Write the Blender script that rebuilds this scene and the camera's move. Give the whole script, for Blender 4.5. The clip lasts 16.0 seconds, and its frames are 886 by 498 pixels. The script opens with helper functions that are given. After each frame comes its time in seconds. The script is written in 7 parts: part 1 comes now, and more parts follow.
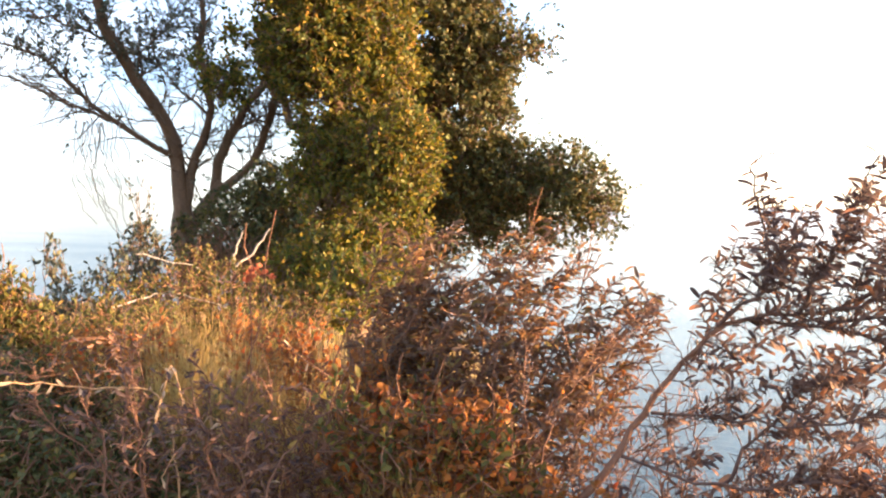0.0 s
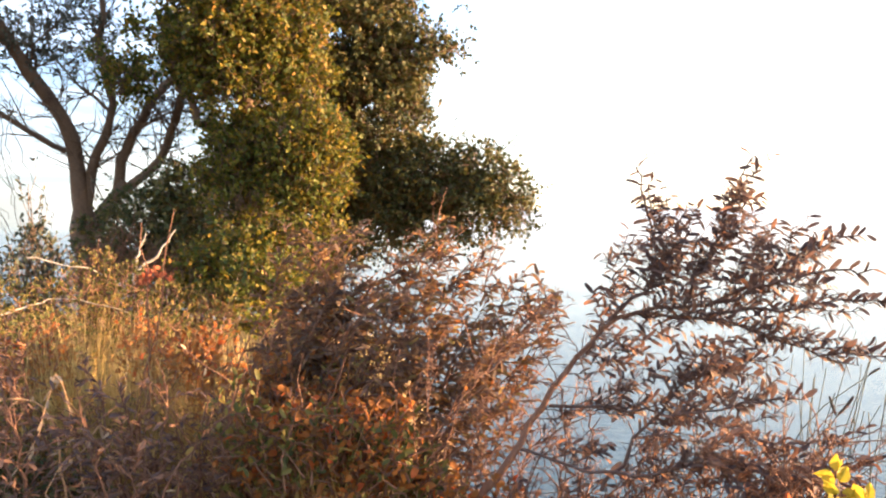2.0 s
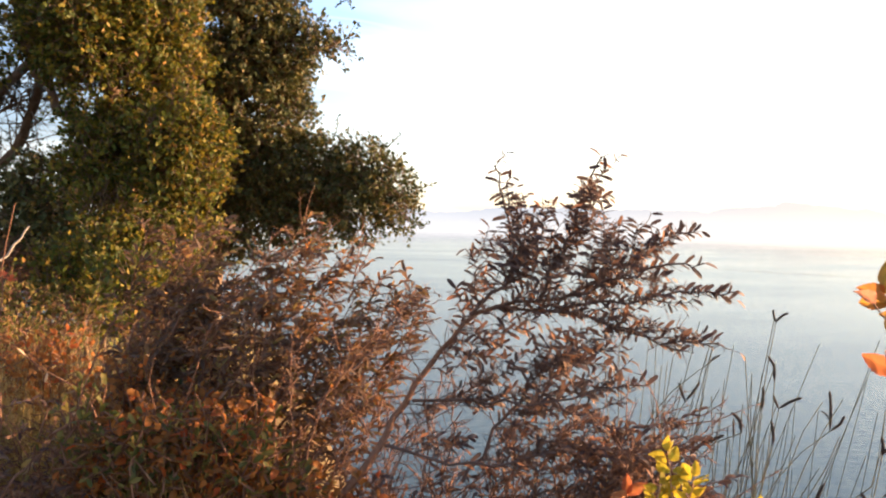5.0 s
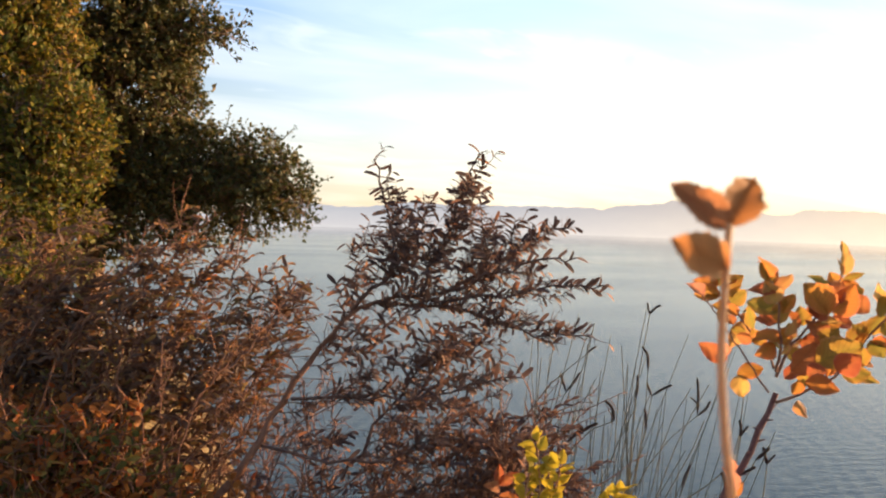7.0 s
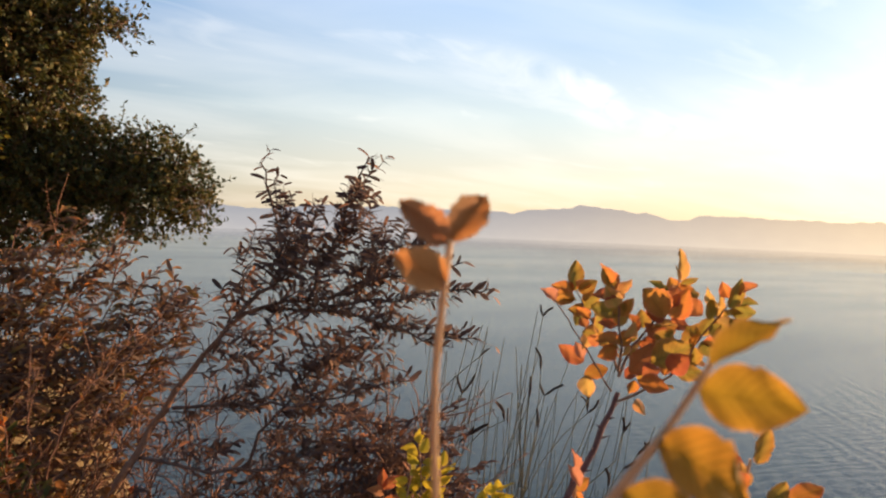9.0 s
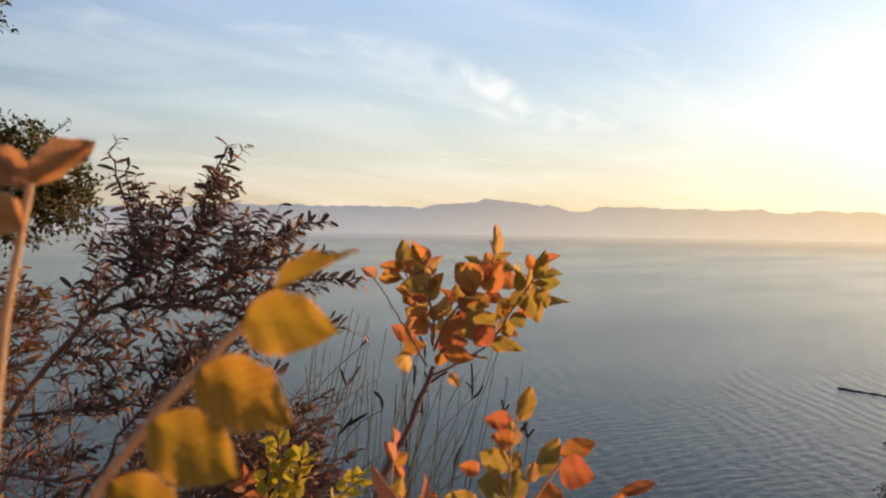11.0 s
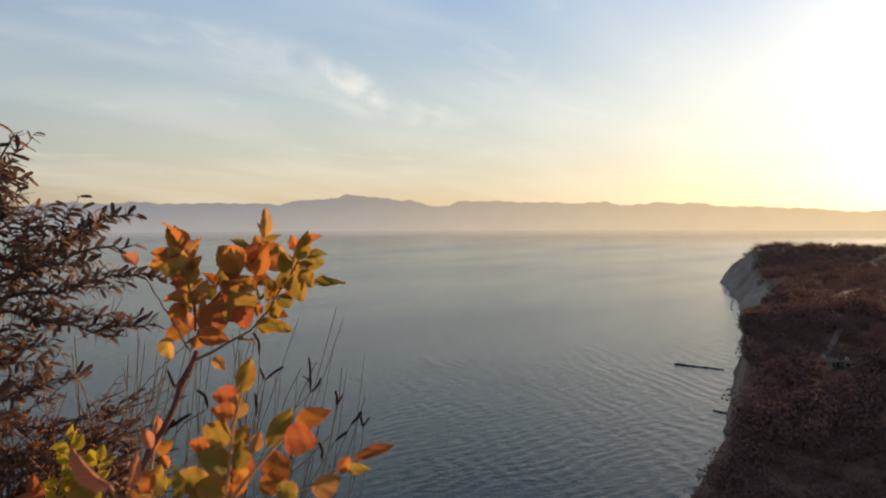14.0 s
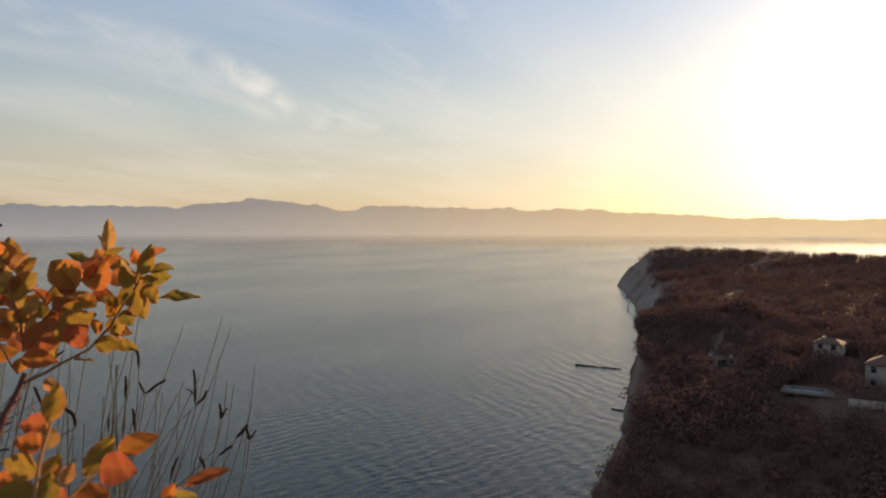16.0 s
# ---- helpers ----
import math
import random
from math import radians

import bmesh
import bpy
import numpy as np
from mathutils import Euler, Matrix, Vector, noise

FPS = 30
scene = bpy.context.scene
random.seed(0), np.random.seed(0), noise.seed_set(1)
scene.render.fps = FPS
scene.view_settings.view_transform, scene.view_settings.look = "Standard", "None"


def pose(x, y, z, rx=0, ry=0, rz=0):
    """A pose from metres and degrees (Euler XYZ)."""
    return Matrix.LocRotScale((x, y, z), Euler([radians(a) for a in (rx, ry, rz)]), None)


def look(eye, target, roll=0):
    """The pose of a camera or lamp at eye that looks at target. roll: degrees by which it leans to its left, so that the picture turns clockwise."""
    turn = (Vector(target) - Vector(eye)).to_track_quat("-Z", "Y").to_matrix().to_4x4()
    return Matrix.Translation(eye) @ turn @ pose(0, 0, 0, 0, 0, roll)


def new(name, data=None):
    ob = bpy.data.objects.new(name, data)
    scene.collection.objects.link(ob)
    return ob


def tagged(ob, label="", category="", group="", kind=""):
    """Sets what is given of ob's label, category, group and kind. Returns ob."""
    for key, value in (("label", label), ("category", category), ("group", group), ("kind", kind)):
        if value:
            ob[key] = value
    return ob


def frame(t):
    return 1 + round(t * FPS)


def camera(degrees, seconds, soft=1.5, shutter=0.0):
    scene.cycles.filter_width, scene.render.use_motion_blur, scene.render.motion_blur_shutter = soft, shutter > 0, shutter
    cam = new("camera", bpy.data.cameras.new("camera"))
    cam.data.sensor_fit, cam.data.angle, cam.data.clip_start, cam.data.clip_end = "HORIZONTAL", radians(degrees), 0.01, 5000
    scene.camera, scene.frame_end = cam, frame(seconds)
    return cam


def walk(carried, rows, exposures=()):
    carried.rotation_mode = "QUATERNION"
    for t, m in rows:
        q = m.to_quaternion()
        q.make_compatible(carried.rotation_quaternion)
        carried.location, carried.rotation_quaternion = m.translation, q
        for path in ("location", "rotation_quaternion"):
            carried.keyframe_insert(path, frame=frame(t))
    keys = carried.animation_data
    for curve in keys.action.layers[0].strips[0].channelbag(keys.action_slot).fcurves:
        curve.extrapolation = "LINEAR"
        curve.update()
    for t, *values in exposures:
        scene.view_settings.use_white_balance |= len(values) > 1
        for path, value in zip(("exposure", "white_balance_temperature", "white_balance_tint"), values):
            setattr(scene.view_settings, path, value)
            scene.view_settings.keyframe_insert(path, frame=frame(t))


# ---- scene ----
# camera and path ---------------------------------------------------------
cam = camera(65.55, 16.0, soft=2.1)
cam.data.dof.use_dof, cam.data.dof.focus_distance, cam.data.dof.aperture_fstop = True, 2.0, 11.0
ROWS = [
    (0, 0.0000, 0.0000, 1.5000, 87.585, -1.570, 0.000),
    (0.5, 0.0182, -0.0014, 1.4986, 87.642, -1.450, -1.503),
    (1, 0.0307, -0.0041, 1.4986, 87.659, -1.619, -3.165),
    (1.5, 0.0490, -0.0081, 1.4994, 87.703, -1.389, -5.012),
    (2, 0.0583, -0.0088, 1.4991, 87.744, -1.265, -6.544),
    (2.5, 0.0692, -0.0113, 1.4972, 87.759, -0.910, -7.624),
    (3, 0.0817, -0.0156, 1.5000, 87.839, -1.101, -8.846),
    (3.5, 0.0881, -0.0160, 1.4989, 87.822, -1.510, -10.141),
    (6, 0.1747, -0.0250, 1.4908, 87.731, -1.706, -19.673),
    (6.5, 0.1857, -0.0202, 1.4894, 87.661, -2.062, -21.682),
    (7, 0.2049, -0.0332, 1.4943, 87.699, -1.854, -23.502),
    (7.5, 0.2291, -0.0341, 1.4932, 87.598, -1.818, -25.202),
    (8, 0.2375, -0.0540, 1.4936, 87.729, -2.204, -27.123),
    (8.5, 0.2523, -0.0623, 1.4953, 87.892, -1.652, -28.424),
    (9, 0.2603, -0.0705, 1.5011, 88.193, -2.273, -30.694),
    (11.5, 0.3722, -0.1500, 1.4815, 87.881, -0.414, -40.041),
    (12, 0.3780, -0.1592, 1.4831, 87.804, -0.434, -41.876),
    (12.5, 0.3872, -0.1646, 1.4844, 87.671, -0.597, -43.977),
    (13, 0.3970, -0.1919, 1.4718, 87.810, -0.053, -45.890),
    (13.5, 0.4181, -0.2114, 1.4702, 87.744, 0.148, -48.005),
    (14, 0.4293, -0.2338, 1.4663, 87.713, 0.192, -49.826),
    (14.5, 0.4331, -0.2512, 1.4682, 87.670, -0.099, -51.667),
    (15, 0.4472, -0.2615, 1.4710, 87.762, -0.488, -53.764),
    (15.5, 0.4620, -0.2701, 1.4738, 87.905, -0.656, -55.682),
    (16, 0.4715, -0.2822, 1.4767, 88.107, -0.064, -57.533),
]
EXPOSURES = [(0.0, 3.22, 6500, 10), (1.5, 3.15, 6500, 10), (3.5, 2.86, 6500, 10), (6.0, 2.1, 6550, 10), (7.5, 1.72, 6650, 11), (9.0, 1.4, 6650, 11), (11.5, 1.08, 6550, 10), (14.0, 0.82, 6700, 10), (16.0, 0.7, 6900, 11)]
walk(cam, [(t, pose(x, y, z, rx, ry, rz)) for t, x, y, z, rx, ry, rz in ROWS], EXPOSURES)

# world and sun -----------------------------------------------------------
SUN_AZ, SUN_EL = radians(94.0), radians(7.5)
TO_SUN = Vector((math.sin(SUN_AZ) * math.cos(SUN_EL), math.cos(SUN_AZ) * math.cos(SUN_EL), math.sin(SUN_EL)))
world = bpy.data.worlds.new("evening_sky")
scene.world = world
world.use_nodes = True
wn, wl = world.node_tree.nodes, world.node_tree.links
wn.clear()


def wmath(op, a, b=0.0, clamp=False):
    n = wn.new("ShaderNodeMath")
    n.operation, n.use_clamp = op, clamp
    for slot, v in ((0, a), (1, b)):
        if isinstance(v, (int, float)):
            n.inputs[slot].default_value = v
        else:
            wl.new(v, n.inputs[slot])
    return n.outputs[0]


sky = wn.new("ShaderNodeTexSky")
sky.sky_type, sky.sun_disc = "NISHITA", False
sky.sun_elevation, sky.sun_rotation = SUN_EL, SUN_AZ
sky.altitude, sky.air_density, sky.dust_density, sky.ozone_density = 60, 1.0, 1.0, 2.0
coord = wn.new("ShaderNodeTexCoord")
sep = wn.new("ShaderNodeSeparateXYZ")
wl.new(coord.outputs["Generated"], sep.inputs[0])
up = wmath("MAXIMUM", sep.outputs[2], 0.02)
# thin high cloud: noise on a flat layer overhead
flat = wn.new("ShaderNodeCombineXYZ")
wl.new(wmath("DIVIDE", sep.outputs[0], wmath("ADD", up, 0.12)), flat.inputs[0])
wl.new(wmath("DIVIDE", sep.outputs[1], wmath("ADD", up, 0.12)), flat.inputs[1])


def wisps(scale, stretch, spin, shift, low_cut, gain, twist):
    turn = wn.new("ShaderNodeMapping")
    turn.inputs["Rotation"].default_value, turn.inputs["Scale"].default_value, turn.inputs["Location"].default_value = (0, 0, spin), (1, stretch, 1), shift
    wl.new(flat.outputs[0], turn.inputs[0])
    t = wn.new("ShaderNodeTexNoise")
    t.inputs["Scale"].default_value, t.inputs["Detail"].default_value = scale, 6
    t.inputs["Roughness"].default_value, t.inputs["Distortion"].default_value = 0.5, twist
    wl.new(turn.outputs[0], t.inputs[0])
    return wmath("MULTIPLY", wmath("SUBTRACT", t.outputs[0], low_cut), gain, True)


veil = wisps(0.55, 2.2, 0.25, (0.3, 1.1, 0), 0.42, 2.2, 0.5)
tuft = wisps(1.5, 1.8, -0.5, (2.2, 0.6, 0), 0.6, 4.0, 1.2)
# one brighter feathered cloud low over the range, drawn out along a slant
CLOUD_AT = Vector((math.sin(radians(42.6)) * math.cos(radians(11.2)), math.cos(radians(42.6)) * math.cos(radians(11.2)), math.sin(radians(11.2))))
right = Vector((math.cos(radians(42.6)), -math.sin(radians(42.6)), 0))
above = right.cross(CLOUD_AT)


def wdot(vec):
    n = wn.new("ShaderNodeVectorMath")
    n.operation = "DOT_PRODUCT"
    wl.new(coord.outputs["Generated"], n.inputs[0])
    n.inputs[1].default_value = vec
    return n.outputs["Value"]


def plume(shift_right, shift_up, slant, long, wide, gain):
    e1 = (right * math.cos(slant) + above * math.sin(slant))
    e2 = (above * math.cos(slant) - right * math.sin(slant))
    c = CLOUD_AT + right * shift_right + above * shift_up
    u = wmath("DIVIDE", wmath("SUBTRACT", wdot(e1), e1.dot(c)), long)
    v = wmath("DIVIDE", wmath("SUBTRACT", wdot(e2), e2.dot(c)), wide)
    body = wmath("SUBTRACT", 1.0, wmath("ADD", wmath("MULTIPLY", u, u), wmath("MULTIPLY", v, v)), True)
    ahead = wmath("MULTIPLY", wmath("ADD", wdot(CLOUD_AT), 0.0), 1.0, True)
    return wmath("MULTIPLY", wmath("MULTIPLY", body, ahead), gain)


grain_map = wn.new("ShaderNodeMapping")
grain_map.inputs["Rotation"].default_value = (0.5, 0.3, 0.2)
grain_map.inputs["Scale"].default_value = (11, 16, 24)
wl.new(coord.outputs["Generated"], grain_map.inputs[0])
grain = wn.new("ShaderNodeTexNoise")
grain.inputs["Scale"].default_value, grain.inputs["Detail"].default_value, grain.inputs["Distortion"].default_value = 1.0, 6, 1.0
wl.new(grain_map.outputs[0], grain.inputs[0])
torn = wmath("MULTIPLY", wmath("SUBTRACT", grain.outputs[0], 0.3), 2.0, True)
plumes = wmath("ADD", plume(0.0, 0.0, -0.55, 0.065, 0.022, 0.62), wmath("ADD", plume(0.075, -0.04, -0.1, 0.11, 0.022, 0.6), plume(-0.09, 0.02, -0.3, 0.17, 0.04, 0.35)))
cloud = wmath("ADD", wmath("MULTIPLY", veil, 0.35), wmath("ADD", wmath("MULTIPLY", tuft, 0.2), wmath("MULTIPLY", plumes, torn)), True)
# haze: pale cream at the horizon, clear blue above
haze = wn.new("ShaderNodeValToRGB")
he = haze.color_ramp.elements
while len(he) < 6:
    he.new(0.5)
for k, (at, c) in zip(he, ((0.0, (4.3, 3.2, 2.1)), (0.06, (4.2, 3.58, 2.75)), (0.16, (3.45, 3.75, 3.7)), (0.34, (1.75, 2.75, 4.35)), (0.5, (0.95, 1.35, 2.15)), (1.0, (0.65, 0.85, 1.3)))):
    k.position, k.color = at, (*c, 1)
wl.new(up, haze.inputs[0])
mix_haze = wn.new("ShaderNodeMix")
mix_haze.data_type = "RGBA"
mix_haze.inputs[0].default_value = 0.75
wl.new(sky.outputs[0], mix_haze.inputs[6])
wl.new(haze.outputs[0], mix_haze.inputs[7])
# glow of the haze round the low sun
dot = wn.new("ShaderNodeVectorMath")
dot.operation = "DOT_PRODUCT"
wl.new(coord.outputs["Generated"], dot.inputs[0])
dot.inputs[1].default_value = TO_SUN
near_sun = wmath("MAXIMUM", dot.outputs["Value"], 0.0)
glow = wmath("ADD", wmath("MULTIPLY", wmath("POWER", near_sun, 110.0), 2.0), wmath("MULTIPLY", wmath("POWER", near_sun, 10.0), 0.56))
aside = wmath("POWER", wmath("SUBTRACT", 1.0, wmath("MULTIPLY", dot.outputs["Value"], dot.outputs["Value"])), 8.0)
dim = wn.new("ShaderNodeMix")
dim.data_type, dim.blend_type = "RGBA", "MULTIPLY"
dim.inputs[7].default_value = (0.8, 0.85, 0.9, 1)
wl.new(aside, dim.inputs[0])
north = wn.new("ShaderNodeMix")
north.data_type, north.blend_type = "RGBA", "MULTIPLY"
north.inputs[7].default_value = (0.3, 0.39, 0.54, 1)
wl.new(wmath("POWER", wmath("MAXIMUM", wdot((math.sin(radians(-25)), math.cos(radians(-25)), 0.0)), 0.0), 7.0), north.inputs[0])
wl.new(mix_haze.outputs[2], north.inputs[6])
wl.new(north.outputs[2], dim.inputs[6])
glow_col = wn.new("ShaderNodeMix")
glow_col.data_type, glow_col.blend_type = "RGBA", "MIX"
glow_col.inputs[6].default_value, glow_col.inputs[7].default_value = (0, 0, 0, 1), (4.8, 4.0, 3.2, 1)
glow_col.clamp_factor = False
wl.new(glow, glow_col.inputs[0])
mix_cloud = wn.new("ShaderNodeMix")
mix_cloud.data_type, mix_cloud.blend_type = "RGBA", "MIX"
mix_cloud.inputs[7].default_value = (6.0, 5.7, 5.2, 1)
wl.new(cloud, mix_cloud.inputs[0])
wl.new(dim.outputs[2], mix_cloud.inputs[6])
add_glow = wn.new("ShaderNodeMix")
add_glow.data_type, add_glow.blend_type = "RGBA", "ADD"
add_glow.inputs[0].default_value = 1.0
wl.new(mix_cloud.outputs[2], add_glow.inputs[6])
wl.new(glow_col.outputs[2], add_glow.inputs[7])
bg = wn.new("ShaderNodeBackground")
bg.inputs[1].default_value = 0.1
wl.new(add_glow.outputs[2], bg.inputs[0])
wl.new(bg.outputs[0], wn.new("ShaderNodeOutputWorld").inputs[0])

sun = new("sun", bpy.data.lights.new("sun", "SUN"))
sun.data.energy, sun.data.angle, sun.data.color = 4.2, radians(0.6), (1.0, 0.64, 0.34)
sun.matrix_basis = look((60, -4, 8), Vector((60, -4, 8)) - TO_SUN)


# materials ---------------------------------------------------------------
class Mat:
    """A small wrapper to write node materials briefly."""

    def __init__(self, name):
        self.m = bpy.data.materials.new(name)
        self.m.use_nodes = True
        self.n, self.l = self.m.node_tree.nodes, self.m.node_tree.links
        self.n.clear()
        self.out = self.n.new("ShaderNodeOutputMaterial")
        self.co = self.n.new("ShaderNodeTexCoord").outputs["Object"]

    def put(self, socket, v):
        if isinstance(v, bpy.types.NodeSocket):
            self.l.new(v, socket)
        elif isinstance(v, tuple) and len(v) == 3 and socket.type == "RGBA":
            socket.default_value = (*v, 1)
        else:
            socket.default_value = v

    def noise(self, scale, detail=4, rough=0.6, co=None, distort=0.0):
        t = self.n.new("ShaderNodeTexNoise")
        self.l.new(co or self.co, t.inputs[0])
        t.inputs["Scale"].default_value, t.inputs["Detail"].default_value = scale, detail
        t.inputs["Roughness"].default_value, t.inputs["Distortion"].default_value = rough, distort
        return t.outputs[0]

    def stretch(self, sx, sy, sz, rz=0.0):
        t = self.n.new("ShaderNodeMapping")
        t.inputs["Scale"].default_value, t.inputs["Rotation"].default_value = (sx, sy, sz), (0, 0, rz)
        self.l.new(self.co, t.inputs[0])
        return t.outputs[0]

    def ramp(self, fac, stops):
        t = self.n.new("ShaderNodeValToRGB")
        e = t.color_ramp.elements
        while len(e) < len(stops):
            e.new(0.5)
        for k, (p, c) in zip(e, stops):
            k.position, k.color = p, (*c, 1)
        self.l.new(fac, t.inputs[0])
        return t.outputs[0]

    def mix(self, fac, a, b, blend="MIX"):
        t = self.n.new("ShaderNodeMix")
        t.data_type, t.blend_type = "RGBA", blend
        self.put(t.inputs[0], fac), self.put(t.inputs[6], a), self.put(t.inputs[7], b)
        return t.outputs[2]

    def math(self, op, a, b=0.0, clamp=False):
        t = self.n.new("ShaderNodeMath")
        t.operation, t.use_clamp = op, clamp
        self.put(t.inputs[0], a), self.put(t.inputs[1], b)
        return t.outputs[0]

    def bump(self, height, strength, dist):
        t = self.n.new("ShaderNodeBump")
        t.inputs["Strength"].default_value, t.inputs["Distance"].default_value = strength, dist
        self.l.new(height, t.inputs["Height"])
        return t.outputs[0]

    def island(self):
        return self.n.new("ShaderNodeNewGeometry").outputs["Random Per Island"]

    def piece(self):
        return self.n.new("ShaderNodeObjectInfo").outputs["Random"]

    def bsdf(self, colour, rough=0.8, metal=0.0, spec=0.3, normal=None):
        t = self.n.new("ShaderNodeBsdfPrincipled")
        self.put(t.inputs["Base Color"], colour), self.put(t.inputs["Roughness"], rough)
        self.put(t.inputs["Metallic"], metal), self.put(t.inputs["Specular IOR Level"], spec)
        if normal is not None:
            self.l.new(normal, t.inputs["Normal"])
        return t.outputs[0]

    def done(self, shader):
        self.l.new(shader, self.out.inputs[0])
        return self.m

    def thin(self, front, colour, share, normal=None):
        """A leaf: part of the light passes through it."""
        tr, mx = self.n.new("ShaderNodeBsdfTranslucent"), self.n.new("ShaderNodeMixShader")
        self.put(tr.inputs[0], colour)
        if normal is not None:
            self.l.new(normal, tr.inputs["Normal"])
        mx.inputs[0].default_value = share
        self.l.new(front, mx.inputs[1]), self.l.new(tr.outputs[0], mx.inputs[2])
        return self.done(mx.outputs[0])


def leaf_mat(name, stops, share=0.35, rough=0.55, single=False, blotch=22.0, spec=0.3):
    """Leaves whose colour varies from leaf to leaf and in blotches across each."""
    k = Mat(name)
    pick = k.piece() if single else k.island()
    wob = k.math("MULTIPLY", k.math("SUBTRACT", k.noise(blotch, 3), 0.5), 0.5)
    col = k.ramp(k.math("ADD", pick, wob, True), stops)
    fine = k.noise(blotch * 9, 3)
    col = k.mix(k.math("MULTIPLY", fine, 0.35), col, (0.06, 0.035, 0.015))
    n = k.bump(fine, 0.25, 0.002)
    return k.thin(k.bsdf(col, rough, 0, spec, n), col, share)


def bark_mat(name, dark, light, scale=30.0):
    k = Mat(name)
    n1, n2 = k.noise(scale, 5, 0.65), k.noise(scale * 0.15, 3)
    col = k.mix(n1, dark, light)
    col = k.mix(k.math("MULTIPLY", n2, 0.5), col, tuple(0.6 * v for v in dark))
    return k.done(k.bsdf(col, 0.85, 0, 0.2, k.bump(n1, 0.6, 0.01)))


def ground_mat():
    k = Mat("earth_and_rock")
    geo = k.n.new("ShaderNodeNewGeometry")
    sepn = k.n.new("ShaderNodeSeparateXYZ")
    k.l.new(geo.outputs["Normal"], sepn.inputs[0])
    steep = k.math("ADD", k.math("MULTIPLY", k.math("SUBTRACT", 0.84, sepn.outputs[2]), 5.0), k.math("SUBTRACT", k.noise(0.05, 4), 0.5), True)
    soil = k.ramp(k.noise(3.0, 6, 0.7), [(0.3, (0.05, 0.035, 0.02)), (0.55, (0.12, 0.085, 0.04)), (0.75, (0.19, 0.15, 0.07))])
    scrub = k.ramp(k.noise(0.6, 7, 0.7), [(0.35, (0.13, 0.078, 0.058)), (0.6, (0.2, 0.125, 0.09)), (0.75, (0.27, 0.18, 0.13))])
    rock = k.ramp(k.noise(0.12, 8, 0.7), [(0.3, (0.22, 0.18, 0.15)), (0.6, (0.38, 0.32, 0.27))])
    sepc = k.n.new("ShaderNodeSeparateXYZ")
    k.l.new(k.co, sepc.inputs[0])
    far = k.math("MULTIPLY", k.math("SUBTRACT", 0.0, sepc.outputs[2]), 0.1, True)
    col = k.mix(far, soil, scrub)
    col = k.mix(k.math("MULTIPLY", steep, k.math("ADD", k.math("MULTIPLY", k.math("SUBTRACT", sepc.outputs[0], 405.0), 0.03, True), k.math("MULTIPLY", k.math("MULTIPLY", k.math("SUBTRACT", sepc.outputs[0], 195.0), 0.05, True), k.math("MULTIPLY", k.math("SUBTRACT", 300.0, sepc.outputs[0]), 0.008, True)))), col, rock)
    return k.done(k.bsdf(col, 0.95, 0, 0.15, k.bump(k.noise(2.0, 7), 0.7, 0.15)))


def sea_mat():
    k = Mat("sea_water")

    def train(turn, length, wander, seed):
        """A train of low waves: crests across one heading, broken up by noise."""
        t = k.n.new("ShaderNodeTexWave")
        t.wave_type, t.bands_direction, t.wave_profile = "BANDS", "X", "SIN"
        k.l.new(k.stretch(1, 1, 1, radians(turn)), t.inputs[0])
        t.inputs["Scale"].default_value = 0.314 / length
        t.inputs["Distortion"].default_value, t.inputs["Detail"].default_value = wander, 2.0
        t.inputs["Detail Scale"].default_value, t.inputs["Phase Offset"].default_value = 0.8, seed
        return t.outputs["Fac"]

    gust = k.noise(0.012, 4, 0.6, k.stretch(0.6, 1.4, 1, 0.4))
    swell = k.math("MULTIPLY", train(SWELL_TURN, 6.5, 9.0, 1.0), k.math("MULTIPLY", k.math("SUBTRACT", gust, 0.22), 2.6, True))
    cross = k.math("MULTIPLY", train(SWELL_TURN + 62, 4.2, 9.0, 4.0), k.noise(0.03, 3))
    chop = k.noise(0.8, 4, 0.62, k.stretch(0.7, 1.0, 1, 0.35))
    h = k.math("ADD", k.math("MULTIPLY", swell, 0.2), k.math("ADD", k.math("MULTIPLY", cross, 0.14), k.math("MULTIPLY", chop, 0.34)))
    away = k.n.new("ShaderNodeVectorMath")
    away.operation = "LENGTH"
    k.l.new(k.co, away.inputs[0])
    h = k.math("DIVIDE", h, k.math("ADD", 1.0, k.math("POWER", k.math("DIVIDE", away.outputs["Value"], 380.0), 0.56)))
    calm = k.math("MULTIPLY", k.math("SUBTRACT", away.outputs["Value"], 1300.0), 0.0004, True)
    h = k.math("MULTIPLY", h, k.math("SUBTRACT", 1.0, k.math("MULTIPLY", calm, 0.75)))
    patch = k.noise(0.004, 4, 0.6, k.stretch(0.5, 1.6, 1, 0.4))
    rough = k.ramp(patch, [(0.4, (0.15, 0.15, 0.15)), (0.65, (0.22, 0.22, 0.22))])
    col = k.mix(patch, (0.0055, 0.018, 0.0175), (0.009, 0.023, 0.022))
    rough = k.math("MULTIPLY", rough, k.math("SUBTRACT", 1.0, k.math("MULTIPLY", calm, 0.7)))
    return k.done(k.bsdf(col, rough, 0, 0.31, k.bump(h, 1.0, 1.0)))


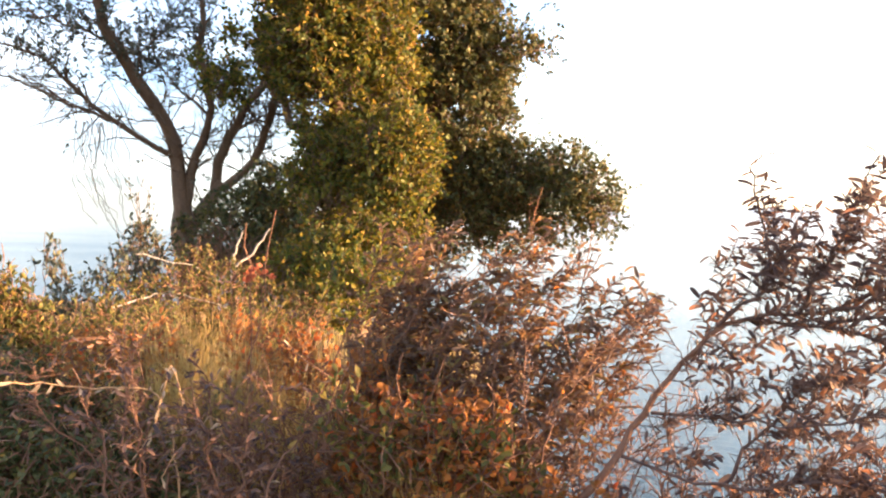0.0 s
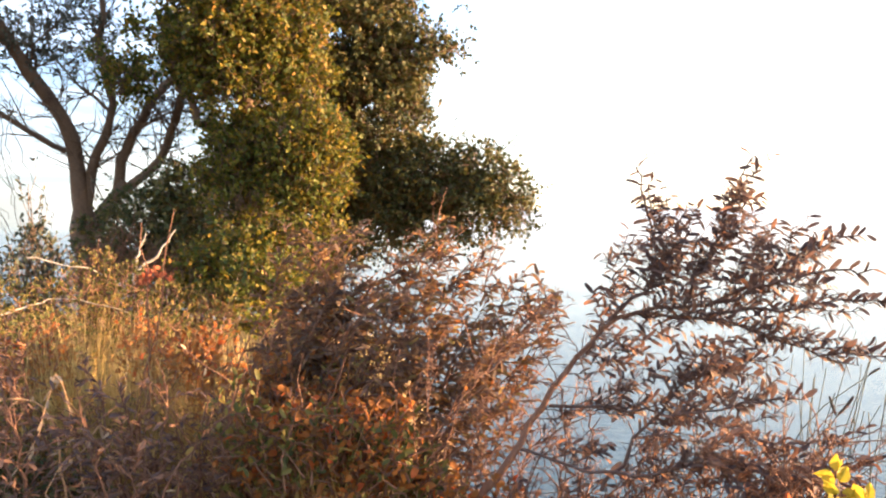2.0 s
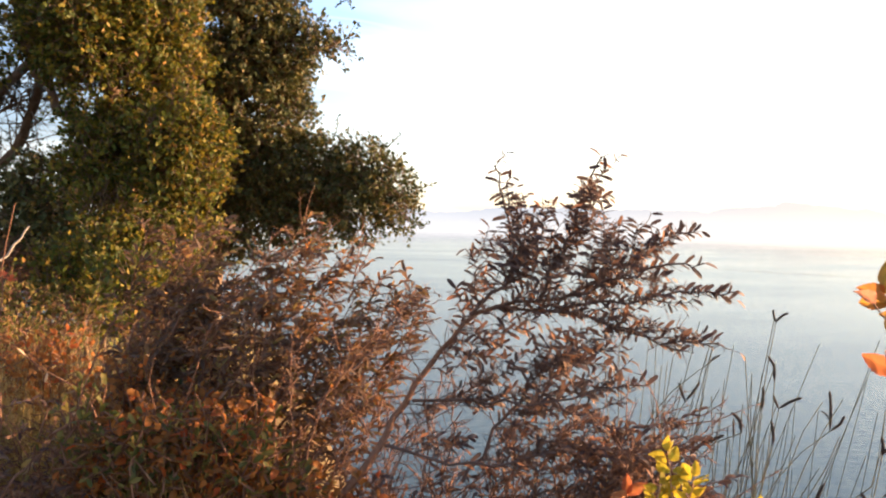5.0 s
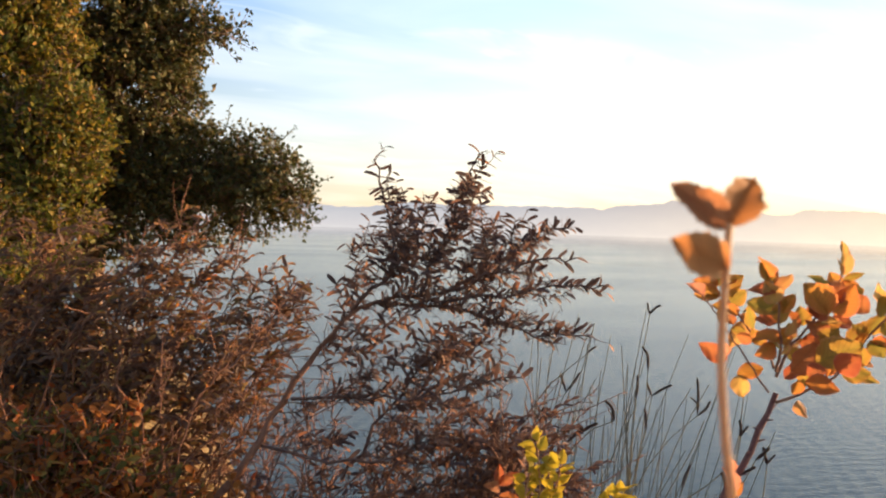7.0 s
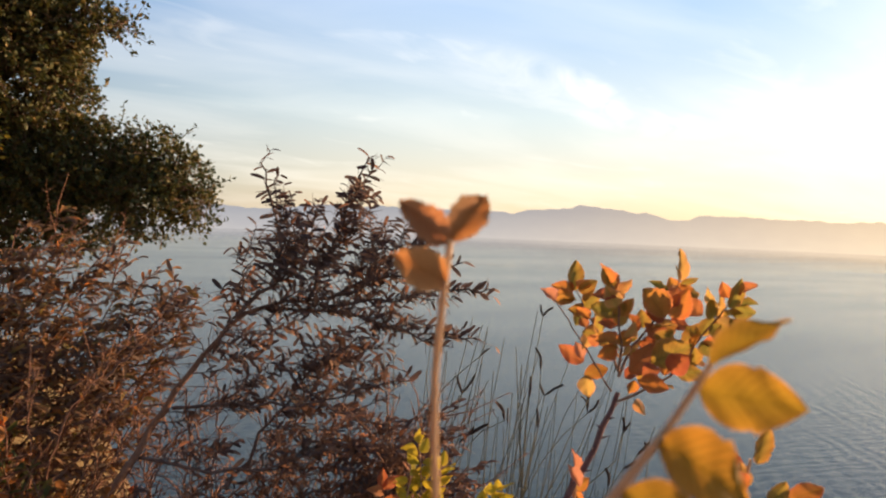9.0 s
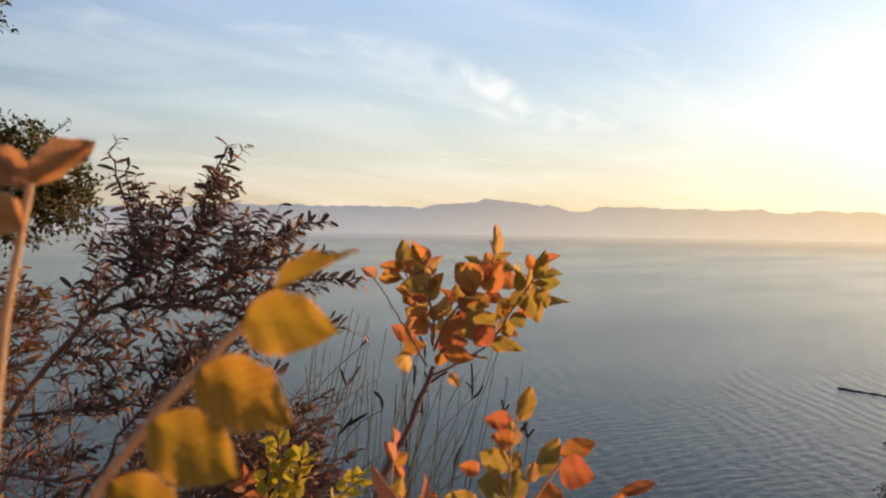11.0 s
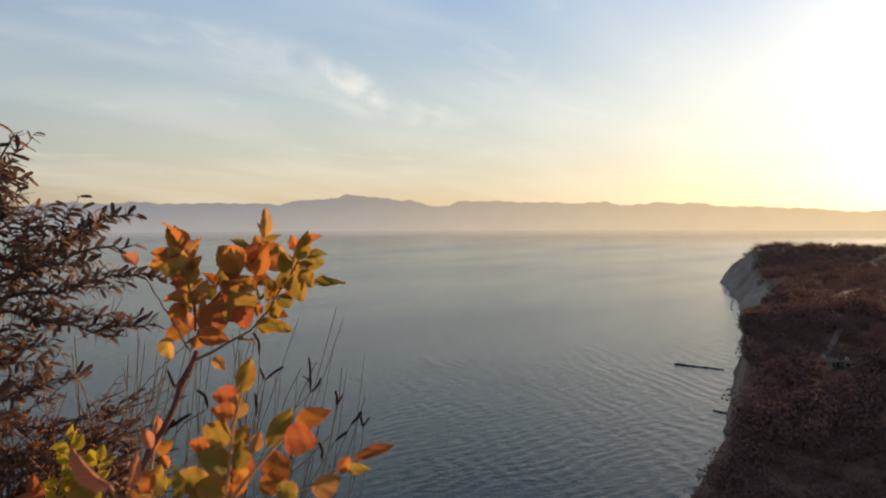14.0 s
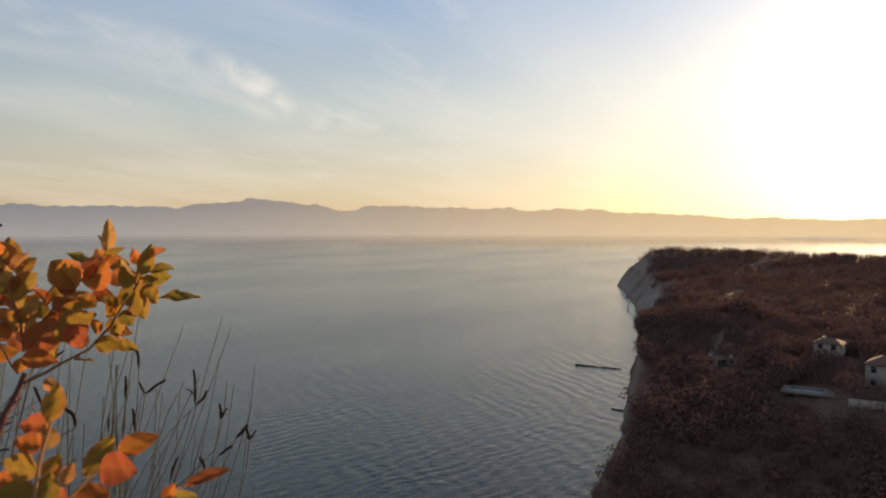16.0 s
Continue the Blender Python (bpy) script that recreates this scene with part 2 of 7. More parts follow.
def haze_mat(name):
    """A far range as through kilometres of lit air: the haze is painted into the surface's own emission, brighter
    towards the sun and low down.
    """
    k = Mat(name)
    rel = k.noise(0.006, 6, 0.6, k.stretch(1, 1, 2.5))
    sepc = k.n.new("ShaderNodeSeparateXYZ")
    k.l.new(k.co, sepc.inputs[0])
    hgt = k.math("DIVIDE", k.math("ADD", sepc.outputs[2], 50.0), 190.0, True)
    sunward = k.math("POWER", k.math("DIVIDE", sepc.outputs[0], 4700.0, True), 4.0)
    # haze and sunward glow as emission colours, paler at the foot
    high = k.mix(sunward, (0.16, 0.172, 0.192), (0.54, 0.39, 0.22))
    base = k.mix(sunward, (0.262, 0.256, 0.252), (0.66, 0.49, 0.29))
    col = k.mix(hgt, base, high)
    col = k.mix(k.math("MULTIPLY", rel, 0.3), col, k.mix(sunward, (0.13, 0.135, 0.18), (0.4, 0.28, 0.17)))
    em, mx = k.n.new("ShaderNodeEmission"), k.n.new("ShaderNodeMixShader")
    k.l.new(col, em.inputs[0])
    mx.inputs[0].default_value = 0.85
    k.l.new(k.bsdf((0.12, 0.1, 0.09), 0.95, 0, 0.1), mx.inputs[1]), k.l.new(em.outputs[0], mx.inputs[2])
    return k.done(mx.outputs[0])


def plain(name, a, b, scale, rough=0.8, bump=0.2):
    k = Mat(name)
    n = k.noise(scale, 5)
    return k.done(k.bsdf(k.mix(n, a, b), rough, 0, 0.3, k.bump(n, bump, 0.02)))


SWELL_TURN = 39.8
M_GROUND, M_SEA = ground_mat(), sea_mat()
M_RANGE = haze_mat("painted_haze_land")
M_BARK = bark_mat("grey_brown_bark", (0.08, 0.05, 0.036), (0.24, 0.155, 0.1))
M_TWIG = bark_mat("reddish_twig_bark", (0.1, 0.048, 0.034), (0.3, 0.15, 0.09), 60)
M_DUSKTWIG = bark_mat("grey_brown_twig_bark", (0.06, 0.036, 0.032), (0.19, 0.115, 0.09), 60)
M_STEMR = bark_mat("purple_brown_stem", (0.09, 0.042, 0.042), (0.24, 0.115, 0.1), 90)
M_TWIGR = bark_mat("pink_brown_twig", (0.16, 0.08, 0.055), (0.34, 0.18, 0.11), 90)
M_PALE = leaf_mat("pale_downy_stem", [(0.0, (0.5, 0.3, 0.16)), (1.0, (0.66, 0.42, 0.24))], 0.45, blotch=60)
M_GREY = bark_mat("bleached_stick", (0.24, 0.2, 0.17), (0.42, 0.36, 0.3), 50)
M_GOLD = leaf_mat("golden_green_leaf", [(0.0, (0.035, 0.056, 0.009)), (0.35, (0.084, 0.106, 0.012)), (0.7, (0.178, 0.152, 0.015)), (0.93, (0.29, 0.195, 0.026)), (1.0, (0.34, 0.17, 0.042))], 0.42)
M_DARK = leaf_mat("dark_evergreen_leaf", [(0.0, (0.034, 0.052, 0.018)), (0.5, (0.064, 0.076, 0.022)), (0.82, (0.115, 0.104, 0.029)), (1.0, (0.21, 0.145, 0.038))], 0.28)
M_SPARSE = leaf_mat("grey_green_leaf", [(0.0, (0.05, 0.06, 0.045)), (0.6, (0.09, 0.1, 0.07)), (1.0, (0.16, 0.15, 0.1))], 0.25)
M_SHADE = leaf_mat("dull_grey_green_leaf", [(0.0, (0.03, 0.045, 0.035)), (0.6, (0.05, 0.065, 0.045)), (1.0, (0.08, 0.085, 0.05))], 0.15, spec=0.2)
THORN_STOPS = [(0.0, (0.085, 0.057, 0.046)), (0.35, (0.158, 0.1, 0.075)), (0.6, (0.25, 0.146, 0.092)), (0.8, (0.33, 0.172, 0.073)), (0.92, (0.18, 0.15, 0.048)), (1.0, (0.46, 0.155, 0.042))]
M_THORN = leaf_mat("withered_brown_leaf", THORN_STOPS, 0.55, 0.6, spec=0.25)
M_THORN1 = leaf_mat("withered_brown_leaf_single", THORN_STOPS, 0.4, 0.6, single=True, spec=0.25)
DUSK_STOPS = [(0.0, (0.055, 0.036, 0.04)), (0.4, (0.11, 0.066, 0.058)), (0.7, (0.19, 0.105, 0.075)), (0.9, (0.3, 0.15, 0.095)), (1.0, (0.44, 0.17, 0.075))]
M_DUSK = leaf_mat("purple_brown_leaf", DUSK_STOPS, 0.3, 0.6, spec=0.2)
M_DUSK1 = leaf_mat("purple_brown_leaf_single", DUSK_STOPS, 0.3, 0.6, single=True, spec=0.2)
M_DRY = leaf_mat("dry_russet_leaf", [(0.0, (0.17, 0.085, 0.03)), (0.35, (0.33, 0.125, 0.035)), (0.75, (0.47, 0.185, 0.045)), (1.0, (0.52, 0.1, 0.03))], 0.6)
M_UNDER = leaf_mat("undergrowth_leaf", [(0.0, (0.055, 0.07, 0.02)), (0.5, (0.115, 0.115, 0.028)), (0.85, (0.24, 0.19, 0.045)), (1.0, (0.38, 0.22, 0.06))], 0.5)
M_STRAW = leaf_mat("dry_straw_grass", [(0.0, (0.3, 0.2, 0.07)), (0.5, (0.5, 0.34, 0.11)), (1.0, (0.64, 0.46, 0.18))], 0.4, blotch=6)
M_RED = leaf_mat("scarlet_leaf", [(0.0, (0.36, 0.07, 0.035)), (1.0, (0.55, 0.17, 0.07))], 0.4)
M_WOODS = leaf_mat("far_maquis", [(0.0, (0.18, 0.108, 0.095)), (0.6, (0.22, 0.132, 0.115)), (1.0, (0.26, 0.16, 0.135))], 0.12, blotch=0.5, rough=0.9, spec=0.05)
M_SEED = plain("dark_seed_head", (0.025, 0.015, 0.013), (0.07, 0.042, 0.03), 300, 0.9, 0.8)
M_REED = bark_mat("grey_green_stalk", (0.09, 0.085, 0.055), (0.2, 0.17, 0.1), 70)


def big_leaf_mat(name, heart, edge, blotch_col, share=0.5, vein=0.18):
    """Large near leaves: colour from midrib to edge, side veins, blotches."""
    k = Mat(name)
    uv = k.n.new("ShaderNodeTexCoord").outputs["UV"]
    s = k.n.new("ShaderNodeSeparateXYZ")
    k.l.new(uv, s.inputs[0])
    across = k.math("ABSOLUTE", k.math("SUBTRACT", s.outputs[1], 0.5))
    ribs = k.math("SINE", k.math("MULTIPLY", k.math("SUBTRACT", s.outputs[0], k.math("MULTIPLY", across, 0.55)), 58.0))
    ribs = k.math("POWER", k.math("MAXIMUM", ribs, 0.0), 6.0)
    mid = k.math("SUBTRACT", 1.0, k.math("MULTIPLY", across, 28.0), True)
    rnd = k.piece()
    n1 = k.noise(60, 4)
    t = k.math("ADD", k.math("MULTIPLY", across, 1.3), k.math("ADD", k.math("MULTIPLY", n1, 0.9), k.math("SUBTRACT", k.math("MULTIPLY", rnd, 0.9), 0.75)), True)
    col = k.mix(t, heart, edge)
    rim = k.math("MULTIPLY", k.math("SUBTRACT", across, k.math("ADD", 0.34, k.math("MULTIPLY", n1, 0.12))), 9.0, True)
    col = k.mix(k.math("MULTIPLY", rim, 0.5), col, blotch_col)
    lip = k.math("MULTIPLY", k.math("SUBTRACT", across, 0.43), 16.0, True)
    col = k.mix(k.math("MULTIPLY", lip, 0.6), col, tuple(min(0.8, 1.25 * v + 0.08) for v in edge))
    spots = k.math("MULTIPLY", k.math("SUBTRACT", k.noise(240, 3), 0.58), 5.0, True)
    col = k.mix(k.math("MULTIPLY", spots, 0.75), col, blotch_col)
    col = k.mix(k.math("MULTIPLY", k.math("ADD", ribs, mid, True), vein * 2.5), col, tuple(0.55 * v for v in heart))
    h = k.math("SUBTRACT", k.math("MULTIPLY", n1, 0.5), k.math("ADD", k.math("MULTIPLY", ribs, 0.6), mid))
    nb = k.bump(h, 0.6, 0.002)
    return k.thin(k.bsdf(col, 0.62, 0, 0.3, nb), col, share)


M_ORANGE = big_leaf_mat("autumn_orange_leaf", (0.46, 0.22, 0.045), (0.54, 0.16, 0.05), (0.26, 0.07, 0.03), 0.6)
M_OLIVE = big_leaf_mat("autumn_olive_leaf", (0.26, 0.22, 0.045), (0.46, 0.22, 0.045), (0.3, 0.1, 0.03), 0.55)
M_RUSSET = big_leaf_mat("autumn_russet_leaf", (0.44, 0.17, 0.06), (0.4, 0.1, 0.045), (0.2, 0.06, 0.03), 0.52)
M_AMBER = big_leaf_mat("pale_amber_leaf", (0.5, 0.32, 0.09), (0.58, 0.27, 0.1), (0.4, 0.16, 0.06), 0.55)
M_BLUSH = big_leaf_mat("pink_bronze_leaf", (0.56, 0.27, 0.15), (0.6, 0.24, 0.14), (0.4, 0.14, 0.08), 0.45)
# bronze darkened for the shade on the back rose leaf; also a rust tone
M_UMBER = big_leaf_mat("shaded_bronze_rust_leaf", (0.38, 0.14, 0.06), (0.5, 0.23, 0.1), (0.24, 0.08, 0.03), 0.5)
M_YELLOW = big_leaf_mat("autumn_yellow_leaf", (0.33, 0.2, 0.02), (0.5, 0.23, 0.03), (0.22, 0.1, 0.03), 0.5, 0.26)
M_BRONZE = big_leaf_mat("bronze_rose_leaf", (0.5, 0.2, 0.065), (0.68, 0.33, 0.13), (0.32, 0.11, 0.04), 0.6)
M_LEMON = big_leaf_mat("lemon_green_leaf", (0.41, 0.33, 0.03), (0.53, 0.37, 0.035), (0.3, 0.22, 0.04), 0.45, 0.08)


# geometry helpers --------------------------------------------------------
class Geo:
    """Gathers arrays of points and faces for one mesh."""

    def __init__(self):
        self.v, self.f, self.count = [], [], 0

    def add(self, v, f):
        v = np.asarray(v, float).reshape(-1, 3)
        self.v.append(v)
        self.f.append(np.asarray(f, np.int64) + self.count)
        self.count += len(v)

    def mesh(self, name, mat, smooth=True):
        me = bpy.data.meshes.new(name)
        v = np.concatenate(self.v) if self.v else np.zeros((0, 3))
        quads = [f for f in self.f if f.ndim == 2 and f.shape[1] == 4]
        tris = [f for f in self.f if f.ndim == 2 and f.shape[1] == 3]
        flat_idx = np.concatenate([f.ravel() for f in quads + tris]) if self.f else np.zeros(0, np.int64)
        nq, nt = sum(len(f) for f in quads), sum(len(f) for f in tris)
        start = np.concatenate([np.arange(nq) * 4, nq * 4 + np.arange(nt) * 3])
        me.vertices.add(len(v)), me.loops.add(len(flat_idx)), me.polygons.add(nq + nt)
        me.vertices.foreach_set("co", v.astype(np.float32).ravel())
        me.loops.foreach_set("vertex_index", flat_idx.astype(np.int32))
        me.polygons.foreach_set("loop_start", start.astype(np.int32))
        if smooth:
            me.polygons.foreach_set("use_smooth", np.ones(nq + nt, bool))
        me.materials.append(mat)
        me.update(calc_edges=True)
        me.validate()
        return me


def part(name, geo, mat, parent=None, label="", kind="", smooth=True):
    ob = new(name, geo.mesh(name, mat, smooth) if isinstance(geo, Geo) else geo)
    if parent is not None:
        ob.parent = parent
    return tagged(ob, label, "", "", kind)


def thing(name, label, category, at=(0, 0, 0), group="", kind=""):
    e = new(name)
    e.location, e.empty_display_size = at, 0.1
    return tagged(e, label, category, group, kind)


def unit(a):
    a = np.asarray(a, float)
    return a / np.maximum(np.linalg.norm(a, axis=-1, keepdims=True), 1e-9)


def spline(pts, n):
    """n points on a smooth line through pts."""
    p = np.asarray(pts, float)
    t = np.concatenate([[0], np.cumsum(np.maximum(np.linalg.norm(np.diff(p, axis=0), axis=1), 1e-6))])
    t /= t[-1]
    dv = np.diff(p, axis=0) / np.diff(t)[:, None]
    m = np.empty_like(p)
    m[0], m[-1] = dv[0], dv[-1]
    h = np.diff(t)
    m[1:-1] = (dv[:-1] * h[1:, None] + dv[1:] * h[:-1, None]) / (h[1:] + h[:-1])[:, None]
    u = np.linspace(0, 1, n)
    s = 0.5 * u + 0.5 * np.interp(u, np.linspace(0, 1, len(t)), t)
    i = np.clip(np.searchsorted(t, s, "right") - 1, 0, len(p) - 2)
    w = ((s - t[i]) / h[i])[:, None]
    hh = h[i][:, None]
    return (2 * w ** 3 - 3 * w ** 2 + 1) * p[i] + (w ** 3 - 2 * w ** 2 + w) * hh * m[i] + (3 * w ** 2 - 2 * w ** 3) * p[i + 1] + (w ** 3 - w ** 2) * hh * m[i + 1]


def tube(geo, path, r0, r1, sides=7, rough=0.0, rng=None):
    path = np.asarray(path, float)
    n = len(path)
    tan = unit(np.gradient(path, axis=0))
    ref = np.array([0.31, 0.17, 0.93]) if abs(tan[0] @ np.array([0.31, 0.17, 0.93])) < 0.9 else np.array([1.0, 0, 0])
    a = unit(np.cross(tan, ref))
    b = np.cross(tan, a)
    ang = np.arange(sides) / sides * 2 * np.pi
    rad = np.linspace(r0, r1, n)[:, None, None]
    if rough and rng is not None:
        rad = rad * (1 + rough * rng.uniform(-1, 1, (n, sides, 1)))
    ring = path[:, None] + rad * (np.cos(ang)[None, :, None] * a[:, None] + np.sin(ang)[None, :, None] * b[:, None])
    i, j = np.meshgrid(np.arange(n - 1), np.arange(sides), indexing="ij")
    k = (j + 1) % sides
    f = np.stack([i * sides + j, i * sides + k, (i + 1) * sides + k, (i + 1) * sides + j], -1).reshape(-1, 4)
    geo.add(ring, f)


def sticks(geo, p0, pm, p1, r0, r1, sides=3):
    """Many bent twigs at once."""
    p0, pm, p1 = (np.asarray(q, float) for q in (p0, pm, p1))
    n = len(p0)
    if not n:
        return
    r0, r1 = np.broadcast_to(r0, n), np.broadcast_to(r1, n)
    d = unit(p1 - p0)
    a = unit(np.cross(d, np.where(np.abs(d[:, 2:3]) < 0.9, [[0, 0, 1.0]], [[1.0, 0, 0]])))
    b = np.cross(d, a)
    rings = []
    for q, r in ((p0, r0), (pm, (r0 + r1) / 2), (p1, r1)):
        for s in range(sides):
            t = 2 * np.pi * s / sides
            rings.append(q + r[:, None] * (np.cos(t) * a + np.sin(t) * b))
    v = np.stack(rings, 1)
    f = []
    for i in range(2):
        for s in range(sides):
            f.append((i * sides + s, i * sides + (s + 1) % sides, (i + 1) * sides + (s + 1) % sides, (i + 1) * sides + s))
    m = 3 * sides
    faces = (np.arange(n) * m)[:, None, None] + np.array(f)[None]
    geo.add(v.reshape(-1, 3), faces.reshape(-1, 4))


SMALL = (np.array([(0, 0, 0), (0.45, -0.5, 0.16), (0.45, 0.5, 0.16), (1, 0, -0.06)]), np.array([(0, 1, 3), (0, 3, 2)]))
LONG = (np.array([(0, 0, 0), (0.28, -0.42, 0.14), (0.28, 0, 0.02), (0.28, 0.42, 0.14), (0.76, -0.47, 0.1), (0.76, 0, -0.03), (0.76, 0.47, 0.1), (1, 0, -0.14)]),
        np.array([(0, 1, 2), (0, 2, 3), (1, 4, 5), (1, 5, 2), (2, 5, 6), (2, 6, 3), (4, 7, 5), (5, 7, 6)]))

BLUNT = (np.array([(0, 0, 0), (0.2, -0.4, 0.12), (0.2, 0, 0.03), (0.2, 0.4, 0.12), (0.55, -0.5, 0.16), (0.55, 0, 0.06), (0.55, 0.5, 0.16), (0.88, -0.4, 0.0), (0.88, 0, -0.08), (0.88, 0.4, 0.0), (1, 0, -0.2)]),
         np.array([(0, 1, 2), (0, 2, 3), (1, 4, 5), (1, 5, 2), (2, 5, 6), (2, 6, 3), (4, 7, 8), (4, 8, 5), (5, 8, 9), (5, 9, 6), (7, 10, 8), (8, 10, 9)]))

SICKLE = (np.array([(0, 0, 0), (0.25, -0.2, 0.2), (0.25, 0.15, 0.06), (0.25, 0.52, 0.2), (0.6, -0.24, 0.22), (0.6, 0.22, 0.06), (0.6, 0.7, 0.22), (0.9, -0.3, 0.05), (0.9, 0.05, -0.05), (0.9, 0.36, 0.05), (1, -0.12, -0.2)]), BLUNT[1])


def leaves(geo, pos, along, face, length, width, shape=SMALL):
    """Many leaves at once: base points, directions, upward sides, sizes."""
    x = unit(along)
    z = unit(face - x * np.sum(x * face, -1, keepdims=True))
    y = np.cross(z, x)
    tv, tf = shape
    L, W = np.asarray(length)[:, None, None], np.asarray(width)[:, None, None]
    v = pos[:, None] + tv[None, :, 0:1] * L * x[:, None] + tv[None, :, 1:2] * W * y[:, None] + tv[None, :, 2:3] * W * 1.4 * z[:, None]
    f = (np.arange(len(pos)) * len(tv))[:, None, None] + tf[None]
    geo.add(v.reshape(-1, 3), f.reshape(-1, 3))


def dirs(rng, n, bias=(0, 0, 0), spread=1.0):
    return unit(rng.normal(size=(n, 3)) * spread + np.asarray(bias, float))


def smooth_noise(p, scale, seed=0):
    """Cheap smooth noise in -1..1 for arrays of points."""
    q = np.asarray(p, float) * scale
    s = np.zeros(len(q))
    for k in range(6):
        r = np.random.RandomState(seed * 17 + k)
        d = unit(r.normal(size=3)) * (0.7 + 0.5 * k)
        s += np.sin(q @ d * 2.2 + r.uniform(0, 7)) / (1 + 0.4 * k)
    return s / 3.0


def in_blobs(rng, blobs, n, shell=0.0):
    """n points inside soft balls (x, y, z, r), evenly by volume; shell pushes them outwards."""
    b = np.asarray(blobs, float)
    w = b[:, 3] ** 2.4
    i = rng.choice(len(b), n, p=w / w.sum())
    r = rng.uniform(0, 1, n) ** (1 / 3)
    r = shell + (1 - shell) * r
    d = dirs(rng, n)
    return b[i, :3] + d * (r * b[i, 3])[:, None], d, i


def crown(name, parent, rng, blobs, twigs, per, leaf_l, leaf_w, mat, shell=0.45, gap=-0.25, gap_scale=2.2, droop=-0.1, bias=(0, 0, 0.2), label=""):
    """A crown of leafy twigs inside soft balls, with gaps."""
    p, d, _ = in_blobs(rng, blobs, twigs, shell)
    keep = smooth_noise(p, gap_scale, 3) > gap
    p, d = p[keep], d[keep]
    g = Geo()
    td = unit(d * 0.8 + rng.normal(size=d.shape) * 0.6 + np.array(bias))
    tl = rng.uniform(0.08, 0.22, len(p))
    a = np.repeat(p, per, 0)
    u = rng.uniform(0, 1, (len(a), 1))
    pos = a + np.repeat(td * tl[:, None], per, 0) * u + rng.normal(size=a.shape) * 0.02
    al = unit(np.repeat(td, per, 0) * 0.6 + rng.normal(size=a.shape) * 0.8 + np.array((0, 0, droop)))
    s = rng.uniform(0.65, 1.25, len(a))
    leaves(g, pos, al, dirs(rng, len(a), (0, 0, 0.7)), leaf_l * s, leaf_w * s * rng.uniform(0.8, 1.2, len(a)))
    tw = Geo()
    sticks(tw, p - td * 0.1, p + td * tl[:, None] * 0.4 + rng.normal(size=p.shape) * 0.01, p + td * tl[:, None], 0.004, 0.0015)
    part("brushwood", tw, M_BARK, parent, kind="stuff")
    return part(name, g, mat, parent, label)


def limb(geo, rng, pts, r0, r1, n=14, sides=8, kink=0.012, store=None, own=None):
    """A limb into geo; or, with own=(name, material, parent), as a part of its own."""
    if own is not None:
        geo = Geo()
    p = spline(pts, n)
    j = rng.normal(size=p.shape) * kink
    j[0] = 0
    p = p + j
    tube(geo, p, r0, r1, sides, 0.12, rng)
    if store is not None:
        store.append((p, r0, r1))
    if own is not None:
        part(own[0], geo, own[1], own[2])
    return p


def side_twigs(rng, lines, every, length, up=(0, 0, 0.3), lean=0.6, rmax=0.012):
    """Twigs that leave limbs: base, middle and end points with radii, in arrays."""
    P0, PM, P1, R0 = [], [], [], []
    for p, r0, r1 in lines:
        seg = np.linalg.norm(np.diff(p, axis=0), axis=1)
        total = seg.sum()
        n = max(2, int(total / every))
        s = np.sort(rng.uniform(0.12, 1.0, n)) * (len(p) - 1.001)
        i = s.astype(int)
        u = (s - i)[:, None]
        q = p[i] * (1 - u) + p[i + 1] * u
        t = unit(p[i + 1] - p[i])
        d = unit(t * lean + dirs(rng, n) + np.array(up))
        ln = length * (rng.uniform(0.4, 1.25, n) * (1.2 - 0.85 * s / (len(p) - 1)))[:, None]
        P0.append(q), P1.append(q + d * ln)
        PM.append(q + d * ln * 0.5 + rng.normal(size=q.shape) * 0.07 * length)
        R0.append(np.minimum(rmax, (r0 + (r1 - r0) * s / (len(p) - 1)) * 0.6))
    return np.concatenate(P0), np.concatenate(PM), np.concatenate(P1), np.concatenate(R0)


def along_twigs(rng, p0, pm, p1, per, lo=0.2):
    n = len(p0) * per
    u = rng.uniform(lo, 1, (n, 1))
    a, m, b = (np.repeat(q, per, 0) for q in (p0, pm, p1))
    pos = (1 - u) ** 2 * a + 2 * u * (1 - u) * (2 * m - 0.5 * a - 0.5 * b) + u * u * b
    return pos, unit(b - a)


def blade_grass(geo, rng, roots, height, lean, width):
    """Bent blades of grass on given roots."""
    n = len(roots)
    h = height * rng.uniform(0.5, 1.15, n)[:, None]
    l = dirs(rng, n, (0, 0, 0)) * np.array([1, 1, 0]) * lean * rng.uniform(0.2, 1, (n, 1)) * h
    side = unit(np.cross(l + 1e-4, [0, 0, 1.0])) * width * rng.uniform(0.6, 1.3, (n, 1))
    m = roots + l * 0.35 + np.array([0, 0, 0.6]) * h
    e = roots + l * 1.2 + np.array([0, 0, 0.95]) * h
    v = np.stack([roots - side, roots + side, m - side * 0.8, m + side * 0.8, e], 1)
    k = (np.arange(n) * 5)[:, None]
    geo.add(v.reshape(-1, 3), np.zeros((0, 3), int))
    base = geo.count - n * 5
    geo.f.append(np.concatenate([k + np.array([[0, 1, 3]]), k + np.array([[0, 3, 2]]), k + np.array([[2, 3, 4]])]) + base)


# ground, sea, distance ----------------------------------------------------
SEA_Z = -60.0


def stepped(*spans):
    return np.unique(np.concatenate([np.arange(a, b, s) for a, b, s in spans]))


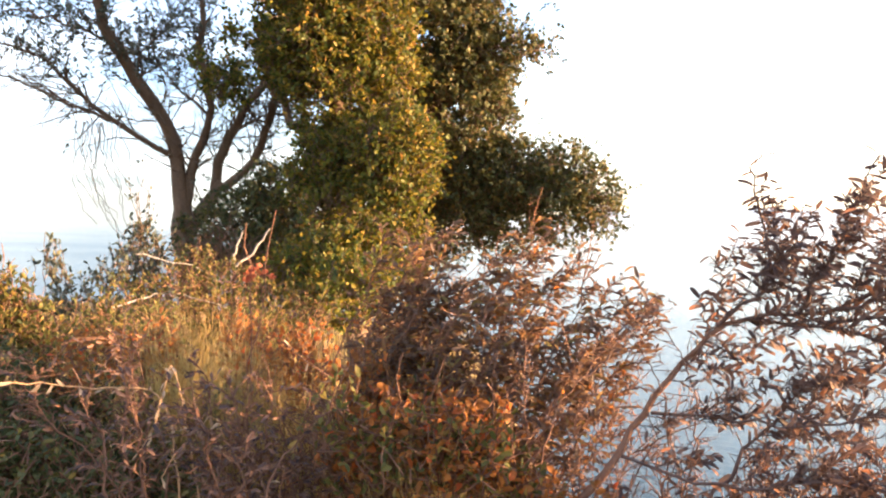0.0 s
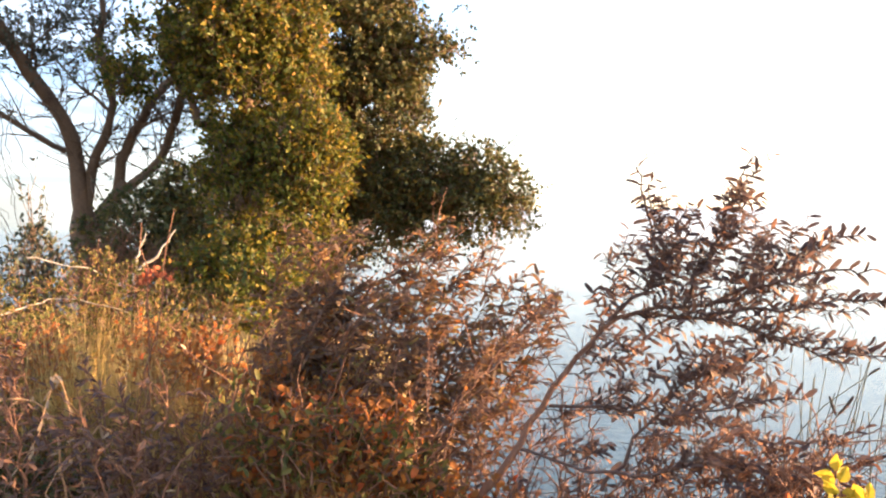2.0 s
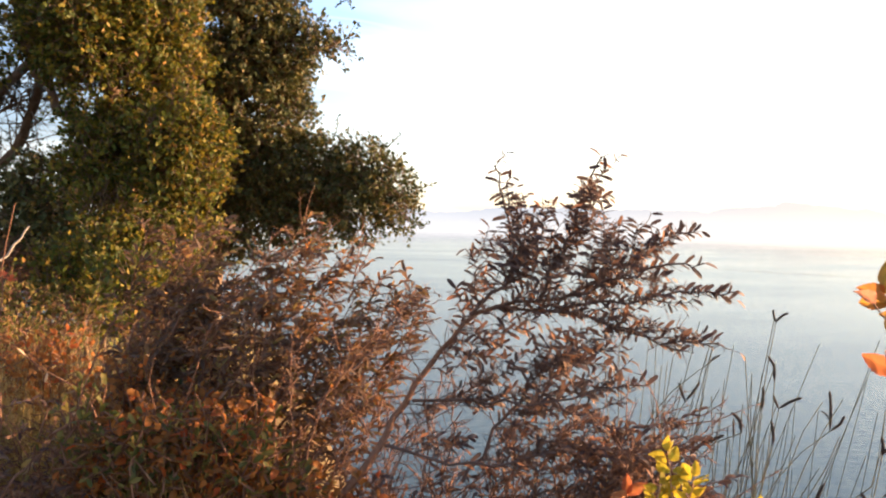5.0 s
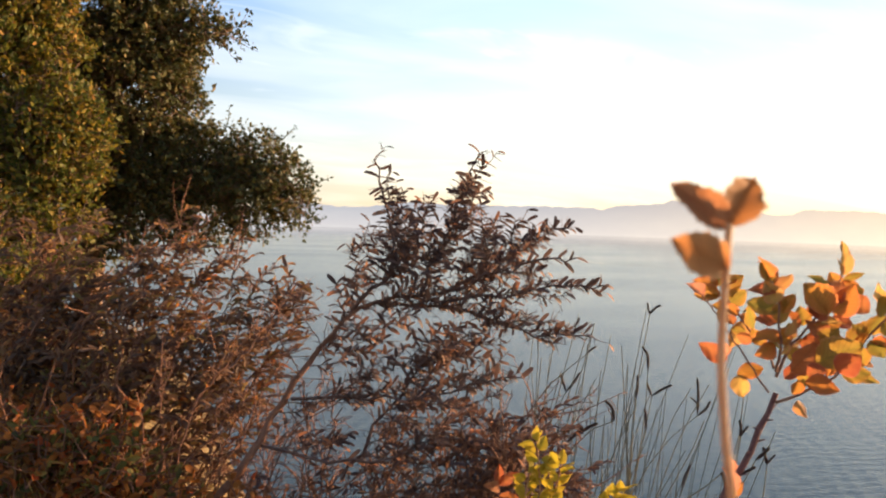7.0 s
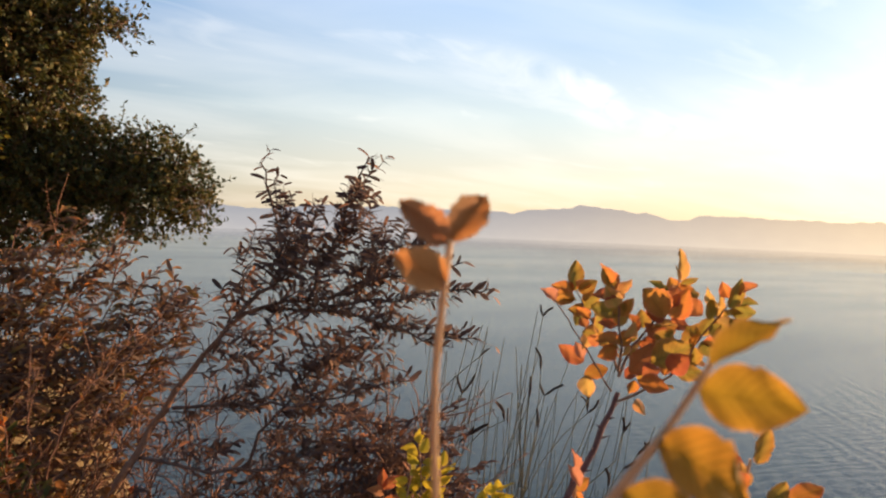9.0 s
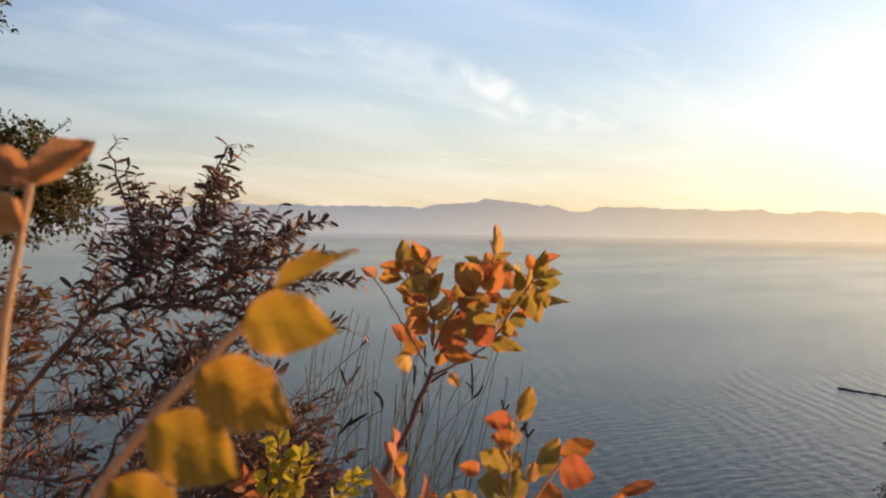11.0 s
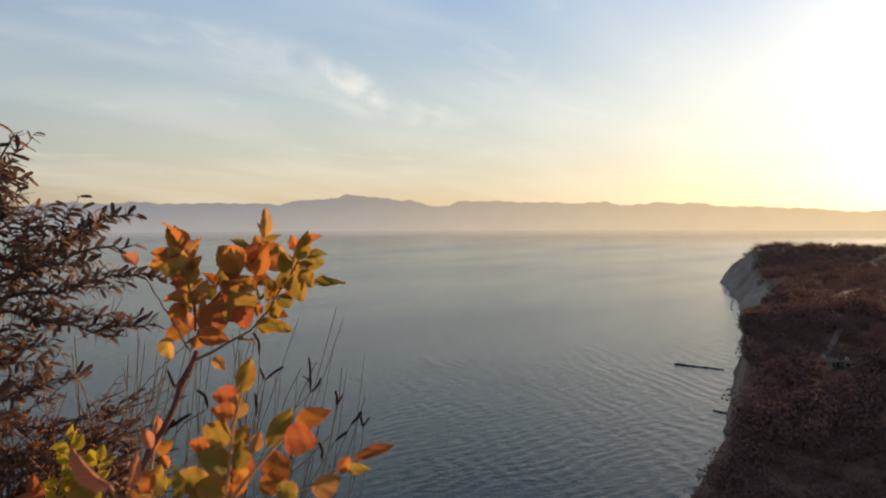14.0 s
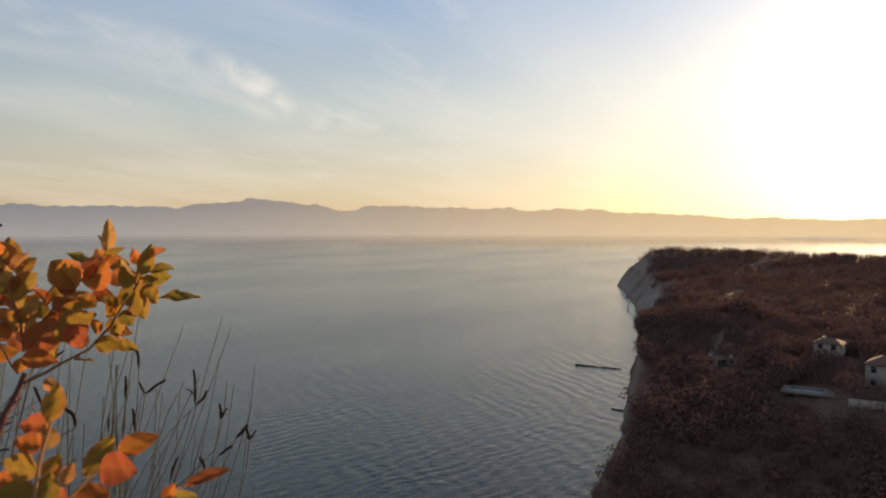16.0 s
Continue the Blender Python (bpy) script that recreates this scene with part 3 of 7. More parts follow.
def edge_x(y):
    """How far to the east the clifftop reaches."""
    return np.interp(y, [-40, -6, -2, 0.5, 1.2, 2, 2.6, 3.4, 5, 7, 9, 10.5, 12, 16, 18], [14, 5.5, 4.0, 1.7, 1.1, 0.4, 0.0, -0.45, -0.7, 0.1, 0.1, -2.5, -9, -60, -600])


def coast_y(x):
    return np.interp(x, [-400, -60, 0, 60, 110, 148, 188, 246, 309, 350, 394, 460, 530, 620, 715, 735, 790, 860, 1100],
                     [60, 22, 26, 40, 48, 53, 58, 74, 91, 99, 111, 138, 162, 195, 232, 205, 120, 40, -120])


def ground_z(x, y):
    n1 = smooth_noise(np.stack([x, y, x * 0], 1), 0.05, 1)
    n2 = smooth_noise(np.stack([x, y, x * 0], 1), 0.22, 2)
    n3 = smooth_noise(np.stack([x, y, x * 0], 1), 1.6, 4)
    d = x - edge_x(y) + 0.15 * n3
    dd = np.maximum(d, 0)
    near = 0.04 * n3 - np.where(dd < 0.5, 1.2 * dd ** 2, 0.3 + (dd - 0.5) * 2.2) + 0.7 * n2 * np.clip(dd / 8, 0, 1)
    r = np.hypot(x, y)
    wild = 0.2 + 0.8 * np.clip((r - 260) / 120, 0, 1)
    s = coast_y(x) - y + 0.5 + (2.5 * n2 + 3 * n1) * wild
    top = np.interp(r, [0, 60, 110, 150, 185, 215, 400, 560, 650, 720, 800], [-44, -46, -47, -41, -36.5, -35, -36, -36, -33, -28, -30])
    ramp = np.interp(r, [0, 190, 215, 300, 330, 420, 700], [9.0, 8.0, 3.5, 4.0, 12.0, 20.0, 24.0])
    inland = np.clip(s / ramp, 0, 1)
    brow = np.clip((s - ramp) / 60, 0, 1)
    crest = 6.0 * np.exp(-((r - 705) / 60) ** 2) * np.exp(-((s - 60) / 70) ** 2)
    lower = SEA_Z - 2 + (top - 3 - SEA_Z + 2) * inland ** 0.8 + 3 * brow + crest + (1.2 * n1 + 0.5 * n2) * inland
    lower = lower + 6.5 * np.exp(-((x - 262) / 34) ** 2 - ((y - 46) / 24) ** 2) * inland
    lower = np.where(s < 0, SEA_Z - 2 - np.minimum(-s, 20) * 0.2, lower)
    return np.maximum(near, lower)


gx = stepped((-400, -40, 30), (-40, -8, 2), (-8, 7, 0.2), (7, 30, 1.2), (30, 120, 5), (120, 800, 4.5), (800, 1100, 25))
gy = stepped((-500, -120, 30), (-120, -6, 5), (-6, 13, 0.25), (13, 40, 3), (40, 260, 4.5))
X, Y = np.meshgrid(gx, gy, indexing="ij")
Z = ground_z(X.ravel(), Y.ravel())
g = Geo()
i, j = np.meshgrid(np.arange(len(gx) - 1), np.arange(len(gy) - 1), indexing="ij")
w = len(gy)
g.add(np.stack([X.ravel(), Y.ravel(), Z], 1), np.stack([i * w + j, (i + 1) * w + j, (i + 1) * w + j + 1, i * w + j + 1], -1).reshape(-1, 4))
tagged(part("ground", g, M_GROUND), "dry earth clifftop running into a wooded headland with pale cliffs", "ground", kind="structure")

g = Geo()
rad = np.concatenate([[0.5], np.geomspace(8, 4950, 60)])
ang = np.radians(np.arange(0, 360, 4.0))
v = np.stack([(rad[:, None] * np.cos(ang)).ravel(), (rad[:, None] * np.sin(ang)).ravel(), np.full(len(rad) * len(ang), SEA_Z)], 1)
i, j = np.meshgrid(np.arange(len(rad) - 1), np.arange(len(ang)), indexing="ij")
w = len(ang)
k = (j + 1) % w
g.add(v, np.stack([i * w + j, (i + 1) * w + j, (i + 1) * w + k, i * w + k], -1).reshape(-1, 4))
tagged(part("water", g, M_SEA), "calm grey-blue sea with long low ripples", "sea", kind="structure")

RANGE_AZ = [-2, 6, 10, 12.3, 13.8, 14.9, 16.6, 19, 21.5, 23.8, 24.7, 25.3, 26.4, 27.4, 30.1, 35, 36.6, 37.5, 39.6, 41.2, 41.8, 42.2, 43.6, 45.3, 45.7, 46.4, 47.1, 49, 50.4, 51.1, 54.1, 55.9, 59.5, 60.4, 63.2, 64.3, 66.4, 67.3, 68.8, 70, 71.6, 74.5, 77.7, 81.3, 83.2, 84.3, 87, 90.7, 96, 105, 112]
RANGE_EL = [-0.72, 0.2, 0.75, 1.09, 1.07, 0.94, 0.95, 1.3, 1.55, 1.36, 1.46, 1.58, 1.58, 1.4, 1.5, 1.5, 1.36, 1.72, 1.8, 2.0, 2.28, 2.22, 2.05, 1.96, 1.82, 1.7, 1.78, 1.27, 1.3, 1.68, 1.68, 1.58, 1.52, 1.44, 1.54, 1.27, 1.36, 1.5, 1.36, 1.41, 1.14, 1.05, 0.9, 0.6, 0.74, 0.62, 0.5, 0.6, 0.5, 0.2, -0.7]
az = np.radians(np.arange(-3, 113, 0.12))
el = np.interp(np.degrees(az), RANGE_AZ, RANGE_EL) + 0.045 * np.sin(az * 190) * np.sin(az * 97 + 1) + 0.02 * np.sin(az * 331 + 2) * np.sin(az * 53)
top = 1.5 + 4700 * np.tan(np.radians(el))
g = Geo()
rows = []
for q, dist in ((0.0, 4560), (0.12, 4580), (0.35, 4620), (0.62, 4650), (0.85, 4680), (1.0, 4700), (0.6, 4760), (0.0, 4820)):
    spur = 1 + (0.16 * np.sin(az * 60 + q * 3) + 0.1 * np.sin(az * 171)) * math.sin(math.pi * q)
    rows.append(np.stack([dist * np.sin(az), dist * np.cos(az), (SEA_Z - 3) + (top - SEA_Z + 3) * q * (spur if q < 1 else 1)], 1))
w = len(az)
i, j = np.meshgrid(np.arange(len(rows) - 1), np.arange(w - 1), indexing="ij")
g.add(np.concatenate(rows), np.stack([i * w + j, i * w + j + 1, (i + 1) * w + j + 1, (i + 1) * w + j], -1).reshape(-1, 4))
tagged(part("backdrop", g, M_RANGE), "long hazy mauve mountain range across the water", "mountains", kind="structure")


# trees ---------------------------------------------------------------------
def bare_tree():
    rng = np.random.RandomState(11)
    e = thing("tree", "old many-stemmed tree with bare twigs and sparse grey leaves", "tree", (-2.75, 7.65, 0))
    e.matrix_basis = Matrix.Identity(4)
    trunk, lines = Geo(), []
    limb(trunk, rng, [(-2.72, 7.75, -0.15), (-2.821, 7.677, 0.915), (-2.905, 7.667, 1.355), (-2.891, 7.672, 1.6)], 0.16, 0.095, 10, 12, 0.01)
    limb(trunk, rng, [(-2.878, 7.73, 1.25), (-2.66, 7.762, 1.62), (-2.5, 7.754, 1.85)], 0.095, 0.06, 8, 10, 0.008)
    part("trunk", trunk, M_BARK, e)
    lb = lambda r0, r1, *pts: limb(None, rng, pts, r0 * 0.8, r1 * 0.75, 16, 9, 0.012, lines, ("limb", M_BARK, e))
    lb(0.112, 0.04, (-2.9, 7.67, 1.42), (-2.98, 7.479, 2.392), (-3.273, 7.149, 2.977), (-3.419, 6.876, 3.355), (-3.37, 6.608, 3.912), (-3.18, 6.43, 4.562))
    lb(0.072, 0.0216, (-2.88, 7.677, 1.5), (-2.744, 7.597, 2.105), (-2.552, 7.508, 2.56), (-2.584, 7.283, 3.142), (-2.495, 7.119, 3.847), (-2.525, 6.831, 4.561))
    lb(0.072, 0.036, (-2.582, 7.778, 1.777), (-2.504, 7.683, 2.057), (-2.285, 7.599, 2.519), (-1.99, 7.514, 2.91), (-1.63, 7.351, 3.538), (-1.457, 7.008, 4.339))
    lb(0.0648, 0.036, (-2.48, 7.758, 1.779), (-2.176, 7.68, 2.035), (-1.948, 7.503, 2.363), (-1.694, 7.158, 2.964), (-1.303, 6.86, 3.628), (-1.051, 6.581, 4.226))
    lb(0.0396, 0.00864, (-3.02, 7.542, 2.142), (-3.416, 7.177, 2.411), (-3.718, 6.734, 2.792), (-3.855, 6.503, 2.966), (-4.139, 6.201, 2.975))
    lb(0.0252, 0.00576, (-3.439, 7.164, 2.426), (-3.654, 6.701, 2.517), (-3.914, 6.409, 2.668), (-4.211, 6.086, 2.718))
    lb(0.0252, 0.00576, (-3.128, 7.321, 2.694), (-3.197, 7.264, 3.121), (-2.953, 7.381, 3.51), (-2.702, 7.336, 3.973))
    lb(0.0216, 0.00576, (-3.366, 7.06, 3.182), (-3.644, 6.776, 3.293), (-3.876, 6.52, 3.319), (-4.253, 6.295, 3.268))
    lb(0.0216, 0.00576, (-2.552, 7.508, 2.56), (-2.907, 7.435, 2.87), (-3.13, 7.384, 3.21), (-2.995, 7.335, 3.614))
    lb(0.0216, 0.00576, (-2.344, 7.596, 2.394), (-1.969, 7.573, 2.586), (-1.516, 7.458, 2.671), (-1.144, 7.38, 2.907))
    tw = Geo()
    a = side_twigs(rng, lines, 0.036, 0.55, (0, 0, 0.2), 0.7, 0.01)
    sticks(tw, a[0], a[1], a[2], a[3], 0.003)
    sub = [(np.stack([p, m, q]), r, 0.002) for p, m, q, r in zip(*a)]
    b = side_twigs(rng, sub, 0.09, 0.26, (0, 0, 0.1), 0.8, 0.005)
    sticks(tw, b[0], b[1], b[2], b[3], 0.0015)
    part("brushwood", tw, M_BARK, e, kind="stuff")
    lf = Geo()
    high = (b[2][:, 2] > 2.85 + 0.6 * smooth_noise(b[2], 1.1, 5)) | (rng.uniform(size=len(b[2])) < 0.06)
    pos, d = along_twigs(rng, b[0][high], b[1][high], b[2][high], 8)
    s = rng.uniform(0.7, 1.2, len(pos))
    leaves(lf, pos, unit(d * 0.5 + rng.normal(size=pos.shape) * 0.7), dirs(rng, len(pos), (0, 0, 0.6)), 0.05 * s, 0.022 * s)
    part("foliage", lf, M_SPARSE, e)
    return lines


def evergreen_trees():
    rng = np.random.RandomState(21)
    e = thing("tree", "dense dark evergreen tree leaning over the cliff edge", "tree", (0, 0, 0))
    lines = []
    lb = lambda r0, r1, *pts: limb(None, rng, pts, r0, r1, 14, 9, 0.015, lines, ("limb" if lines else "trunk", M_BARK, e))
    lb(0.14, 0.08, (-0.3, 7.7, -0.1), (-0.241, 7.694, 1.302), (-0.11, 7.551, 2.358), (-0.018, 7.246, 3.436), (-0.103, 6.787, 4.446))
    lb(0.07, 0.02, (-0.185, 7.698, 1.556), (0.394, 7.48, 1.876), (1.145, 7.199, 1.883), (1.559, 6.922, 1.768))
    lb(0.06, 0.02, (-0.087, 7.511, 2.658), (0.346, 7.231, 3.036), (0.94, 6.917, 3.264))
    lb(0.06, 0.02, (-0.138, 7.563, 2.235), (0.247, 7.325, 2.52), (0.585, 7.17, 2.74))
    dark = [(-0.19, 7.15, 3.4, 0.67), (0.28, 7.11, 3.12, 0.42), (0.66, 6.96, 3.24, 0.22), (0.94, 6.93, 3.22, 0.14), (0.2, 6.99, 3.6, 0.36), (0.06, 7.3, 2.69, 0.61),
            (0.45, 7.21, 2.54, 0.3), (-0.1, 7.48, 2.05, 0.55), (0.39, 7.38, 1.93, 0.46), (0.79, 7.24, 1.99, 0.36), (1.24, 7.08, 2, 0.3), (1.48, 6.94, 1.82, 0.27),
            (1.2, 7.1, 1.65, 0.35), (0.69, 7.27, 1.58, 0.42), (0.1, 7.4, 1.56, 0.49), (1.62, 6.91, 1.6, 0.16), (1.29, 7.08, 1.33, 0.13), (-0.38, 7.39, 1.3, 0.43),
            (-0.21, 6.9, 4.16, 0.73), (-0.8, 6.72, 4.24, 0.72)]
    crown("crown", e, rng, dark, 9800, 10, 0.052, 0.032, M_DARK, 0.3, -0.42, 3.4)
    # a few bare shoots past the outline
    for a, b, c in (((1.454, 6.91, 2.243), (1.519, 6.886, 2.327), (1.59, 6.864, 2.376)), ((1.693, 6.89, 1.77), (1.811, 6.857, 1.84), (1.923, 6.823, 1.897)),
                    ((1.704, 6.892, 1.488), (1.811, 6.865, 1.463), (1.899, 6.841, 1.483)), ((0.911, 7.097, 2.305), (0.962, 7.074, 2.436), (0.962, 7.058, 2.548)),
                    ((0.891, 6.838, 3.571), (0.994, 6.801, 3.645), (1.054, 6.818, 3.559))):
        sh = Geo()
        tube(sh, spline([a, b, c], 6), 0.006, 0.003, 5)
        q = spline([a, b, c], 14)
        n = len(q)
        leaves(sh, q, dirs(rng, n, (0.3, 0, 0.4)), dirs(rng, n, (0, 0, 1)), rng.uniform(0.03, 0.055, n), rng.uniform(0.015, 0.028, n))
        part("shoot", sh, M_DARK, e)

    rng = np.random.RandomState(22)
    e = thing("tree", "tall evergreen tree clad in small golden-green leaves", "tree", (0, 0, 0))
    wood, lines = Geo(), []
    limb(wood, rng, [(-0.7, 6.3, -0.1), (-0.842, 6.329, 1.059), (-0.962, 6.312, 1.936), (-1.011, 6.179, 2.826), (-0.939, 5.897, 3.803)], 0.11, 0.05, 14, 9, 0.02, lines)
    limb(wood, rng, [(-0.874, 6.336, 1.266), (-0.531, 6.174, 1.686), (-0.383, 6.055, 2.13), (-0.438, 6.007, 2.465)], 0.05, 0.02, 12, 7, 0.02, lines)
    limb(wood, rng, [(-0.962, 6.312, 1.936), (-1.379, 6.297, 2.333), (-1.634, 6.256, 2.826), (-1.734, 6.226, 3.266)], 0.05, 0.015, 12, 7, 0.02, lines)
    part("trunk", wood, M_BARK, e)
    gold = [(-1.15, 6.09, 3.1, 0.47), (-0.76, 6.12, 3.21, 0.42), (-1.42, 6.18, 2.9, 0.28), (-0.95, 6.13, 2.62, 0.46), (-0.55, 6.16, 2.69, 0.31), (-1.36, 6.2, 2.36, 0.1),
            (-0.93, 6.1, 2.07, 0.31), (-0.48, 5.94, 2.16, 0.34), (-0.41, 5.88, 1.78, 0.3), (-0.6, 5.87, 1.43, 0.29), (-0.9, 5.93, 1.52, 0.27), (-0.86, 5.72, 1.14, 0.29),
            (-1.13, 5.67, 1.05, 0.26)]
    gold += [(-0.9, 5.49, 0.84, 0.23), (-1.84, 6.24, 3.12, 0.2), (-2.03, 6.38, 2.69, 0.17), (-1.24, 6.17, 1.82, 0.16), (-1.15, 5.99, 3.74, 0.64), (-0.48, 5.76, 1.06, 0.21), (-0.63, 4.93, 0.93, 0.23), (-0.81, 4.58, 0.83, 0.12), (-0.52, 4.51, 0.78, 0.13),
            (-0.2, 5.87, 2.07, 0.12), (-0.24, 5.9, 1.44, 0.11), (-2.21, 6.3, 2.82, 0.1)]
    crown("crown", e, rng, gold, 11500, 10, 0.049, 0.028, M_GOLD, 0.25, -0.16, 4.6, 0.0, (0.25, 0, 0.5))
    shade = [(-1.52, 7.04, 1.51, 0.53), (-2.01, 7.12, 1.38, 0.43), (-1.26, 6.88, 1.29, 0.52), (-0.83, 6.93, 1.98, 0.46), (-2.33, 7.23, 1.2, 0.34),
             (-1.74, 6.76, 1.01, 0.34), (-0.72, 6.86, 2.53, 0.42), (-2.64, 7.34, 1.25, 0.26)]
    e = thing("shrub", "dark shaded evergreen shrub at the foot of the trees", "shrub", (0, 0, 0))
    crown("crown", e, rng, shade, 3000, 9, 0.058, 0.032, M_DARK, 0.2, -0.5, 2.4)
    for b in shade:
        limb(None, rng, [(b[0] * 0.9, b[1] + 0.2, -0.1), (b[0] * 0.95, b[1] + 0.1, b[2] * 0.5), b[:3]], 0.03, 0.008, 8, 5, 0.03, None, ("stem", M_BARK, e))


# thorn bushes and undergrowth ------------------------------------------------
def leaf_object_mesh(name, mat, wide=0.27, shape=SICKLE):
    g = Geo()
    leaves(g, np.zeros((1, 3)), np.array([[1.0, 0, 0]]), np.array([[0, 0, 1.0]]), np.ones(1), np.full(1, wide), shape)
    return g.mesh(name, mat)


THORN_LEAF = leaf_object_mesh("leaf", M_THORN1)
PALE_LEAF = leaf_object_mesh("leaf", leaf_mat("pale_curled_leaf", [(0.0, (0.36, 0.24, 0.16)), (1.0, (0.6, 0.42, 0.26))], 0.4, 0.5, single=True))
DUSK_LEAF = leaf_object_mesh("leaf", M_DUSK1, 0.31, BLUNT)


def single_leaves(parent, pos, along, face, size, mesh, wide=None):
    x = unit(along)
    z = unit(face - x * np.sum(x * face, -1, keepdims=True))
    y = np.cross(z, x)
    for q in range(len(pos)):
        ob = new("leaf", mesh)
        s = float(size[q])
        w = s if wide is None else float(wide[q])
        m = Matrix(((x[q][0] * s, y[q][0] * w, z[q][0] * s, pos[q][0]), (x[q][1] * s, y[q][1] * w, z[q][1] * s, pos[q][1]), (x[q][2] * s, y[q][2] * w, z[q][2] * s, pos[q][2]), (0, 0, 0, 1)))
        ob.parent, ob.matrix_basis = parent, m


def thorns(geo, rng, p0, pm, p1, per, length):
    pos, d = along_twigs(rng, p0, pm, p1, per, 0.05)
    t = unit(d * 0.3 + dirs(rng, len(pos)))
    e = pos + t * length * rng.uniform(0.5, 1.3, (len(pos), 1))
    sticks(geo, pos, (pos + e) / 2, e, 0.0016, 0.0004)


def thicket(name, label, category, seed, root, blobs, twigs, twig_len, leaf_per, leaf_l, leaf_w, leaf_m, bias=(0, 0, 0.4), leaf_bias=(0.2, 0, 0.1), twig_m=None, thorn=0, singles=0, shape=LONG, shell=0.0, gap=-9.0, rr=0.0035, leaf_one=None, whips=0):
    """A bush: stems from the root into soft balls filled with crooked twigs, thorns and leaves."""
    rng = np.random.RandomState(seed)
    e = thing(name, label, category)
    twig_m = twig_m or M_TWIG
    root = np.array(root, float)
    for b in blobs:
        c = np.array(b[:3])
        base = root + np.array([*rng.uniform(-0.12, 0.12, 2), -0.05])
        base[:2] = base[:2] * 0.2 + c[:2] * 0.8 + np.array([0, 0.05])
        base[2] = min(float(ground_z(np.array([base[0]]), np.array([base[1]]))[0]) - 0.05, c[2] - 0.15)
        mid = base * 0.45 + c * 0.55 + rng.normal(size=3) * 0.05
        limb(None, rng, [base, mid, c, c + (c - mid) * 0.4], 0.0038, 0.0018, 12, 6, 0.01, None, ("stem", twig_m, e))
    p, d, _ = in_blobs(rng, blobs, twigs, shell)
    keep = smooth_noise(p, 3.0, seed) > gap
    p, d = p[keep], d[keep]
    n = len(p)
    td = unit(d * 0.5 + rng.normal(size=(n, 3)) * 0.7 + np.array(bias))
    ln = twig_len * rng.uniform(0.4, 1.3, (n, 1))
    p0, p1 = p - td * ln * 0.5, p + td * ln * 0.5
    pm = p + rng.normal(size=p.shape) * 0.1 * ln
    tw = Geo()
    sticks(tw, p0, pm, p1, rr, rr * 0.4)
    if thorn:
        thorns(tw, rng, p0, pm, p1, thorn, 0.03)
    if whips:
        q, qd, _ = in_blobs(rng, blobs, whips, 0.6)
        wd = unit(qd * 0.6 + rng.normal(size=q.shape) * 0.7 + np.array(bias))
        wl_ = rng.uniform(0.14, 0.3, (whips, 1))
        w1 = q + wd * wl_
        wm = q + wd * wl_ * 0.5 + rng.normal(size=q.shape) * 0.02
        sticks(tw, q, wm, w1, 0.003, 0.0008)
        thorns(tw, rng, q, wm, w1, 5, 0.028)
    part("brushwood", tw, twig_m, e, kind="stuff")
    if leaf_per:
        pos, dd = along_twigs(rng, p0, pm, p1, leaf_per)
        m = len(pos)
        al = unit(dd * 0.5 + rng.normal(size=pos.shape) * 0.55 + np.array(leaf_bias))
        fc = dirs(rng, m, (0, 0, 0.9))
        s = rng.uniform(0.6, 1.25, m)
        order = np.argsort(pos[:, 1])
        near, rest = order[:singles], order[singles:]
        if singles:
            single_leaves(e, pos[near], al[near], fc[near], leaf_l * s[near], leaf_one or THORN_LEAF)
        g = Geo()
        leaves(g, pos[rest], al[rest], fc[rest], leaf_l * s[rest], leaf_w * s[rest], shape)
        part("foliage", g, leaf_m, e, kind="stuff")
    return e


def spray_leaves(rng, p0, pm, p1, per, bias, turn=0.65, wild=0.22):
    """Leaves in two rows along arching sprays."""
    n = len(p0)
    u = (np.arange(per)[None] + rng.uniform(0.1, 0.9, (n, per))) / per * 0.88 + 0.12
    u = u[..., None]
    c = 2 * pm - 0.5 * p0 - 0.5 * p1
    pos = (1 - u) ** 2 * p0[:, None] + 2 * u * (1 - u) * c[:, None] + u * u * p1[:, None]
    t = unit(2 * (1 - u) * (c - p0)[:, None] + 2 * u * (p1 - c)[:, None])
    up = np.array([0, 0, 1.0]) + rng.normal(size=t.shape) * 0.25
    side = unit(np.cross(t, up)) * np.where(np.arange(per) % 2, 1.0, -1.0)[None, :, None]
    al = unit(t * 0.75 + side * turn + rng.normal(size=t.shape) * wild + np.array(bias))
    fc = unit(up + np.array([0.0, -0.4, 0.0]) + rng.normal(size=t.shape) * 0.4)
    return pos.reshape(-1, 3), al.reshape(-1, 3), fc.reshape(-1, 3)


def sprays_from(rng, lines, per_m, length, lean, start=0.35, droop=0.02):
    """Arching sprays off the outer part of branches."""
    P0, PM, P1 = [], [], []
    for p, _, _ in lines:
        total = np.linalg.norm(np.diff(p, axis=0), axis=1).sum()
        n = max(3, int(total * (1 - start) * per_m))
        s = rng.uniform(start, 1.0, n) * (len(p) - 1.001)
        i = s.astype(int)
        w = (s - i)[:, None]
        q = p[i] * (1 - w) + p[i + 1] * w
        t = unit(p[i + 1] - p[i])
        d = unit(t * 0.5 + rng.normal(size=q.shape) * np.array([0.6, 0.6, 0.4]) + np.array(lean))
        ln = length * rng.uniform(0.4, 1.25, (n, 1))
        e = q + d * ln
        e[:, 2] -= droop * rng.uniform(0, 1, n)
        P0.append(q), P1.append(e), PM.append((q + e) / 2 + np.array([0, 0, 0.25 * droop]) + rng.normal(size=q.shape) * 0.05 * length)
    return np.concatenate(P0), np.concatenate(PM), np.concatenate(P1)


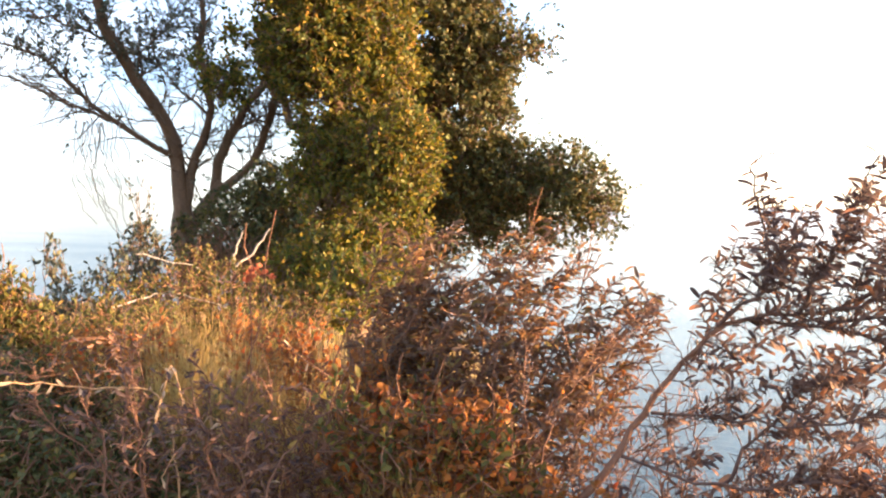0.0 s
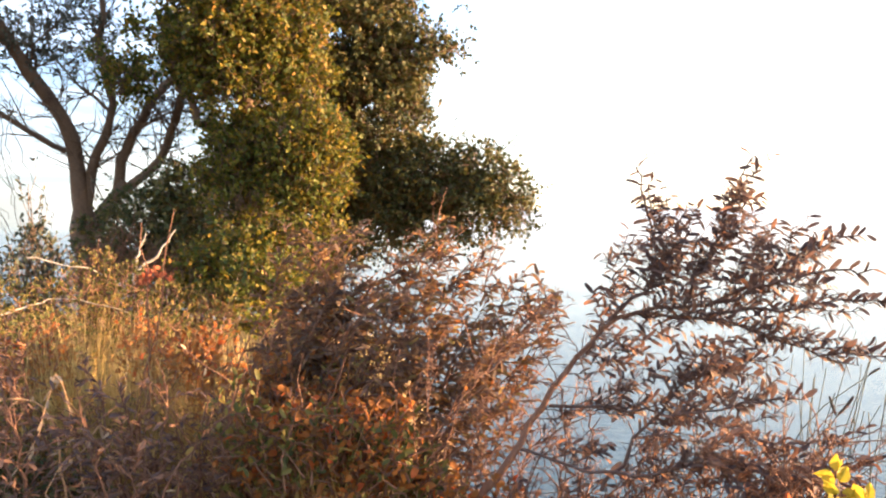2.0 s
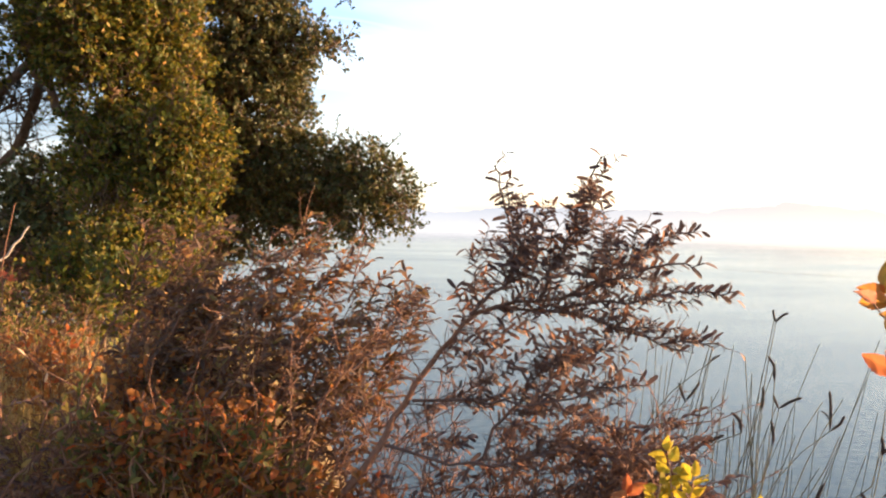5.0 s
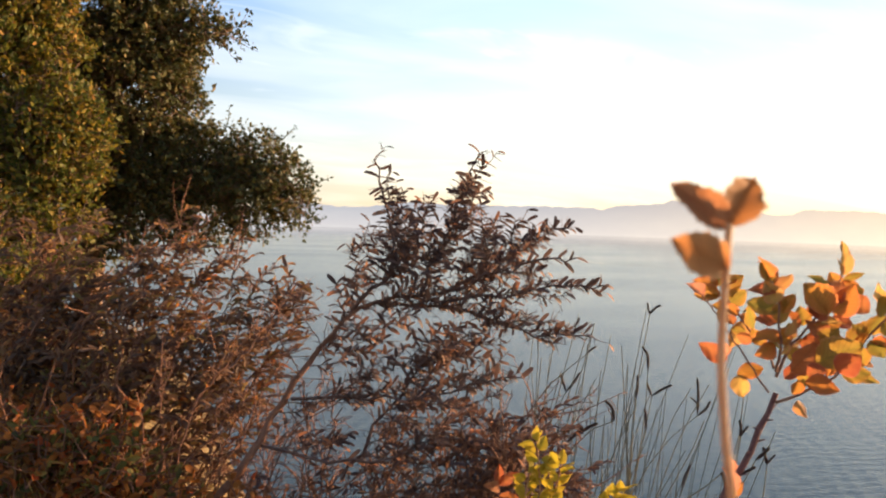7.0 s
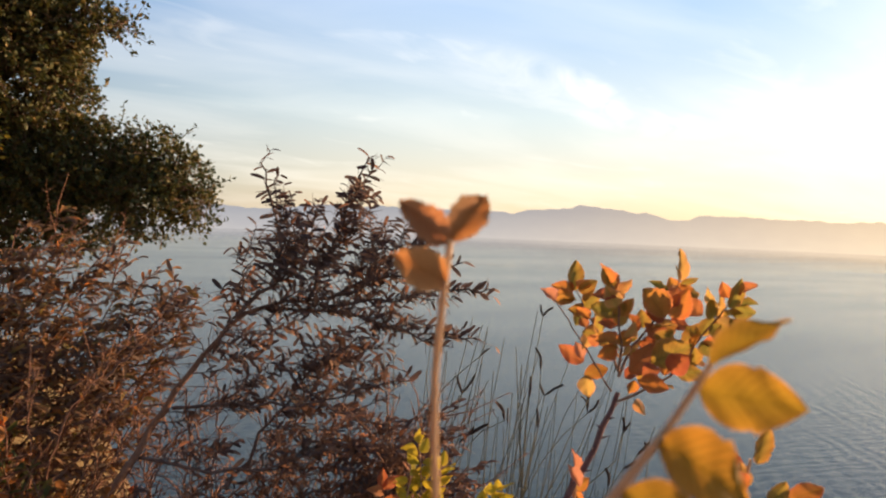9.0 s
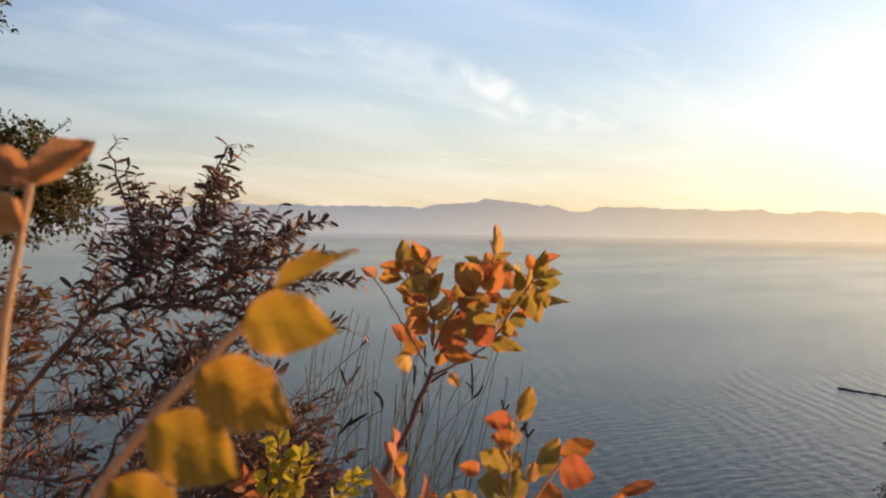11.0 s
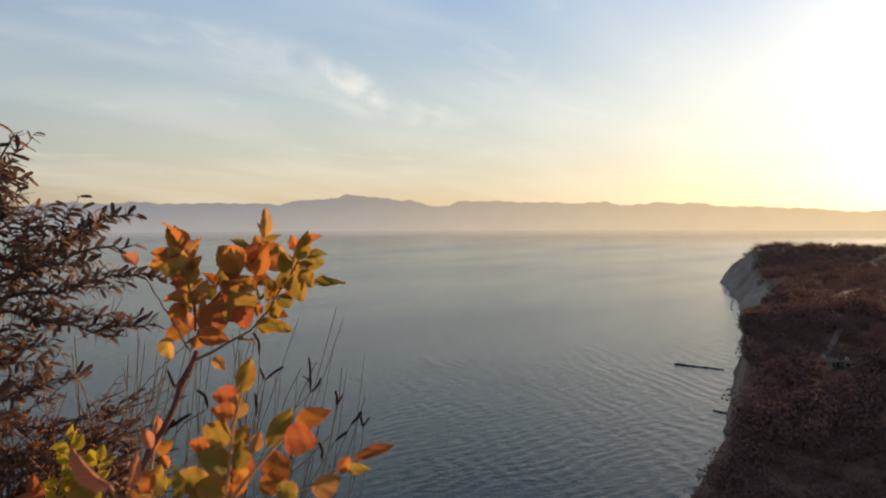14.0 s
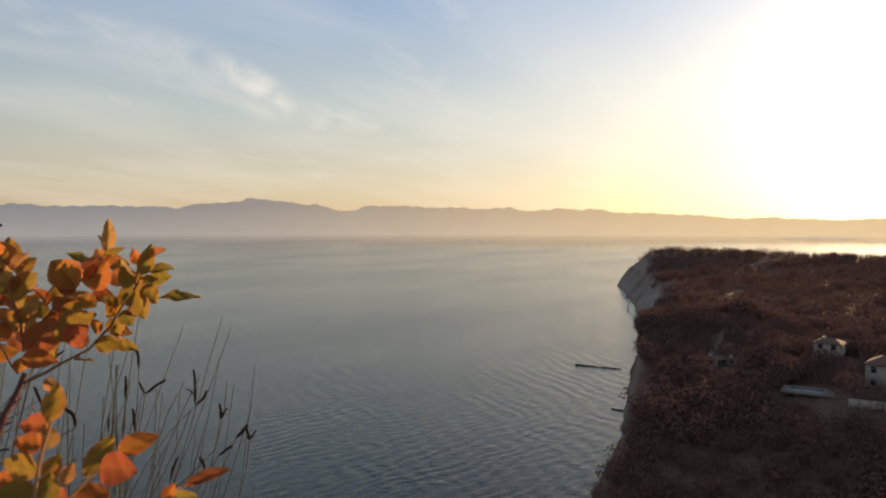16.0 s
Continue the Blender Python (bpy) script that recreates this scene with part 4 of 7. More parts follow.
def thorn_bush(label, seed, root, spread, blobs, branches, per_m, spray_len, leaf_per, leaf_l, leaf_w, lean, mat, one, singles, leafy=1.0, bare=None, whips=30, r0=0.008, slant=0.0):
    """A thorn bush: branches fan from the root, carry sprays with rows of narrow leaves, and thorns."""
    rng = np.random.RandomState(seed)
    e = thing("thorn_bush", label, "bush")
    lines = []
    tips, _, _ = in_blobs(rng, blobs, branches, 0.35)
    for q in tips:
        base = np.array(root, float)
        base[:2] = base[:2] + (q[:2] - base[:2]) * spread + rng.normal(size=2) * 0.05
        base[0] -= slant * max(0.0, q[2])
        base[2] = min(float(ground_z(base[:1], base[1:2])[0]) - 0.05, q[2] - 0.2)
        k = base * 0.5 + q * 0.5
        k[2] += 0.06 * (q[2] - base[2])
        limb(None, rng, [base, k + rng.normal(size=3) * 0.05, q * 0.85 + k * 0.15 + rng.normal(size=3) * 0.02, q], r0 * rng.uniform(0.5, 1.0), 0.0016, 14, 5, 0.009, lines, ("stem", M_TWIG, e))
    p0, pm, p1 = sprays_from(rng, lines, per_m, spray_len, lean)
    tw = Geo()
    sticks(tw, p0, pm, p1, 0.0018, 0.0007)
    thorns(tw, rng, p0, pm, p1, 2, 0.026)
    if whips:
        q0, qm, q1 = sprays_from(rng, lines[:max(2, len(lines) // 2)], whips / max(1, len(lines)) * 2, spray_len * 2.0, np.array(lean) * 0.7 + np.array([0, 0, 0.3]), 0.8, 0.0)
        sticks(tw, q0, qm, q1, 0.0026, 0.0008)
        thorns(tw, rng, q0, qm, q1, 8, 0.03)
    part("brushwood", tw, M_TWIG, e, kind="stuff")
    keep = rng.uniform(size=len(p0)) < leafy
    if bare is not None:
        keep &= rng.uniform(size=len(p0)) < bare(p0)
    pos, al, fc = spray_leaves(rng, p0[keep], pm[keep], p1[keep], leaf_per, np.array(lean) * 0.35 + np.array([0, 0, -0.05]))
    s = rng.uniform(0.65, 1.2, len(pos))
    order = np.argsort(pos[:, 1] + 0.3 * rng.uniform(size=len(pos)))
    near, rest = order[:singles], order[singles:]
    single_leaves(e, pos[near], al[near], fc[near], leaf_l * s[near], one)
    g = Geo()
    leaves(g, pos[rest], al[rest], fc[rest], leaf_l * s[rest], leaf_w * s[rest], SICKLE)
    part("foliage", g, mat, e, kind="stuff")


def tangle():
    thorn_bush("dense thorny bush of crooked russet twigs and withered leaves", 31, (0.25, 2.45, 0), 0.45,
               [(-0.19, 2.88, 1.23, 0.13), (0.02, 2.69, 1.3, 0.16), (0.23, 2.59, 1.38, 0.13), (0.36, 2.46, 1.29, 0.13), (0.52, 2.34, 1.3, 0.07), (0.65, 2.25, 1.24, 0.08), (0.6, 2.27, 1.3, 0.07), (0.55, 2.25, 1.09, 0.11), (0.54, 2.44, 1.37, 0.08), (0.47, 2.12, 0.92, 0.11), (0.43, 2.23, 1.16, 0.11),
                (0.2, 2.47, 1.16, 0.18), (-0.09, 2.67, 1.12, 0.18), (-0.33, 2.86, 1.14, 0.14), (0.16, 2.33, 1.0, 0.16), (0.32, 2.12, 1.02, 0.1), (-0.08, 2.54, 0.97, 0.13),
                (0.34, 2.48, 1.49, 0.06), (0.14, 2.6, 1.45, 0.08), (-0.21, 2.79, 1.38, 0.09)],
               76, 38, 0.1, 6, 0.04, 0.0125, (0.42, -0.15, 0.0), M_THORN, THORN_LEAF, 300, 0.9, lambda p: np.clip(1.1 - 0.9 * (p[:, 0] - 0.05) - 0.5 * (1.0 - p[:, 2]), 0.3, 1.0), 70, 0.007, 0.42)
    thorn_bush("low thorny bush with curled grey-brown leaves", 32, (-0.45, 2.2, 0), 0.5,
               [(-0.68, 1.92, 1, 0.1), (-0.78, 1.79, 1.05, 0.07), (-1.16, 2.05, 1.04, 0.06), (-1.06, 2.22, 1.03, 0.1), (-0.8, 2.43, 1.04, 0.11), (-0.52, 2.05, 0.89, 0.14), (-0.68, 1.6, 1.02, 0.04), (-0.36, 2.15, 0.76, 0.17), (-0.64, 1.69, 0.91, 0.05),
                (-0.53, 1.9, 0.79, 0.12), (-0.42, 2.37, 0.82, 0.12), (-0.22, 2.04, 0.71, 0.14)],
               40, 36, 0.12, 6, 0.031, 0.0095, (-0.35, -0.15, 0.0), M_DUSK, DUSK_LEAF, 250, 0.55, None, 30)
    thicket("bramble", "russet bramble with orange and red autumn leaves", "bush", 33, (-0.4, 2.9, 0),
            [(-0.8, 3.03, 0.85, 0.18), (-0.6, 3.07, 0.85, 0.16), (-1.07, 3.61, 0.9, 0.1), (-0.14, 2.29, 0.79, 0.18), (-0.27, 2.42, 0.91, 0.12), (0.1, 2.21, 0.86, 0.11), (0.15, 2.07, 0.76, 0.13), (-0.19, 2.04, 0.7, 0.11), (0.01, 2.32, 0.9, 0.1), (-0.59, 2.77, 0.86, 0.14), (-1.29, 2.97, 0.85, 0.19), (-1.48, 2.77, 0.89, 0.13), (0.33, 1.87, 0.72, 0.1), (0.44, 1.79, 0.7, 0.1), (0.23, 1.92, 0.69, 0.1), (0.05, 1.94, 0.88, 0.1), (0.16, 1.94, 0.93, 0.08), (-0.12, 1.97, 0.9, 0.09), (-0.24, 2.0, 0.84, 0.1), (0.0, 1.9, 0.8, 0.1), (0.12, 1.88, 0.8, 0.1)],
            1050, 0.11, 4, 0.03, 0.018, M_DRY, (0, 0, 0.4), (0, -0.2, 0), singles=0)
    thicket("shrub", "yellow-green undergrowth shrub with small leaves", "bush", 34, (-1.6, 4.3, 0),
            [(-1.99, 3.84, 0.71, 0.29), (-1.88, 4.14, 0.83, 0.26), (-1.61, 4.26, 0.86, 0.3), (-1.42, 4.54, 0.9, 0.28), (-1.14, 4.61, 0.82, 0.24), (-1.67, 4.7, 1.1, 0.18), (-2, 3.38, 0.74, 0.23),
             (-1.08, 3.99, 0.78, 0.21), (-0.96, 4.65, 0.82, 0.22), (-1.49, 3.42, 0.75, 0.28), (-0.32, 2.85, 0.62, 0.2), (0.01, 2.48, 0.74, 0.17), (-0.16, 2.61, 0.84, 0.13), (0.14, 2.17, 0.76, 0.11), (0.05, 2.0, 0.73, 0.12), (0.2, 1.9, 0.7, 0.1), (-0.2, 2.0, 0.7, 0.1), (0.0, 1.92, 0.82, 0.1), (0.12, 1.9, 0.86, 0.1), (0.22, 1.88, 0.78, 0.1), (-0.14, 1.94, 0.83, 0.1), (-0.05, 1.95, 0.93, 0.08), (-0.3, 2.0, 0.9, 0.1)],
            2600, 0.15, 6, 0.031, 0.013, M_UNDER, (0, 0, 0.6), (0, 0, 0.3))
    thicket("shrub", "dark green shaded shrub low on the clifftop", "bush", 35, (-1.1, 2.5, 0),
            [(-1.61, 2.71, 0.53, 0.3), (-1.35, 2.74, 0.53, 0.29), (-1.42, 2.33, 0.51, 0.26), (-1.19, 2.33, 0.5, 0.25), (-0.97, 2.42, 0.48, 0.21), (-1.76, 2.54, 0.67, 0.32), (-0.88, 2.82, 0.56, 0.23), (-1.74, 2.93, 0.7, 0.17)],
            1700, 0.16, 7, 0.032, 0.014, M_DARK, (0, 0, 0.4), (0, 0, 0.1))
    thicket("sapling", "slender grey-green sapling with small leaves", "bush", 36, (-2.1, 5.2, 0),
            [(-2.1, 4.76, 1.4, 0.12), (-2.08, 4.76, 1.21, 0.17), (-2.16, 4.6, 1.06, 0.17), (-2.01, 4.77, 1.01, 0.17), (-2.41, 4.36, 1.11, 0.1), (-2.3, 4.29, 0.94, 0.16), (-2.5, 4.32, 1.18, 0.07), (-2.1, 4.76, 1.56, 0.05)],
            210, 0.26, 7, 0.038, 0.019, M_SHADE, (0, 0, 2.0), (0, 0, 0.2), M_BARK)
    thicket("dead_brush", "brittle brown dead twigs round the foot of the old tree", "brush", 43, (-1.7, 6.4, 0),
            [(-2.04, 6.48, 1.18, 0.28), (-2.27, 6.39, 1.01, 0.25), (-1.71, 6.26, 1.04, 0.24), (-1.8, 5.9, 0.91, 0.31), (-2.5, 6.3, 0.96, 0.22)],
            420, 0.3, 1, 0.03, 0.014, M_THORN, (0.2, 0, 0.6), (0, 0, 0.1), M_TWIG)
    thicket("shrub", "tall yellowing shrub at the clifftop", "bush", 37, (-2.0, 3.4, 0),
            [(-2.04, 3.19, 1.15, 0.09), (-1.94, 3.23, 1.05, 0.08), (-2.02, 3.17, 0.95, 0.16), (-2.15, 3.1, 1.06, 0.22), (-1.91, 3.22, 0.89, 0.12)],
            350, 0.16, 7, 0.035, 0.014, M_UNDER, (0, 0, 1.2), (0, 0, 0.3))
    thicket("vine", "short vine shoot with scarlet autumn leaves", "plant", 38, (-0.7, 2.7, 0), [(-0.73, 2.59, 1.27, 0.04), (-0.67, 2.61, 1.27, 0.03)], 14, 0.06, 4, 0.026, 0.02, M_RED, shape=SMALL, rr=0.0012)


def straw_tufts():
    rng = np.random.RandomState(41)
    for top, n, r in (((-0.999, 2.901, 1.053), 1700, 0.3), ((-0.614, 2.882, 0.934), 900, 0.24), ((-0.766, 2.744, 0.957), 700, 0.2), ((-1.499, 3.433, 0.862), 900, 0.35), ((-0.172, 2.419, 0.893), 900, 0.24), ((-0.341, 2.621, 0.948), 700, 0.2), ((-0.02, 2.06, 0.9), 420, 0.22), ((-1.613, 3.158, 0.881), 700, 0.35), ((-1.591, 4.287, 0.996), 600, 0.3)):
        c, h = top[:2], top[2] * 1.02
        e = thing("grass_tuft", "tuft of dry straw-coloured grass", "grass", group="dry grass tufts")
        xy = np.array(c) + rng.normal(size=(n, 2)) * r * 0.5
        roots = np.column_stack([xy, ground_z(xy[:, 0], xy[:, 1]) - 0.02])
        g = Geo()
        blade_grass(g, rng, roots[14:], h, 0.35, 0.0022)
        part("turf", g, M_STRAW, e, kind="stuff")
        for q in range(14):
            s = Geo()
            blade_grass(s, rng, roots[q:q + 1], h * 1.05, 0.35, 0.0028)
            part("blade", s, M_STRAW, e)
    xy = np.column_stack([rng.uniform(-6, 1.5, 9000), rng.uniform(1.6, 9.5, 9000)])
    xy = xy[xy[:, 0] < edge_x(xy[:, 1]) + 0.3]
    g = Geo()
    blade_grass(g, rng, np.column_stack([xy, ground_z(xy[:, 0], xy[:, 1]) - 0.02]), 0.35, 0.5, 0.003)
    xy = np.column_stack([rng.uniform(-9, 7, 14000), rng.uniform(-8, 1.8, 14000)])
    xy = xy[(xy[:, 0] < edge_x(xy[:, 1]) + 0.3) & (smooth_noise(np.column_stack([xy, xy[:, 0] * 0]), 0.7, 21) > -0.4)]
    blade_grass(g, rng, np.column_stack([xy, ground_z(xy[:, 0], xy[:, 1]) - 0.02]), 0.2, 0.6, 0.003)
    tagged(part("grass", g, M_STRAW, kind="stuff"), "dry grass over the clifftop", "grass")


def bleached_sticks():
    rng = np.random.RandomState(51)
    for pts, r in ((((-1.598, 5.028, 0.999), (-1.552, 5.051, 1.09), (-1.433, 5.093, 1.187), (-1.289, 5.14, 1.404)), 0.014), (((-1.552, 5.05, 1.082), (-1.519, 5.071, 1.249), (-1.484, 5.086, 1.374)), 0.012),
                   (((-1.883, 3.938, 0.944), (-1.646, 4.159, 1.008), (-1.304, 4.164, 0.931)), 0.006), (((-1.951, 4.377, 1.229), (-1.668, 4.488, 1.158), (-1.49, 4.749, 1.028)), 0.005)):
        g = Geo()
        p = limb(g, rng, pts, r, r * 0.4, 14, 7, 0.006)
        e = thing("dead_branch", "bleached bare dead branch caught in the undergrowth", "branch", group="dead branches")
        part("stick", g, M_GREY, e)
        if r > 0.01:
            s = Geo()
            limb(s, rng, [(p[0][0], p[0][1], -0.05), p[0] * 0.5 + np.array([p[0][0], p[0][1], 0.1]) * 0.5, p[0]], r * 1.2, r, 6, 6, 0.004)
            part("foot", s, M_GREY, e)
    e = thing("vine", "bare hanging grey vine strands on the old tree", "vine")
    for k in range(18):
        x = rng.uniform(135, 200)
        top = np.array((-3.513, 6.907, 2.387)) + np.array([(x - 165) / 150, rng.uniform(-0.2, 0.2), 0])
        ln = rng.uniform(0.5, 1.3)
        w = rng.normal(size=2) * 0.06
        limb(None, rng, [top, top + np.array([w[0], w[1], -ln * 0.4]), top + np.array([w[0] * 2 + 0.1, w[1], -ln * 0.75]), top + np.array([w[0] + 0.25, w[1], -ln])], 0.0046, 0.0024, 12, 4, 0.015, None, ("strand", M_GREY, e))


def thorn_sapling():
    """The open thorny bush with a slanting stem over the water."""
    rng = np.random.RandomState(61)
    e = thing("thorn_bush", "open thorny bush with slanting stem and narrow purple-brown leaves", "bush")
    lines = []
    lb = lambda r0, r1, *pts: limb(None, rng, pts, r0, r1, 14, 7, 0.006, lines, ("branch", M_DUSKTWIG, e))
    main = limb(None, rng, [(0.2, 2.2, -0.1), (0.426, 1.875, 0.774), (0.569, 1.887, 0.971), (0.654, 1.882, 1.107), (0.747, 1.848, 1.227), (0.827, 1.808, 1.268), (0.962, 1.729, 1.288)], 0.0145, 0.005, 24, 9, 0.005, None, ("stem", M_TWIG, e))
    lines.append((main[10:], 0.012, 0.005))
    lb(0.006, 0.002, (0.747, 1.849, 1.233), (0.847, 1.759, 1.387), (0.808, 1.774, 1.562), (0.769, 1.759, 1.655))
    lb(0.006, 0.002, (0.917, 1.757, 1.285), (0.976, 1.712, 1.455), (1.012, 1.695, 1.584), (1.047, 1.671, 1.679))
    lb(0.006, 0.002, (0.962, 1.729, 1.288), (1.161, 1.677, 1.409), (1.238, 1.658, 1.462), (1.32, 1.642, 1.497))
    lb(0.005, 0.002, (0.985, 1.72, 1.301), (1.113, 1.587, 1.375), (1.243, 1.475, 1.416))
    lb(0.005, 0.002, (0.961, 1.727, 1.269), (1.181, 1.6, 1.311), (1.348, 1.493, 1.336))
    lb(0.005, 0.002, (0.827, 1.807, 1.256), (0.999, 1.686, 1.254), (1.145, 1.582, 1.207), (1.3, 1.481, 1.192))
    lb(0.005, 0.002, (0.747, 1.85, 1.24), (0.772, 1.883, 1.321), (0.754, 1.915, 1.425))
    lb(0.005, 0.002, (0.839, 1.782, 1.361), (0.922, 1.788, 1.44), (0.945, 1.811, 1.553))
    lb(0.004, 0.002, (0.711, 1.861, 1.18), (0.729, 1.888, 1.256), (0.717, 1.898, 1.326))
    lb(0.005, 0.002, (0.593, 1.886, 0.982), (0.818, 1.757, 0.995), (0.988, 1.646, 1.034), (1.138, 1.56, 1.086))
    lb(0.005, 0.002, (0.499, 1.896, 0.859), (0.69, 1.743, 0.836), (0.909, 1.636, 0.894), (1.121, 1.544, 0.925))
    lb(0.006, 0.002, (0.71, 1.771, 0.778), (0.824, 1.771, 0.939), (0.917, 1.74, 1.069), (1.017, 1.72, 1.171))
    lb(0.005, 0.002, (0.774, 1.723, 0.709), (1.034, 1.607, 0.815), (1.187, 1.538, 0.852))
    lb(0.004, 0.001, (0.435, 2.008, 1.05), (0.541, 1.996, 1.166), (0.611, 1.981, 1.3))
    lb(0.005, 0.002, (0.844, 1.773, 1.094), (0.991, 1.632, 0.991), (1.084, 1.579, 0.966))
    trunk = [p for p, _, _ in lines]
    main_count = len(lines)
    pool = np.concatenate([spline(p, 40)[4:] for p in trunk])
    upper = [(0.83, 1.77, 1.58, 0.04), (0.85, 1.76, 1.44, 0.08), (0.92, 1.73, 1.36, 0.09), (1.03, 1.68, 1.63, 0.04), (1.02, 1.69, 1.48, 0.08), (1.12, 1.64, 1.42, 0.08), (1.21, 1.62, 1.44, 0.06),
                                (1.06, 1.67, 1.34, 0.08), (1.19, 1.57, 1.33, 0.06), (1.27, 1.53, 1.33, 0.05), (1.15, 1.59, 1.24, 0.06), (1.24, 1.53, 1.2, 0.05), (0.79, 1.83, 1.34, 0.06), (0.93, 1.74, 1.25, 0.05), (1.26, 1.62, 1.48, 0.03)]
    lower = [(0.82, 1.81, 1.07, 0.1), (0.99, 1.7, 1.04, 0.1), (1.12, 1.62, 1.08, 0.06), (0.92, 1.69, 0.89, 0.1), (0.7, 1.83, 0.93, 0.08), (0.85, 1.82, 1.49, 0.07), (0.95, 1.72, 1.49, 0.07), (1.12, 1.7, 1.48, 0.07), (1.03, 1.67, 1.23, 0.06), (0.77, 1.85, 1.21, 0.05), (0.94, 1.76, 1.17, 0.08), (1.06, 1.67, 1.13, 0.08), (0.85, 1.8, 1.14, 0.07), (1.14, 1.6, 1.16, 0.06),
             (1.2, 1.55, 1.24, 0.06), (1.1, 1.62, 1.28, 0.07), (0.98, 1.7, 1.3, 0.07), (1.0, 1.66, 1.18, 0.08), (0.88, 1.76, 1.22, 0.07)] + [(0.8, 1.77, 1.5, 0.06), (0.84, 1.77, 1.46, 0.08), (1.0, 1.7, 1.55, 0.06), (1.03, 1.68, 1.59, 0.05), (0.92, 1.75, 1.44, 0.07), (1.06, 1.67, 1.5, 0.07)]
    tips = []
    for q in in_blobs(rng, upper + lower, 1500, 0.2)[0]:
        if len(tips) < 165 and all(np.linalg.norm(q - o) > 0.046 for o in tips):
            tips.append(q)
    used = np.zeros(len(pool))
    for q in tips:
        high = min(1.0, max(0.0, (q[2] - 1.2) / 0.3)) * min(1.0, max(0.0, (1.25 - q[0]) / 0.15))
        heading = unit(np.array([0.7 - 0.45 * high, -0.22 * (1 - high), 0.22 + 0.75 * high]))
        d = q - pool
        ln = np.linalg.norm(d, axis=1)
        k = int(np.argmin(np.abs(ln - 0.1) + 0.3 * (1 - d @ heading / (ln + 1e-6)) + 0.02 * used))
        used[max(0, k - 1):k + 2] += 1
        s = pool[k]
        m = (s + q) / 2 + np.array([0.002, 0, -0.003]) + rng.normal(size=3) * 0.002
        limb(None, rng, [s, m, q], 0.0016, 0.0008, 9, 5, 0.0004, lines, ("branch", M_DUSKTWIG, e))
    p0, pm, p1 = sprays_from(rng, lines, 4, 0.055, (0.7, -0.2, 0.1), 0.2, 0.002)
    tw = Geo()
    sticks(tw, p0, pm, p1, 0.0016, 0.0007)
    thorns(tw, rng, p0, pm, p1, 2, 0.024)
    for p, _, _ in lines:
        thorns(tw, rng, p[:-1], (p[:-1] + p[1:]) / 2, p[1:], 2, 0.036)
    part("brushwood", tw, M_DUSKTWIG, e, kind="stuff")
    lp, ld, lz = [], [], []
    rows = [(p, 0.018, 1.15) for p, _, _ in lines[1:main_count]] + [(p, 0.0125, 1.0) for p, _, _ in lines[main_count:]] + [(spline(q, 7), 0.0135, 0.9) for q in zip(p0, pm, p1)]
    for p, gap, size in rows:
        total = np.linalg.norm(np.diff(p, axis=0), axis=1).sum()
        q = spline(p, max(3, int(total / gap)))
        q = q[int(len(q) * 0.25):]
        t = unit(np.gradient(q, axis=0))
        sd = unit(np.cross(t, [0.25, 1.0, 0.2])) * np.where(np.arange(len(q)) % 2, 1.0, -1.0)[:, None]
        keep = np.clip(0.75 + 1.6 * (q[:, 2] - 1.35), 0.55, 0.95) if size < 1.1 else np.where(q[:, 2] > 1.15, 0.95, 0.5)
        ok = rng.uniform(size=len(q)) < keep
        flat = 1 - 0.8 * np.abs(t[:, 2:3])
        dd = unit(t * 0.25 + sd * rng.uniform(0.4, 0.8, (len(q), 1)) * (1.7 - 0.7 * flat) + np.array([0.55, -0.12, 0.04]) * flat + rng.normal(size=q.shape) * 0.09)
        lp.append(q[ok]), ld.append(dd[ok]), lz.append(np.full(ok.sum(), size))
    pos, al = np.concatenate(lp), np.concatenate(ld)
    fc = dirs(rng, len(pos), (-0.1, -0.75, 0.75), 0.35)
    s = rng.uniform(0.7, 1.2, len(pos)) * np.concatenate(lz)
    order = np.argsort(-pos[:, 2])
    near, rest = order[:300], order[300:]
    single_leaves(e, pos[near], al[near], fc[near], 0.033 * s[near], DUSK_LEAF)
    g = Geo()
    leaves(g, pos[rest], al[rest], fc[rest], 0.033 * s[rest], 0.0098 * s[rest], BLUNT)
    part("foliage", g, M_DUSK, e, kind="stuff")


